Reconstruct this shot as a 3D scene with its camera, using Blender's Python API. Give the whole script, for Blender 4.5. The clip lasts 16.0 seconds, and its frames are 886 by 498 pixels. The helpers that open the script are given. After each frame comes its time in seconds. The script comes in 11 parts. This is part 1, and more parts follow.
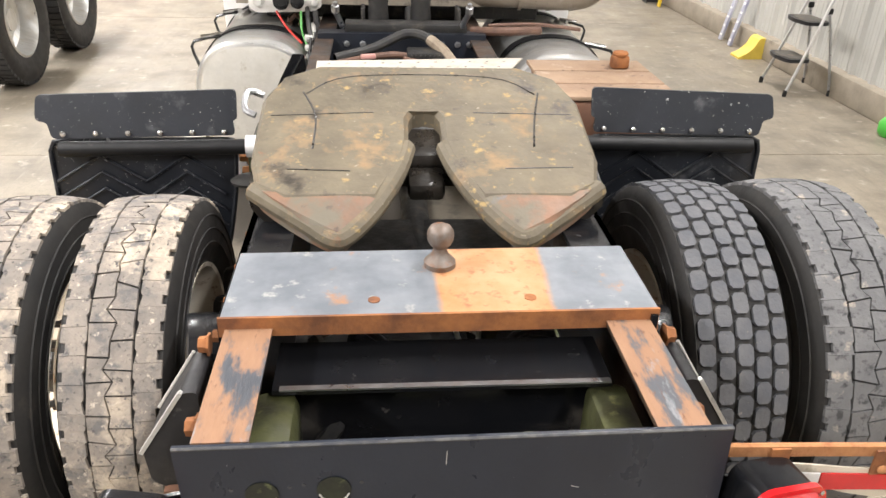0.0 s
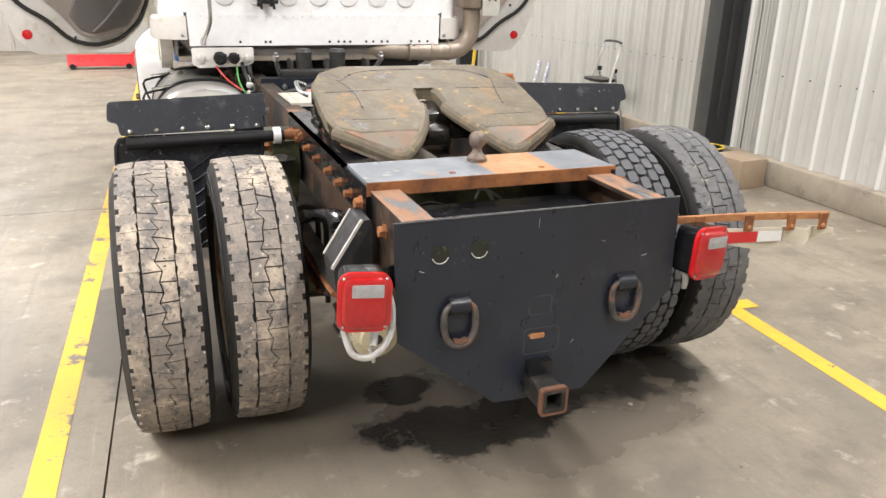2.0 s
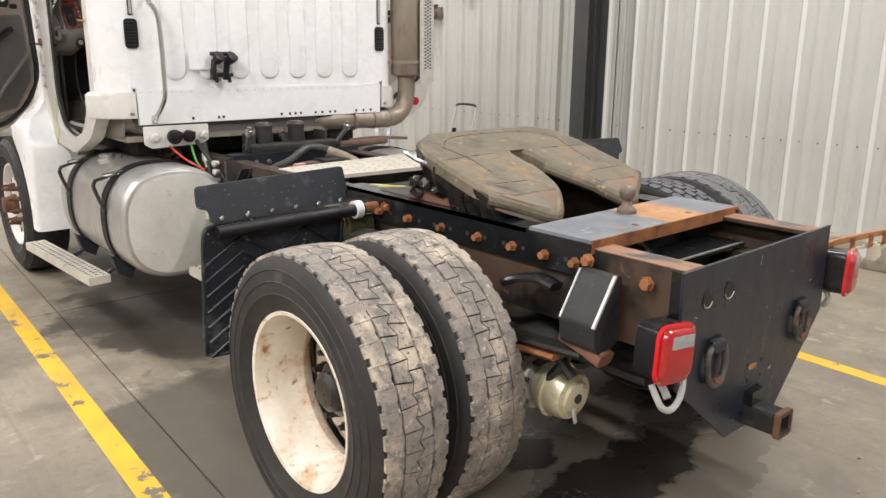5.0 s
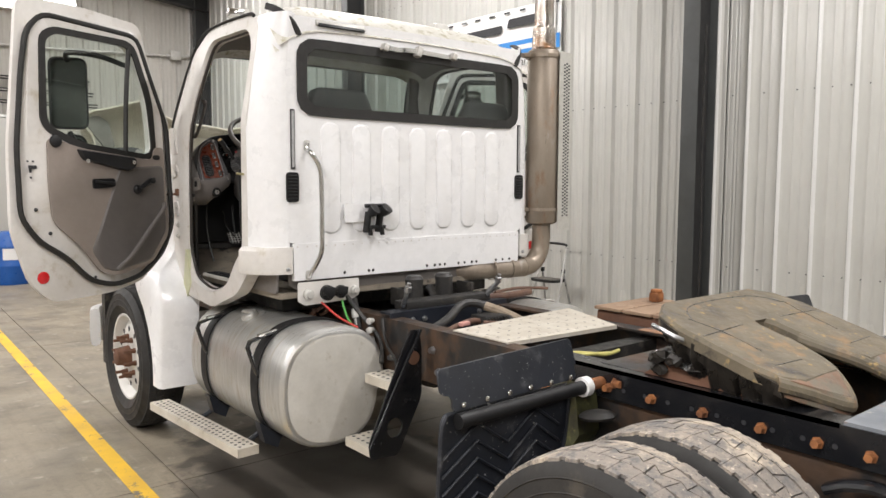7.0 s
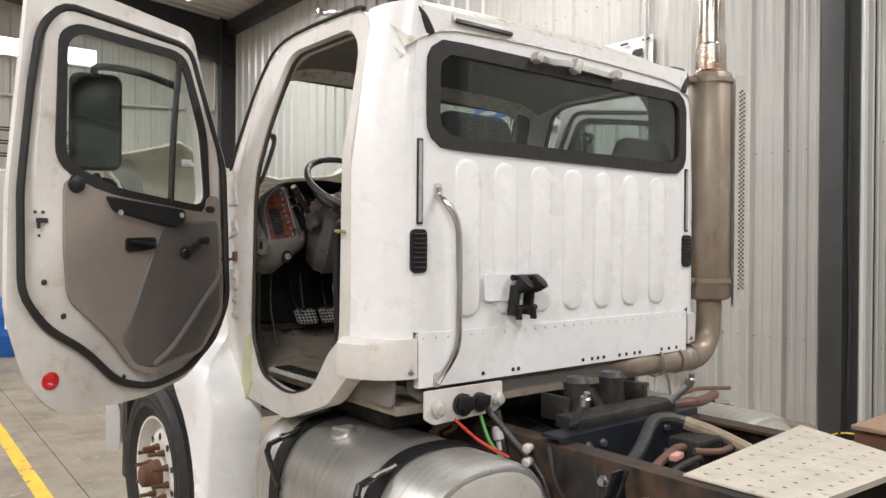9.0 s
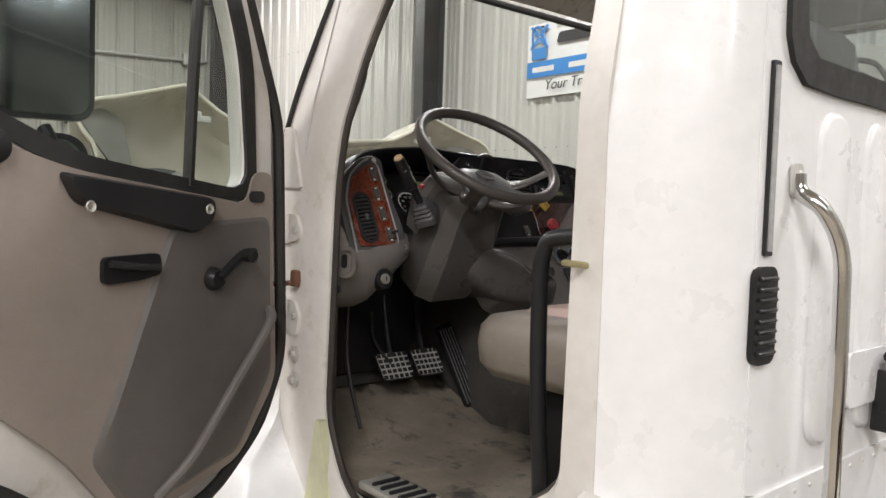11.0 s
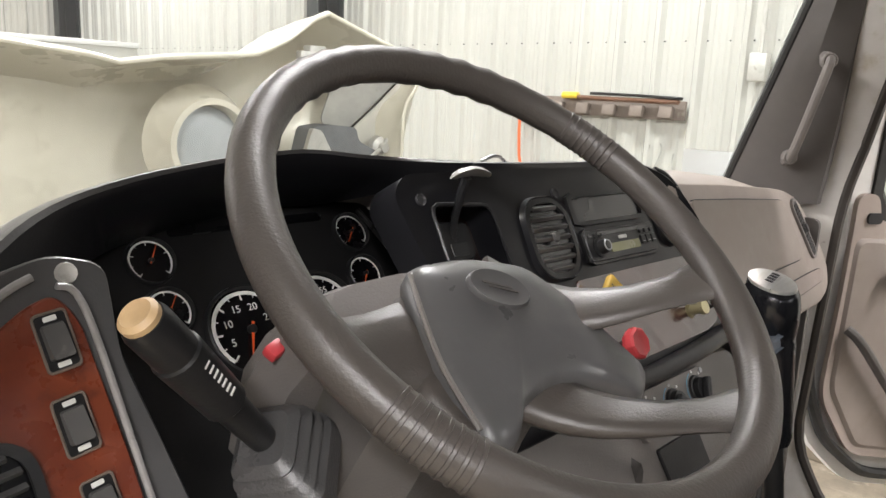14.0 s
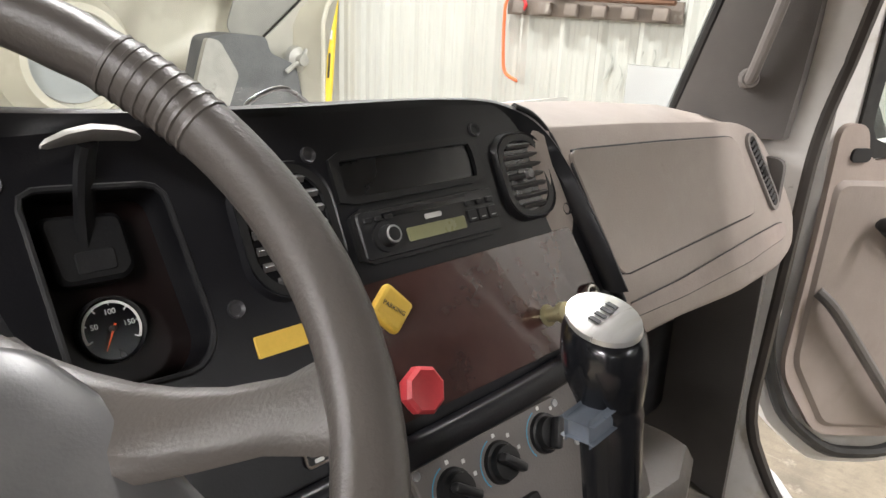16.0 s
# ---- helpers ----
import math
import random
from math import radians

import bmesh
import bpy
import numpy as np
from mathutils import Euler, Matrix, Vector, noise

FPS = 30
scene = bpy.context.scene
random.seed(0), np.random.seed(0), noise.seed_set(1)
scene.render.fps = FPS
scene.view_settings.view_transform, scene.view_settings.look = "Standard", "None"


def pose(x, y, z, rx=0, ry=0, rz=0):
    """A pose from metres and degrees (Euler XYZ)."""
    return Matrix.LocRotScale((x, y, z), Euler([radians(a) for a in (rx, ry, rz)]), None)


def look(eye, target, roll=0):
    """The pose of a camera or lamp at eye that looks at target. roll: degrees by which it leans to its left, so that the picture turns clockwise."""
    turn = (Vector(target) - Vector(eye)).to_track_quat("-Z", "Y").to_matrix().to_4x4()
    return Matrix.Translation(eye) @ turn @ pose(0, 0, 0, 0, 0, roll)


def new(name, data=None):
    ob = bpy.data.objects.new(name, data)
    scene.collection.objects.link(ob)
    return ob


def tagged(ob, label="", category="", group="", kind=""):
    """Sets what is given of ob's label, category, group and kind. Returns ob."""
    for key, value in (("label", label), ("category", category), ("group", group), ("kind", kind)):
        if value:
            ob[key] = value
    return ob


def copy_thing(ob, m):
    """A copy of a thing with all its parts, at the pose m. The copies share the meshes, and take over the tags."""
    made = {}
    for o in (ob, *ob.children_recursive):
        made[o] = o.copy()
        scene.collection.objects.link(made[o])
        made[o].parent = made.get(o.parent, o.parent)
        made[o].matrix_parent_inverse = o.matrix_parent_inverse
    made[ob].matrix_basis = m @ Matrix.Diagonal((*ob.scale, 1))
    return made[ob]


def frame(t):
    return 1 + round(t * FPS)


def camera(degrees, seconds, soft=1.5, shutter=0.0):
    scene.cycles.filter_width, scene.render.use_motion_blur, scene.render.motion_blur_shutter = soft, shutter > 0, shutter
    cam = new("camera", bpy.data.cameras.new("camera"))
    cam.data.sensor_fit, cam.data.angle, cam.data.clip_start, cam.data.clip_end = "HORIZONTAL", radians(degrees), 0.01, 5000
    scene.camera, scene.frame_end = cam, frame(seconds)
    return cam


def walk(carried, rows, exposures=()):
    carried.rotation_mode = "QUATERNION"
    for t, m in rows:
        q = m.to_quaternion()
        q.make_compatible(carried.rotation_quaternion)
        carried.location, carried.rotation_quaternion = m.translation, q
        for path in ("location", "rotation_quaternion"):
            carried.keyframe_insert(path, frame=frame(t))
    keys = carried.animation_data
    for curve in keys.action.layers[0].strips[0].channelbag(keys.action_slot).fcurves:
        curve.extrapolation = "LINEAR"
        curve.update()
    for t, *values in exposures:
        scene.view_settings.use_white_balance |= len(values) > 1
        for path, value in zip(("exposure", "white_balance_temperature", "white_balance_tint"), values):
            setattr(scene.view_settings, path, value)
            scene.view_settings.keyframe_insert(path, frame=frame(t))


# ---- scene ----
cam = camera(60.8, 16.0)
PATH = [
    (0, (-0.127, -0.943, 1.870), (0.040, 0.814, 0.929), 1.9),
    (0.5, (-0.253, -1.317, 1.825), (-0.056, 0.429, 0.87), 2.0),
    (1, (-0.421, -1.648, 1.789), (-0.113, 0.088, 0.845), 1.8),
    (1.5, (-0.729, -1.827, 1.71), (-0.227, -0.068, 0.901), 1.6),
    (2, (-1.037, -1.87, 1.638), (-0.363, -0.112, 0.963), 1.5),
    (2.5, (-1.294, -1.801, 1.588), (-0.455, -0.091, 0.976), 1.4),
    (3, (-1.554, -1.71, 1.595), (-0.546, -0.081, 1.021), 1.2),
    (3.2, (-1.662, -1.696, 1.607), (-0.607, -0.093, 1.042), 1.1),
    (5.3, (-2.4, -0.985, 1.596), (-1.13, 0.479, 1.103), 0.5),
    (5.5, (-2.469, -0.915, 1.603), (-1.197, 0.55, 1.116), 0.6),
    (6, (-2.573, -0.7, 1.651), (-1.305, 0.787, 1.228), 0.5),
    (6.5, (-2.647, -0.514, 1.693), (-1.388, 1.011, 1.391), 0.3),
    (7, (-2.71, -0.312, 1.721), (-1.45, 1.231, 1.546), 0.2),
    (7.5, (-2.676, -0.034, 1.723), (-1.418, 1.516, 1.608), 0.1),
    (8, (-2.593, 0.333, 1.729), (-1.338, 1.889, 1.663), 0.1),
    (8.5, (-2.553, 0.707, 1.737), (-1.3, 2.265, 1.708), 0.3),
    (9, (-2.44, 1.094, 1.718), (-1.188, 2.653, 1.706), 0.4),
    (9.5, (-2.343, 1.477, 1.761), (-1.093, 3.038, 1.748), 0.5),
    (9.7, (-2.304, 1.629, 1.765), (-1.06, 3.195, 1.75), 0.6),
    (11.8, (-1.679, 3.218, 1.946), (-0.309, 4.664, 1.772), 1.5),
    (12, (-1.59, 3.322, 1.972), (-0.191, 4.738, 1.781), 1.1),
    (12.5, (-1.4, 3.551, 1.998), (0.029, 4.926, 1.731), 1.7),
    (13, (-1.24, 3.764, 2.003), (0.191, 5.119, 1.663), 1.8),
    (13.5, (-1.109, 3.879, 2.06), (0.348, 5.191, 1.665), 2.9),
    (14, (-0.938, 3.936, 2.119), (0.513, 5.254, 1.721), 2.7),
    (14.5, (-0.745, 3.963, 2.139), (0.681, 5.307, 1.74), 2.3),
    (15, (-0.58, 3.974, 2.142), (0.828, 5.324, 1.703), 2.7),
    (15.5, (-0.482, 3.975, 2.141), (0.911, 5.298, 1.583), 2.8),
    (16, (-0.473, 3.98, 2.133), (0.909, 5.277, 1.497), 2.5),
]
walk(cam, [(t, look(eye, target, roll)) for t, eye, target, roll in PATH],
     exposures=[(0.0, 0.55), (3.0, 0.24), (6.0, -0.04), (8.5, -0.18), (9.5, -0.22), (12.0, 0.12), (12.5, 0.42), (13.0, 0.60), (13.5, 0.76), (14.5, 0.74), (15.0, 0.72), (16.0, 0.96)])

# ---- light ----
world = bpy.data.worlds.new("shop_air")
world.use_nodes = True
scene.world = world
world.node_tree.nodes["Background"].inputs[0].default_value = (0.9, 0.95, 1.0, 1)
world.node_tree.nodes["Background"].inputs[1].default_value = 0.05
scene.view_settings.exposure = 0.0

# lamp rows out of view; places and powers chosen to match the brightness
LAMP_ROWS = [(x, y) for x in (-9.5, -4.2, 2.1) for y in (-3.6, 0.9, 6.7, 12.6)]
LAMP_POWER = {-9.5: 215, -4.2: 290, 2.1: 225}


def lamp_z(x):
    """Strip lights hang under the sloped ceiling; the west rows are set low to light the cab inside."""
    return 6.28 + 0.085 * (4.0 - x) - (0.60 if x > 0 else 2.05)


# ---- materials ----
def tree(name):
    m = bpy.data.materials.new(name)
    m.use_nodes = True
    nt = m.node_tree
    return m, nt, nt.nodes["Principled BSDF"]


def node(nt, kind, **inputs):
    n = nt.nodes.new(kind)
    for k, v in inputs.items():
        n.inputs[k.replace("_", " ")].default_value = v
    return n


def noise_mask(nt, vec, scale, lo, hi, detail=5.0, rough=0.6):
    n = node(nt, "ShaderNodeTexNoise", Scale=scale, Detail=detail, Roughness=rough)
    nt.links.new(vec, n.inputs["Vector"])
    r = nt.nodes.new("ShaderNodeMapRange")
    r.inputs["From Min"].default_value, r.inputs["From Max"].default_value = lo, hi
    nt.links.new(n.outputs["Fac"], r.inputs["Value"])
    return r.outputs["Result"]


def mix(nt, fac, a, b):
    n = nt.nodes.new("ShaderNodeMix")
    n.data_type = "RGBA"
    for sock, val in ((n.inputs["Factor"], fac), (n.inputs["A"], a), (n.inputs["B"], b)):
        if isinstance(val, bpy.types.NodeSocket):
            nt.links.new(val, sock)
        elif sock.type == "VALUE":
            sock.default_value = val
        else:
            sock.default_value = (*val, 1)
    return n.outputs["Result"]


def mat(name, a, b=None, scale=6.0, rough=0.5, rvar=0.12, metal=0.0, bump=0.0, bscale=120.0, spots=(), stretch=None, coat=0.0, spec=0.5, random=0.0):
    """A surface: colours a and b mixed by broad noise, then layers of spots (colour, scale, from, to, roughness)."""
    m, nt, p = tree(name)
    tc = nt.nodes.new("ShaderNodeTexCoord")
    vec = tc.outputs["Object"]
    if stretch:
        mp = nt.nodes.new("ShaderNodeMapping")
        mp.inputs["Scale"].default_value = stretch
        nt.links.new(vec, mp.inputs["Vector"])
        vec = mp.outputs["Vector"]
    b = b or tuple(c * 0.85 for c in a)
    col = mix(nt, noise_mask(nt, vec, scale, 0.35, 0.68), a, b)
    fine = noise_mask(nt, vec, scale * 9, 0.3, 0.7)
    col = mix(nt, fine, col, mix(nt, 0.12, col, tuple(c * 0.45 for c in a)))
    if random:
        info = nt.nodes.new("ShaderNodeObjectInfo")
        hs = nt.nodes.new("ShaderNodeHueSaturation")
        mr = nt.nodes.new("ShaderNodeMapRange")
        mr.inputs["To Min"].default_value, mr.inputs["To Max"].default_value = 1 - random, 1 + random
        nt.links.new(info.outputs["Random"], mr.inputs["Value"])
        nt.links.new(mr.outputs["Result"], hs.inputs["Value"])
        nt.links.new(col, hs.inputs["Color"])
        col = hs.outputs["Color"]
    rr = nt.nodes.new("ShaderNodeMapRange")
    rr.inputs["To Min"].default_value, rr.inputs["To Max"].default_value = max(rough - rvar, 0.03), min(rough + rvar, 1)
    nt.links.new(noise_mask(nt, vec, scale * 2.3, 0.3, 0.7), rr.inputs["Value"])
    rsock = rr.outputs["Result"]
    for sc, sscale, lo, hi, srough in spots:
        mask = noise_mask(nt, vec, sscale, lo, hi, 8.0, 0.65)
        col = mix(nt, mask, col, sc)
        mx = nt.nodes.new("ShaderNodeMix")
        nt.links.new(mask, mx.inputs[0])
        nt.links.new(rsock, mx.inputs[2])
        mx.inputs[3].default_value = srough
        rsock = mx.outputs[0]
    nt.links.new(col, p.inputs["Base Color"])
    nt.links.new(rsock, p.inputs["Roughness"])
    p.inputs["Metallic"].default_value = metal
    p.inputs["Specular IOR Level"].default_value = spec
    p.inputs["Coat Weight"].default_value = coat
    if bump:
        n = node(nt, "ShaderNodeTexNoise", Scale=bscale, Detail=4.0)
        nt.links.new(vec, n.inputs["Vector"])
        bp = nt.nodes.new("ShaderNodeBump")
        bp.inputs["Strength"].default_value, bp.inputs["Distance"].default_value = bump, 0.004
        nt.links.new(n.outputs["Fac"], bp.inputs["Height"])
        nt.links.new(bp.outputs["Normal"], p.inputs["Normal"])
    return m


def glow(name, color, strength):
    m, nt, p = tree(name)
    p.inputs["Base Color"].default_value = (*color, 1)
    p.inputs["Emission Color"].default_value = (*color, 1)
    p.inputs["Emission Strength"].default_value = strength
    return m


def glass(name, color=(0.9, 0.95, 0.93), rough=0.0):
    m, nt, p = tree(name)
    out = nt.nodes["Material Output"]
    lw = node(nt, "ShaderNodeLayerWeight", Blend=0.5)
    pw = nt.nodes.new("ShaderNodeMath")
    pw.operation, pw.inputs[1].default_value = "POWER", 4.0
    nt.links.new(lw.outputs["Facing"], pw.inputs[0])
    fres = nt.nodes.new("ShaderNodeMath")
    fres.operation, fres.inputs[1].default_value, fres.inputs[2].default_value = "MULTIPLY_ADD", 0.7, 0.04
    nt.links.new(pw.outputs[0], fres.inputs[0])
    tr = nt.nodes.new("ShaderNodeBsdfTransparent")
    tr.inputs[0].default_value = (*color, 1)
    gl = nt.nodes.new("ShaderNodeBsdfGlossy")
    gl.inputs["Roughness"].default_value = 0.02 + rough
    mx = nt.nodes.new("ShaderNodeMixShader")
    nt.links.new(fres.outputs[0], mx.inputs[0])
    nt.links.new(tr.outputs[0], mx.inputs[1])
    nt.links.new(gl.outputs[0], mx.inputs[2])
    nt.links.new(mx.outputs[0], out.inputs[0])
    return m


RUST, RUST_D = (0.36, 0.14, 0.045), (0.14, 0.055, 0.025)
white_paint = mat("white_paint", (0.81, 0.81, 0.815), (0.78, 0.78, 0.78), 2.5, 0.30, 0.06, spots=[((0.70, 0.69, 0.66), 9, 0.64, 0.85, 0.4), ((0.30, 0.28, 0.25), 70, 0.735, 0.78, 0.7)], coat=0.2)
plate_paint = mat("plate_paint", (0.0200, 0.0250, 0.0370), (0.0145, 0.0180, 0.0270), 5, 0.34, 0.12, bump=0.08, spots=[((0.070, 0.073, 0.080), 6, 0.60, 0.85, 0.6), ((0.34, 0.34, 0.34), 44, 0.70, 0.73, 0.7), ((0.42, 0.42, 0.42), 130, 0.69, 0.72, 0.7), ((0.17, 0.11, 0.07), 15, 0.72, 0.765, 0.8)], stretch=(1.0, 1.0, 0.55))
hanger_black = mat("hanger_black", (0.018, 0.018, 0.020), (0.030, 0.029, 0.029), 9, 0.55, 0.15, bump=0.2, bscale=60, spec=0.35, spots=[((0.10, 0.095, 0.09), 26, 0.62, 0.72, 0.7)])
white_worn = mat("white_worn", (0.67, 0.65, 0.62), (0.58, 0.55, 0.51), 4, 0.45, 0.1, spots=[((0.42, 0.37, 0.28), 8, 0.58, 0.75, 0.6), ((0.2, 0.17, 0.13), 30, 0.68, 0.78, 0.8)])
white_roof = mat("white_roof", (0.66, 0.65, 0.60), (0.60, 0.58, 0.51), 5, 0.5, 0.1, spots=[((0.36, 0.33, 0.22), 22, 0.52, 0.66, 0.8)])
cream_hood = mat("cream_hood", (0.78, 0.74, 0.63), (0.72, 0.68, 0.56), 2.5, 0.3, 0.12, spots=[((0.48, 0.44, 0.36), 5, 0.60, 0.80, 0.5)], coat=0.3)
black_paint = mat("black_paint", (0.0159, 0.0192, 0.0272), (0.0110, 0.0132, 0.0189), 5, 0.38, 0.12, bump=0.08, spots=[((0.16, 0.155, 0.15), 55, 0.68, 0.76, 0.7), ((0.09, 0.09, 0.09), 9, 0.62, 0.85, 0.6)])
strap_black = mat("strap_black", (0.0072, 0.0072, 0.0079), (0.0115, 0.0115, 0.0122), 7, 0.5, 0.1, bump=0.1, bscale=50, spec=0.3, spots=[((0.05, 0.046, 0.04), 18, 0.64, 0.8, 0.7)])
black_gloss = mat("black_gloss", (0.0081, 0.0086, 0.0104), (0.0127, 0.0127, 0.0138), 7, 0.2, 0.1, bump=0.1, bscale=50, spots=[((0.10, 0.09, 0.08), 18, 0.66, 0.8, 0.6)])
black_dirty = mat("black_dirty", (0.0130, 0.0125, 0.0121), (0.0225, 0.0203, 0.0173), 8, 0.6, 0.15, bump=0.3, bscale=60, spots=[((0.13, 0.11, 0.085), 14, 0.56, 0.8, 0.9)])
grease = mat("grease", (0.0092, 0.0081, 0.0069), (0.0288, 0.0242, 0.0196), 9, 0.35, 0.2, bump=0.6, bscale=40)
rail_paint = mat("rail_paint", (0.050, 0.031, 0.020), (0.080, 0.044, 0.024), 5, 0.62, 0.15, bump=0.25, bscale=50, spots=[((0.014, 0.0135, 0.0135), 3.4, 0.45, 0.56, 0.45), (RUST, 16, 0.64, 0.8, 0.9)])
rail_top = mat("rail_top", (0.29, 0.158, 0.088), (0.215, 0.115, 0.066), 7, 0.72, 0.12, bump=0.3, bscale=70, stretch=(1.8, 0.55, 1), spots=[((0.055, 0.06, 0.07), 7, 0.50, 0.57, 0.4), ((0.22, 0.225, 0.235), 12, 0.60, 0.70, 0.45), ((0.12, 0.06, 0.035), 40, 0.6, 0.72, 0.8)])
rust = mat("rust", RUST, RUST_D, 14, 0.85, 0.1, bump=0.5, bscale=90)
rust_light = mat("rust_light", (0.46, 0.22, 0.09), (0.33, 0.14, 0.055), 20, 0.85, 0.1, bump=0.5, bscale=90, spots=[((0.24, 0.09, 0.04), 40, 0.55, 0.7, 0.9)])
rust_box = mat("rust_box", (0.17, 0.08, 0.045), (0.11, 0.055, 0.035), 6, 0.8, 0.1, bump=0.4, bscale=60, spots=[((0.34, 0.31, 0.27), 40, 0.7, 0.8, 0.9)])
steel = mat("steel", (0.46, 0.47, 0.48), (0.36, 0.36, 0.37), 12, 0.35, 0.12, metal=0.9, bump=0.05)
chrome = mat("chrome", (0.72, 0.72, 0.72), (0.6, 0.59, 0.57), 10, 0.14, 0.06, metal=1.0)
alu = mat("alu", (0.66, 0.66, 0.645), (0.54, 0.54, 0.52), 7, 0.36, 0.1, metal=0.8, bump=0.03, stretch=(1, 8, 1), spots=[((0.50, 0.46, 0.38), 5, 0.52, 0.72, 0.55), ((0.36, 0.34, 0.30), 22, 0.64, 0.76, 0.7)])
alu_dull = mat("alu_dull", (0.62, 0.61, 0.58), (0.50, 0.49, 0.46), 22, 0.55, 0.12, metal=0.45, bump=0.2, bscale=180, spots=[((0.36, 0.34, 0.30), 26, 0.58, 0.75, 0.8)])
tank_end = mat("tank_end", (0.64, 0.62, 0.57), (0.52, 0.50, 0.45), 6, 0.5, 0.1, metal=0.25, bump=0.1, spots=[((0.33, 0.28, 0.19), 10, 0.60, 0.76, 0.8), ((0.20, 0.17, 0.13), 40, 0.68, 0.76, 0.8)])
lid_tan = mat("lid_tan", (0.34, 0.235, 0.155), (0.25, 0.16, 0.105), 7, 0.75, 0.1, bump=0.3, bscale=60, spots=[((0.44, 0.34, 0.25), 14, 0.58, 0.72, 0.9), ((0.09, 0.06, 0.045), 22, 0.62, 0.72, 0.8)])
alu_tread = mat("alu_tread", (0.66, 0.62, 0.54), (0.55, 0.50, 0.42), 9, 0.55, 0.1, metal=0.25, bump=0.1, spots=[((0.34, 0.29, 0.22), 15, 0.6, 0.75, 0.9)])
cad_gold = mat("cad_gold", (0.52, 0.48, 0.30), (0.42, 0.37, 0.20), 6, 0.35, 0.1, metal=0.75)
chamber_cream = mat("chamber_cream", (0.66, 0.60, 0.43), (0.58, 0.52, 0.35), 6, 0.30, 0.1, metal=0.3, spots=[((0.36, 0.30, 0.18), 18, 0.64, 0.76, 0.7)])
green_axle = mat("green_axle", (0.105, 0.110, 0.040), (0.045, 0.047, 0.022), 7, 0.5, 0.15, bump=0.4, bscale=50, spots=[((0.022, 0.02, 0.016), 6, 0.48, 0.62, 0.35), ((0.21, 0.205, 0.085), 14, 0.60, 0.72, 0.6)])
fifth_grease = mat("fifth_grease", (0.168, 0.140, 0.095), (0.112, 0.094, 0.066), 6, 0.6, 0.14, bump=0.7, bscale=38, spec=0.4, spots=[((0.33, 0.235, 0.105), 26, 0.60, 0.68, 0.75), ((0.25, 0.17, 0.095), 9, 0.56, 0.68, 0.8), ((0.050, 0.043, 0.036), 7, 0.58, 0.67, 0.35), ((0.22, 0.105, 0.056), 5, 0.63, 0.71, 0.8), ((0.34, 0.30, 0.23), 60, 0.64, 0.72, 0.7)])
fifth_ramp = mat("fifth_ramp", (0.25, 0.135, 0.08), (0.17, 0.115, 0.08), 9, 0.6, 0.12, bump=0.5, bscale=40, spots=[((0.155, 0.135, 0.10), 6, 0.50, 0.60, 0.6), ((0.15, 0.155, 0.165), 11, 0.60, 0.70, 0.45), ((0.075, 0.058, 0.045), 16, 0.60, 0.70, 0.5)])
rubber = mat("rubber", (0.0186, 0.0186, 0.0192), (0.0260, 0.0248, 0.0236), 6, 0.72, 0.1, bump=0.2, bscale=90)
rubber_side = mat("rubber_side", (0.0134, 0.0130, 0.0125), (0.0246, 0.0223, 0.0197), 7, 0.68, 0.1, bump=0.15, bscale=80, spots=[((0.12, 0.10, 0.075), 5, 0.6, 0.85, 0.9)])
tread_dusty = mat("tread_dusty", (0.28, 0.243, 0.205), (0.175, 0.158, 0.142), 13, 0.95, 0.04, bump=0.9, bscale=80, spots=[((0.48, 0.405, 0.315), 4.5, 0.50, 0.60, 0.95), ((0.14, 0.132, 0.126), 19, 0.52, 0.62, 0.95), ((0.075, 0.07, 0.068), 60, 0.58, 0.66, 0.9), ((0.50, 0.435, 0.355), 42, 0.60, 0.68, 0.95)])
tread_grey = mat("tread_grey", (0.085, 0.088, 0.098), (0.115, 0.115, 0.12), 14, 0.82, 0.08, bump=0.5, bscale=90, spots=[((0.24, 0.215, 0.185), 40, 0.66, 0.74, 0.95), ((0.60, 0.58, 0.54), 30, 0.77, 0.79, 0.9)])
rim_cream = mat("rim_cream", (0.74, 0.69, 0.60), (0.60, 0.52, 0.40), 6, 0.42, 0.1, spots=[((0.46, 0.25, 0.11), 5, 0.52, 0.66, 0.8), ((0.22, 0.11, 0.055), 20, 0.60, 0.70, 0.85), ((0.30, 0.26, 0.21), 50, 0.66, 0.74, 0.8)])
rim_white = mat("rim_white", (0.72, 0.71, 0.68), (0.62, 0.60, 0.56), 7, 0.42, 0.1, spots=[((0.3, 0.25, 0.2), 20, 0.64, 0.78, 0.8)])
mud_plastic = mat("mud_plastic", (0.0150, 0.0180, 0.0250), (0.0100, 0.0120, 0.0165), 6, 0.45, 0.1, bump=0.1, spots=[((0.45, 0.45, 0.44), 34, 0.655, 0.70, 0.9), ((0.13, 0.13, 0.135), 7, 0.56, 0.76, 0.8), ((0.36, 0.34, 0.31), 85, 0.65, 0.70, 0.9)])
seal_black = mat("seal_black", (0.0121, 0.0116, 0.0110), (0.0193, 0.0182, 0.0165), 12, 0.65, 0.1)
seal_worn = mat("seal_worn", (0.048, 0.039, 0.033), (0.030, 0.026, 0.023), 9, 0.5, 0.1, spots=[((0.10, 0.082, 0.066), 5, 0.58, 0.78, 0.7)])
red_lens = mat("red_lens", (0.62, 0.012, 0.016), (0.50, 0.010, 0.014), 12, 0.12, 0.05, coat=0.6)
red_dark = mat("red_dark", (0.42, 0.01, 0.012), (0.33, 0.008, 0.01), 60, 0.2, 0.05, coat=0.6)
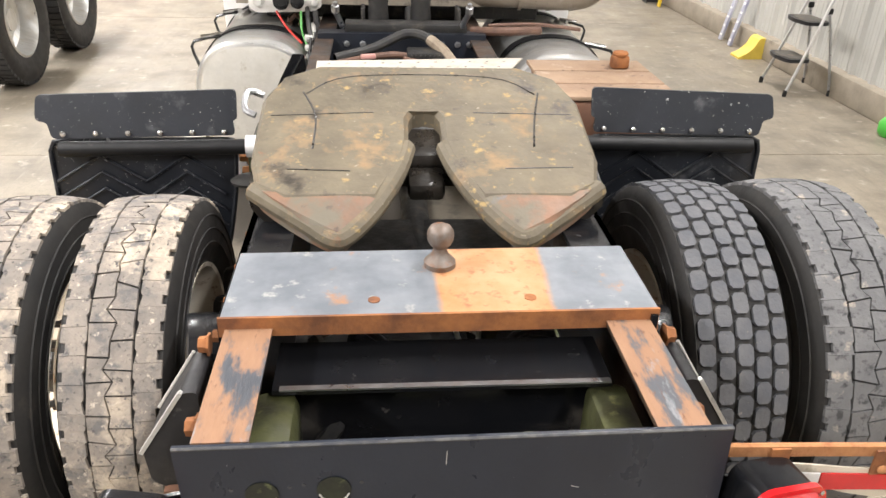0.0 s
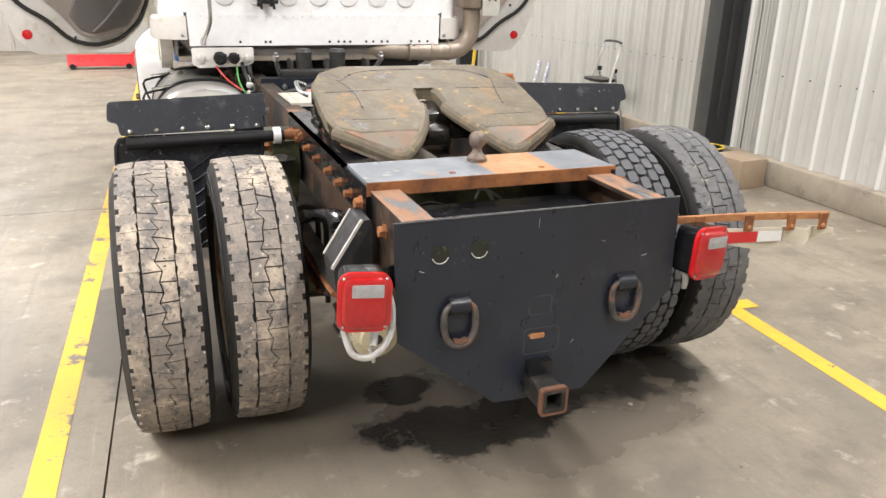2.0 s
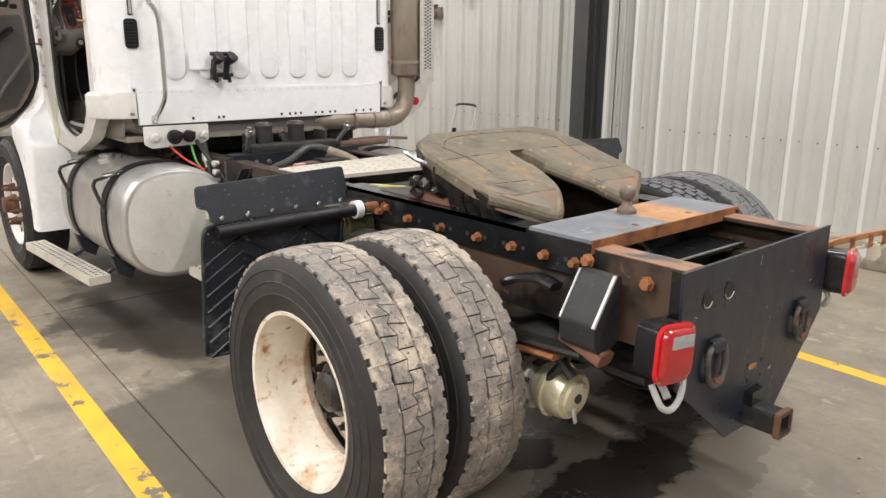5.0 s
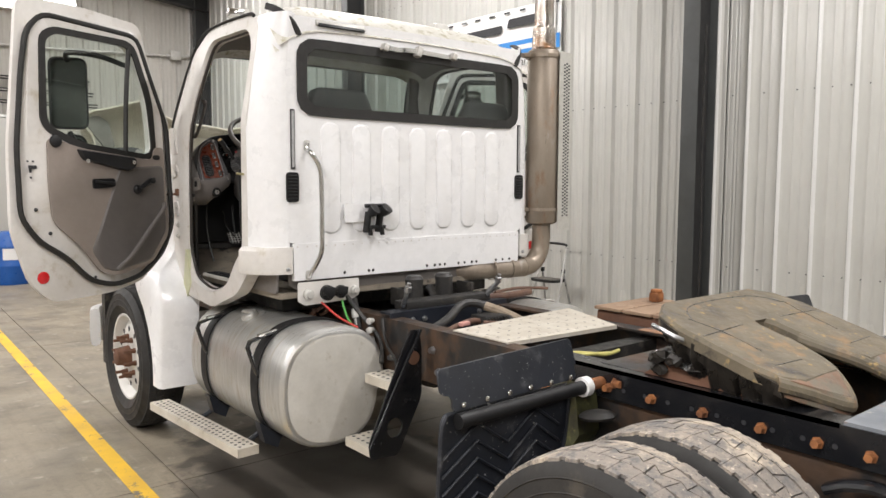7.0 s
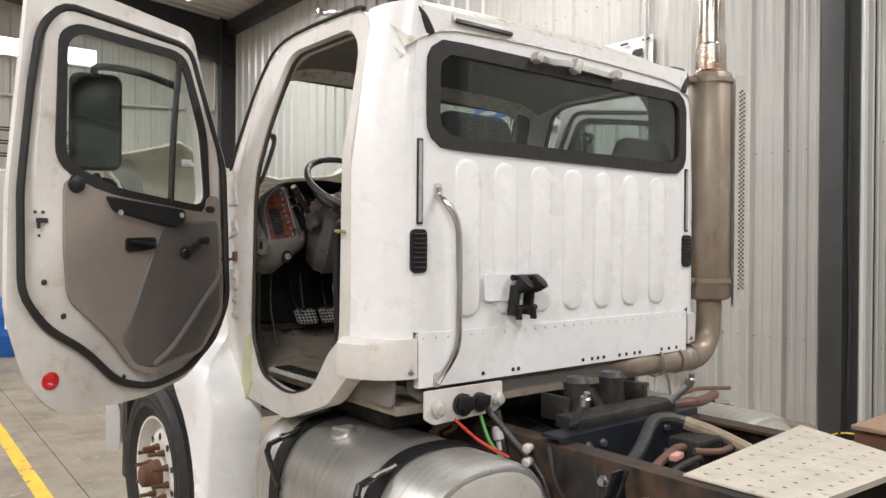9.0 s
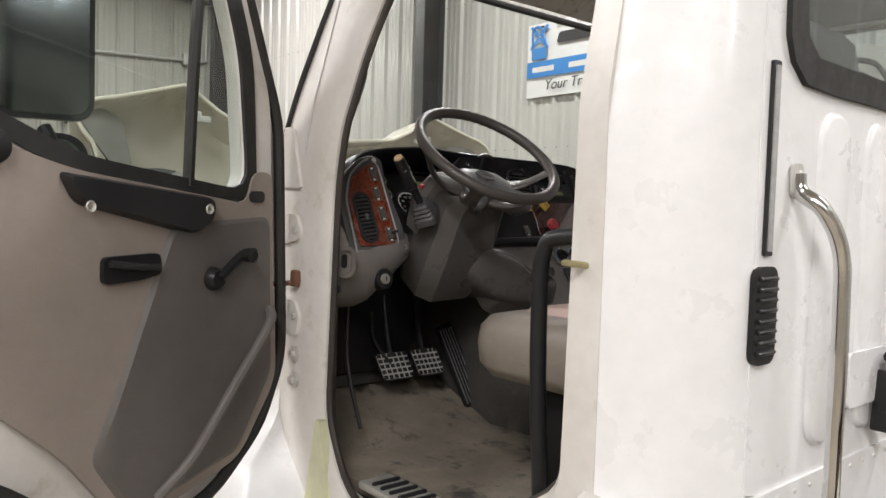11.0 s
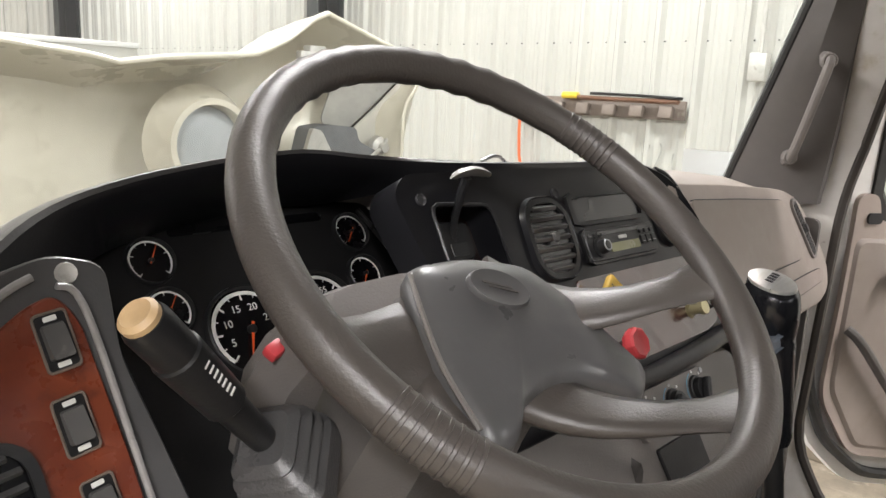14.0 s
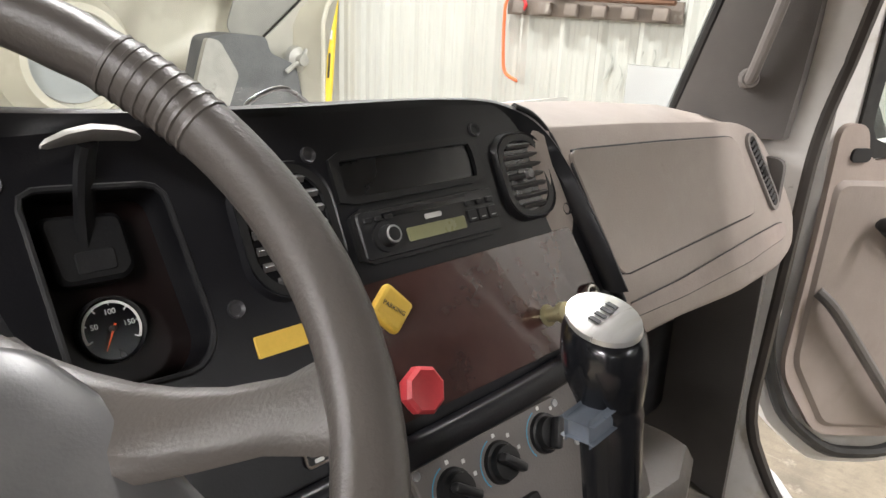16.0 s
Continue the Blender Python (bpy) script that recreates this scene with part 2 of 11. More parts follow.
clear_lens = mat("clear_lens", (0.42, 0.42, 0.42), (0.32, 0.32, 0.32), 60, 0.12, 0.05)
cable_white = mat("cable_white", (0.48, 0.48, 0.46), (0.36, 0.35, 0.33), 20, 0.5)
cable_red = mat("cable_red", (0.48, 0.03, 0.02), None, 20, 0.45)
cable_green = mat("cable_green", (0.10, 0.38, 0.08), None, 20, 0.45)
cable_black = mat("cable_black", (0.020, 0.020, 0.021), (0.04, 0.037, 0.033), 20, 0.5)
hose_brown = mat("hose_brown", (0.16, 0.085, 0.055), (0.1, 0.055, 0.04), 20, 0.6)
hose_tan = mat("hose_tan", (0.32, 0.26, 0.19), (0.22, 0.17, 0.12), 20, 0.7)
yellow_cable = mat("yellow_cable", (0.55, 0.50, 0.16), None, 20, 0.5)
pipe_brown = mat("pipe_brown", (0.34, 0.29, 0.235), (0.24, 0.195, 0.15), 5, 0.45, 0.12, metal=0.45, spots=[((0.30, 0.17, 0.09), 7, 0.58, 0.74, 0.85), ((0.46, 0.43, 0.39), 9, 0.60, 0.78, 0.4), ((0.15, 0.11, 0.08), 30, 0.64, 0.74, 0.7)], stretch=(1, 1, 0.4))
glass_clear = glass("glass_clear", (0.86, 0.90, 0.88))
glass_tint = glass("glass_tint", (0.66, 0.71, 0.70))
# mirror base darkened in place of a dark reflection
mirror_dark = mat("mirror_face", (0.20, 0.21, 0.215), (0.16, 0.17, 0.175), 2, 0.10, 0.03, metal=1.0)
plastic_dark = mat("plastic_dark", (0.021, 0.021, 0.022), (0.015, 0.015, 0.016), 6, 0.40, 0.08, bump=0.06, bscale=400, spec=0.35, spots=[((0.075, 0.072, 0.068), 7, 0.60, 0.85, 0.6)])
plastic_black = mat("plastic_black", (0.012, 0.012, 0.013), (0.017, 0.017, 0.017), 6, 0.40, 0.08, bump=0.06, bscale=400, spec=0.3, spots=[((0.045, 0.043, 0.04), 12, 0.64, 0.8, 0.6)])
dash_grey = mat("dash_grey", (0.20, 0.184, 0.170), (0.16, 0.148, 0.138), 5, 0.42, 0.08, bump=0.2, bscale=420, spots=[((0.26, 0.24, 0.22), 6, 0.58, 0.85, 0.6)])
dash_tan = mat("dash_tan", (0.375, 0.322, 0.286), (0.325, 0.282, 0.25), 4, 0.45, 0.08, bump=0.2, bscale=420, spots=[((0.35, 0.29, 0.255), 4, 0.55, 0.85, 0.6), ((0.25, 0.214, 0.188), 30, 0.66, 0.78, 0.6)])
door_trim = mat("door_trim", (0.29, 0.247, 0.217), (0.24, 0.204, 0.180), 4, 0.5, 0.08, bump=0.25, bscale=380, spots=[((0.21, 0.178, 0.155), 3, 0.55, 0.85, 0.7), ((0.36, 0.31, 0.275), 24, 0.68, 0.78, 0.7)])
# lighter, pinker copy of door_trim: brighter light on the passenger door painted in
trim_lit = mat("trim_lit", (0.38, 0.315, 0.278), (0.32, 0.264, 0.234), 4, 0.5, 0.08, bump=0.25, bscale=380, spots=[((0.30, 0.25, 0.215), 3, 0.55, 0.85, 0.7), ((0.22, 0.18, 0.155), 24, 0.66, 0.76, 0.7)])
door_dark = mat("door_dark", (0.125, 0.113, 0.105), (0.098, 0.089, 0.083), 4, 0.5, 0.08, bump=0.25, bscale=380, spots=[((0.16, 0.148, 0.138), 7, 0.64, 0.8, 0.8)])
# same for door_dark: the passenger insert's light is in its colour
insert_lit = mat("insert_lit", (0.29, 0.241, 0.212), (0.24, 0.200, 0.177), 4, 0.55, 0.08, bump=0.25, bscale=380, spots=[((0.22, 0.182, 0.157), 5, 0.56, 0.8, 0.8)])
wheel_leather = mat("wheel_leather", (0.095, 0.087, 0.081), (0.075, 0.069, 0.064), 10, 0.42, 0.1, bump=0.2, bscale=260, spots=[((0.135, 0.122, 0.11), 13, 0.56, 0.8, 0.35)])
pad_black = mat("pad_black", (0.092, 0.090, 0.090), (0.072, 0.070, 0.070), 6, 0.34, 0.10, bump=0.05, bscale=480, spots=[((0.11, 0.107, 0.103), 8, 0.56, 0.8, 0.4)])
wood_burl = mat("wood_burl", (0.19, 0.045, 0.02), (0.10, 0.02, 0.012), 16, 0.28, 0.05, coat=0.5, spots=[((0.05, 0.014, 0.01), 30, 0.55, 0.72, 0.28)])
wood_dark = mat("wood_dark", (0.060, 0.026, 0.022), (0.038, 0.017, 0.015), 14, 0.22, 0.05, coat=0.6, spots=[((0.085, 0.050, 0.045), 6, 0.55, 0.80, 0.3)])
seat_vinyl = mat("seat_vinyl", (0.27, 0.235, 0.198), (0.215, 0.188, 0.158), 6, 0.36, 0.1, bump=0.2, bscale=300, spots=[((0.33, 0.29, 0.245), 6, 0.56, 0.8, 0.4)])
seat_cloth = mat("seat_cloth", (0.6317, 0.4838, 0.4301), (0.5645, 0.4301, 0.3763), 8, 0.92, 0.04, bump=0.5, bscale=500)
seat_dark = mat("seat_dark", (0.05, 0.048, 0.046), (0.038, 0.036, 0.034), 8, 0.8, 0.06, bump=0.3, bscale=300)
mat_floor = mat("floor_mat", (0.095, 0.084, 0.07), (0.062, 0.056, 0.048), 6, 0.8, 0.08, bump=0.4, bscale=120, spots=[((0.23, 0.19, 0.14), 6, 0.52, 0.7, 0.95)])
headliner = mat("headliner", (0.20, 0.187, 0.175), (0.16, 0.148, 0.142), 5, 0.9, 0.05, bump=0.3, bscale=300)
gauge_black = mat("gauge_black", (0.004, 0.004, 0.005), None, 6, 0.25, 0.05)
mark_white = mat("mark_white", (0.75, 0.75, 0.72), None, 30, 0.5)
needle_orange = mat("needle_orange", (0.75, 0.10, 0.02), None, 30, 0.5)
lcd_green = mat("lcd_green", (0.24, 0.24, 0.12), (0.2, 0.2, 0.1), 12, 0.3)
knob_red = mat("knob_red", (0.62, 0.06, 0.07), (0.5, 0.05, 0.06), 30, 0.45)
knob_yellow = mat("knob_yellow", (0.70, 0.46, 0.07), (0.62, 0.40, 0.06), 30, 0.5)
blue_mark = mat("blue_mark", (0.08, 0.36, 0.55), None, 30, 0.5)
sticker_silver = mat("sticker_silver", (0.58, 0.57, 0.53), (0.5, 0.49, 0.45), 30, 0.4, metal=0.3)
concrete = mat("concrete_curb", (0.36, 0.31, 0.24), (0.27, 0.235, 0.185), 5, 0.85, 0.08, bump=0.4, bscale=60, spots=[((0.16, 0.14, 0.11), 4, 0.58, 0.75, 0.9)])
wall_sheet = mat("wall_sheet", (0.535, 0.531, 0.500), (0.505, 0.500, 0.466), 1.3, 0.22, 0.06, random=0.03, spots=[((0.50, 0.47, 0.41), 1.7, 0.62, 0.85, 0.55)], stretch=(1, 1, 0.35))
# brighter copy of wall_sheet: the ribs' highlights put into the colour
rib_highlight = mat("rib_highlight", (0.74, 0.74, 0.725), (0.68, 0.68, 0.66), 1.3, 0.16, 0.05, coat=0.4, spots=[((0.50, 0.48, 0.43), 3.0, 0.60, 0.75, 0.6)], stretch=(1, 1, 0.3))
wall_far = mat("wall_far", (0.52, 0.50, 0.46), (0.47, 0.45, 0.41), 1.3, 0.5, 0.08, random=0.03)
ceil_sheet = mat("ceil_sheet", (0.60, 0.585, 0.55), (0.53, 0.515, 0.48), 1.5, 0.5, 0.08)
column_paint = mat("column_paint", (0.070, 0.074, 0.074), (0.055, 0.058, 0.058), 3, 0.5, 0.1, spots=[((0.045, 0.045, 0.045), 9, 0.62, 0.8, 0.6), ((0.16, 0.16, 0.16), 30, 0.68, 0.76, 0.7)])
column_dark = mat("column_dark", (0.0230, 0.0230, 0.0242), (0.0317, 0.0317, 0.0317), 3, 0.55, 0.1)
yellow_tool = mat("yellow_tool", (0.82, 0.60, 0.05), (0.76, 0.54, 0.04), 8, 0.4)
orange_tool = mat("orange_tool", (0.80, 0.16, 0.05), None, 8, 0.4)
grey_felt = mat("grey_felt", (0.20, 0.205, 0.21), (0.15, 0.155, 0.16), 9, 0.95, 0.04, bump=0.5, bscale=150)
barrel_blue = mat("barrel_blue", (0.01, 0.10, 0.40), (0.008, 0.08, 0.33), 6, 0.35)
red_tool = mat("red_tool", (0.55, 0.02, 0.025), (0.45, 0.016, 0.02), 6, 0.35)
green_tool = mat("green_tool", (0.08, 0.50, 0.06), None, 6, 0.4)
lamp_glow = glow("lamp_glow", (1.0, 0.965, 0.90), 7.0)
banner_white = mat("banner_white", (0.78, 0.78, 0.77), (0.74, 0.74, 0.73), 3, 0.5)
banner_blue = mat("banner_blue", (0.03, 0.20, 0.55), (0.04, 0.24, 0.6), 3, 0.5)
ink = mat("ink", (0.03, 0.03, 0.033), None, 20, 0.5)
pillar_dark = mat("pillar_dark", (0.118, 0.107, 0.100), (0.096, 0.087, 0.082), 4, 0.5, 0.08, bump=0.2, bscale=400)
pillar_grey = mat("pillar_grey", (0.235, 0.214, 0.200), (0.195, 0.178, 0.168), 4, 0.5, 0.08, bump=0.2, bscale=400)
scraped = mat("scraped_paint", (0.10, 0.098, 0.095), (0.05, 0.05, 0.05), 40, 0.6, 0.1, spots=[((0.03, 0.032, 0.04), 30, 0.45, 0.6, 0.5)])
tread_worn = mat("tread_worn", (0.15, 0.148, 0.148), (0.105, 0.105, 0.108), 9, 0.9, 0.05, bump=0.9, bscale=60, spots=[((0.33, 0.29, 0.24), 20, 0.60, 0.70, 0.95), ((0.045, 0.045, 0.046), 34, 0.55, 0.66, 0.9)])
ball_steel = mat("ball_steel", (0.20, 0.175, 0.155), (0.15, 0.095, 0.065), 30, 0.5, 0.12, metal=0.4, bump=0.2, spots=[((0.24, 0.11, 0.055), 24, 0.55, 0.7, 0.85)])
ring_worn = mat("ring_worn", (0.13, 0.115, 0.105), (0.045, 0.043, 0.043), 18, 0.5, 0.12, metal=0.3, bump=0.3, spots=[((0.24, 0.13, 0.08), 26, 0.56, 0.68, 0.8)])
hole_deep = mat("hole_deep", (0.022, 0.026, 0.013), (0.006, 0.006, 0.006), 26, 0.6, 0.1, spots=[((0.10, 0.11, 0.05), 30, 0.60, 0.68, 0.7)])


# ---- mesh helpers ----
def thing(name, label, category, at=(0, 0, 0), group="", kind=""):
    ob = new(name)
    ob.location = at
    ob.empty_display_size = 0.1
    return tagged(ob, label, category, group, kind)


def mesh_ob(name, bm, material, smooth=32):
    me = bpy.data.meshes.new(name)
    bmesh.ops.recalc_face_normals(bm, faces=bm.faces[:])
    bm.to_mesh(me)
    bm.free()
    for mm in material if isinstance(material, (list, tuple)) else [material]:
        me.materials.append(mm)
    if smooth and len(me.polygons):
        me.polygons.foreach_set("use_smooth", [True] * len(me.polygons))
        me.set_sharp_from_angle(angle=radians(smooth))
    return new(name, me)


def world_of(ob):
    m = Matrix.Translation(ob.location) if ob.type == "EMPTY" else ob.matrix_basis.copy()
    return world_of(ob.parent) @ ob.matrix_parent_inverse @ m if ob.parent else m


def part(name, bm, material, parent, label="", smooth=32):
    ob = mesh_ob(name, bm, material, smooth)
    ob.parent = parent
    ob.matrix_parent_inverse = world_of(parent).inverted()
    if label:
        ob["label"] = label
    return ob


def solo(name, bm, material, label, category, group="", kind="", smooth=32):
    return tagged(mesh_ob(name, bm, material, smooth), label, category, group, kind)


def share(name, mesh, parent, m):
    """One more object on a mesh that is already there."""
    ob = new(name, mesh)
    ob.parent = parent
    ob.matrix_parent_inverse = world_of(parent).inverted()
    ob.matrix_basis = m
    return ob


def B():
    return bmesh.new()


def box(bm, c, s, rot=(0, 0, 0), bev=0.0, seg=2, m=None):
    m = m or Matrix.LocRotScale(Vector(c), Euler([radians(a) for a in rot]), None)
    out = bmesh.ops.create_cube(bm, size=1.0)
    vs = out["verts"]
    for v in vs:
        v.co = m @ Vector((v.co.x * s[0], v.co.y * s[1], v.co.z * s[2]))
    if bev:
        es = list({e for v in vs for e in v.link_edges})
        bmesh.ops.bevel(bm, geom=es, offset=bev, segments=seg, profile=0.5, affect="EDGES", clamp_overlap=True)
    return bm


def ring_pts(c, ax, r, seg, up=None):
    ax = Vector(ax).normalized()
    u = ax.orthogonal().normalized() if up is None else (Vector(up) - ax * ax.dot(Vector(up))).normalized()
    w = ax.cross(u)
    return [Vector(c) + r * (math.cos(2 * math.pi * i / seg) * u + math.sin(2 * math.pi * i / seg) * w) for i in range(seg)]


def loft(bm, rings, caps=(True, True), closed=True):
    """Quads between rings of points; with caps at the first and last."""
    rows = [[bm.verts.new(p) for p in ring] for ring in rings]
    n = len(rows[0])
    for a, b in zip(rows, rows[1:]):
        for i in range(n if closed else n - 1):
            bm.faces.new((a[i], a[(i + 1) % n], b[(i + 1) % n], b[i]))
    for flag, row in zip(caps, (rows[0], rows[-1])):
        if flag:
            bm.faces.new(row)
    return bm


def cyl(bm, a, b, r, r2=None, seg=20, caps=(True, True)):
    a, b = Vector(a), Vector(b)
    return loft(bm, [ring_pts(a, b - a, r, seg), ring_pts(b, b - a, r if r2 is None else r2, seg)], caps)


def lathe(bm, origin, ax, profile, seg=32, caps=(True, True)):
    """profile: (along, radius) rows about the axis."""
    ax, origin = Vector(ax).normalized(), Vector(origin)
    return loft(bm, [ring_pts(origin + ax * d, ax, max(r, 1e-4), seg) for d, r in profile], caps)


def smooth_path(pts, n=6, closed=False):
    pts = [Vector(p) for p in pts]
    out = []
    m = len(pts)
    for i in range(m if closed else m - 1):
        p0 = pts[i - 1] if (i or closed) else pts[0]
        p1, p2 = pts[i], pts[(i + 1) % m]
        p3 = pts[(i + 2) % m] if (closed or i + 2 < m) else p2
        for k in range(n):
            t = k / n
            out.append(0.5 * (2 * p1 + (p2 - p0) * t + (2 * p0 - 5 * p1 + 4 * p2 - p3) * t * t + (3 * p1 - p0 - 3 * p2 + p3) * t ** 3))
    if not closed:
        out.append(pts[-1])
    return out


def tube(bm, pts, r, seg=8, n=5, closed=False, caps=(True, True), flat=None, up=None):
    """A round or flattened bar along a smoothed path. flat: (width, height) of an oblong section."""
    path = smooth_path(pts, n, closed) if n > 1 else [Vector(p) for p in pts]
    m = len(path)
    rings, u = [], None
    for i, p in enumerate(path):
        a = path[i - 1] if (i or closed) else p
        b = path[(i + 1) % m] if (closed or i + 1 < m) else p
        t = (b - a).normalized()
        if u is None:
            u = (Vector(up) if up else t.orthogonal())
        u = (u - t * t.dot(u)).normalized()
        w = t.cross(u)
        rr = r(i / max(m - 1, 1)) if callable(r) else r
        ang = [2 * math.pi * k / seg for k in range(seg)]
        if flat:
            pw = lambda c: math.copysign(abs(c) ** 0.5, c)
            rings.append([p + u * pw(math.cos(x)) * flat[0] / 2 + w * pw(math.sin(x)) * flat[1] / 2 for x in ang])
        else:
            rings.append([p + rr * (math.cos(x) * u + math.sin(x) * w) for x in ang])
    if closed:
        rings.append(rings[0])
        rows = [[bm.verts.new(p) for p in ring] for ring in rings[:-1]]
        for i in range(m):
            a, b = rows[i], rows[(i + 1) % m]
            for k in range(seg):
                bm.faces.new((a[k], a[(k + 1) % seg], b[(k + 1) % seg], b[k]))
        return bm
    return loft(bm, rings, caps)


def prism(bm, poly, place, depth):
    """A flat outline (2D rows), laid out by place(u, v) and made thick along the vector depth."""
    d = Vector(depth)
    base = [Vector(place(u, v)) for u, v in poly]
    a = [bm.verts.new(p) for p in base]
    b = [bm.verts.new(p + d) for p in base]
    bm.faces.new(a)
    bm.faces.new(b[::-1])
    n = len(a)
    for i in range(n):
        bm.faces.new((a[i], b[i], b[(i + 1) % n], a[(i + 1) % n]))
    return bm


def rrect(cu, cv, w, h, r, n=5):
    """A rounded rectangle as 2D rows."""
    out = []
    for sx, sy, a0 in ((1, 1, 0), (-1, 1, 90), (-1, -1, 180), (1, -1, 270)):
        for k in range(n + 1):
            a = radians(a0 + 90 * k / n)
            out.append((cu + sx * (w / 2 - r) + r * math.cos(a), cv + sy * (h / 2 - r) + r * math.sin(a)))
    return out


def resample(poly, n):
    """The outline at n even steps, from its first point on."""
    pts = [Vector(p) for p in poly]
    seg = [(pts[(i + 1) % len(pts)] - p).length for i, p in enumerate(pts)]
    total, out, i, done = sum(seg), [], 0, 0.0
    for k in range(n):
        want = total * k / n
        while done + seg[i] < want - 1e-9:
            done += seg[i]
            i += 1
        out.append(tuple(pts[i].lerp(pts[(i + 1) % len(pts)], (want - done) / max(seg[i], 1e-9))))
    return out


def rounded(poly, r, n=4):
    """The outline with its corners rounded."""
    pts, out = [Vector(p) for p in poly], []
    m = len(pts)
    for i, p in enumerate(pts):
        a, b = pts[i - 1] - p, pts[(i + 1) % m] - p
        rr = min(r, a.length * 0.45, b.length * 0.45)
        s, e = p + a.normalized() * rr, p + b.normalized() * rr
        for k in range(n + 1):
            t = k / n
            out.append(tuple((1 - t) ** 2 * s + 2 * t * (1 - t) * p + t * t * e))
    return out


def aligned(outer, inner, n):
    """Both outlines at n points, paired by direction from the inner one's middle."""
    mid = sum((Vector(p) for p in inner), Vector((0, 0))) / len(inner)

    def cast(poly):
        out = []
        for k in range(n):
            d = Vector((math.cos(2 * math.pi * k / n), math.sin(2 * math.pi * k / n)))
            best = None
            for i in range(len(poly)):
                p, q = Vector(poly[i]) - mid, Vector(poly[(i + 1) % len(poly)]) - mid
                e = q - p
                den = d.x * e.y - d.y * e.x
                if abs(den) < 1e-12:
                    continue
                t = (p.x * e.y - p.y * e.x) / den
                s = (p.x * d.y - p.y * d.x) / den
                if t > 0 and -1e-6 <= s <= 1 + 1e-6 and (best is None or t > best):
                    best = t
            out.append(tuple(mid + d * (best or 0)))
        return out

    return cast(outer), cast(inner)


def frame_panel(bm, outer, inner, place, depth, n=96):
    """A panel with a hole in it, thick along depth."""
    o, i = aligned(outer, inner, n)
    d = Vector(depth)
    rows = [[bm.verts.new(Vector(place(u, v)) + k) for u, v in loop] for loop, k in ((o, Vector()), (i, Vector()), (i, d), (o, d))]
    for a, b in zip(rows, rows[1:] + rows[:1]):
        for k in range(n):
            bm.faces.new((a[k], a[(k + 1) % n], b[(k + 1) % n], b[k]))
    return bm


def xz(y):
    return lambda u, v: (u, y, v)


def yz(x):
    return lambda u, v: (x, u, v)


def xy(z):
    return lambda u, v: (u, v, z)


def dome(bm, c, ax, r, h, seg=10):
    """A round-headed bolt or button."""
    return lathe(bm, c, ax, [(0, r), (h * 0.55, r * 0.95), (h * 0.85, r * 0.7), (h, r * 0.25)], seg)


def hexbolt(bm, c, ax, r, h):
    return lathe(bm, c, ax, [(0, r * 1.35), (h * 0.2, r * 1.35), (h * 0.2, r), (h, r * 0.93)], 6)


def text_part(words, size, m, material, parent, depth=0.0008, name="lettering", label=""):
    cu = bpy.data.curves.new(name, "FONT")
    cu.body, cu.size, cu.extrude, cu.align_x, cu.align_y = words, size, depth, "CENTER", "CENTER"
    tmp = bpy.data.objects.new(name, cu)
    me = bpy.data.meshes.new_from_object(tmp)
    bpy.data.objects.remove(tmp)
    me.transform(m)
    me.materials.append(material)
    ob = new(name, me)
    ob.parent = parent
    ob.matrix_parent_inverse = world_of(parent).inverted()
    if label:
        ob["label"] = label
    return ob


def basis(o, u, v):
    """A matrix with x along u, y along v and z out of them, at o."""
    u, v = Vector(u).normalized(), Vector(v).normalized()
    w = u.cross(v).normalized()
    v = w.cross(u)
    return Matrix.Translation(o) @ Matrix((u, v, w)).transposed().to_4x4()


# ---- the shop ----
WALL_X, WALL_W, FRONT_Y, BACK_Y, EAVE = 4.0, -15.0, 16.3, -9.0, 6.4


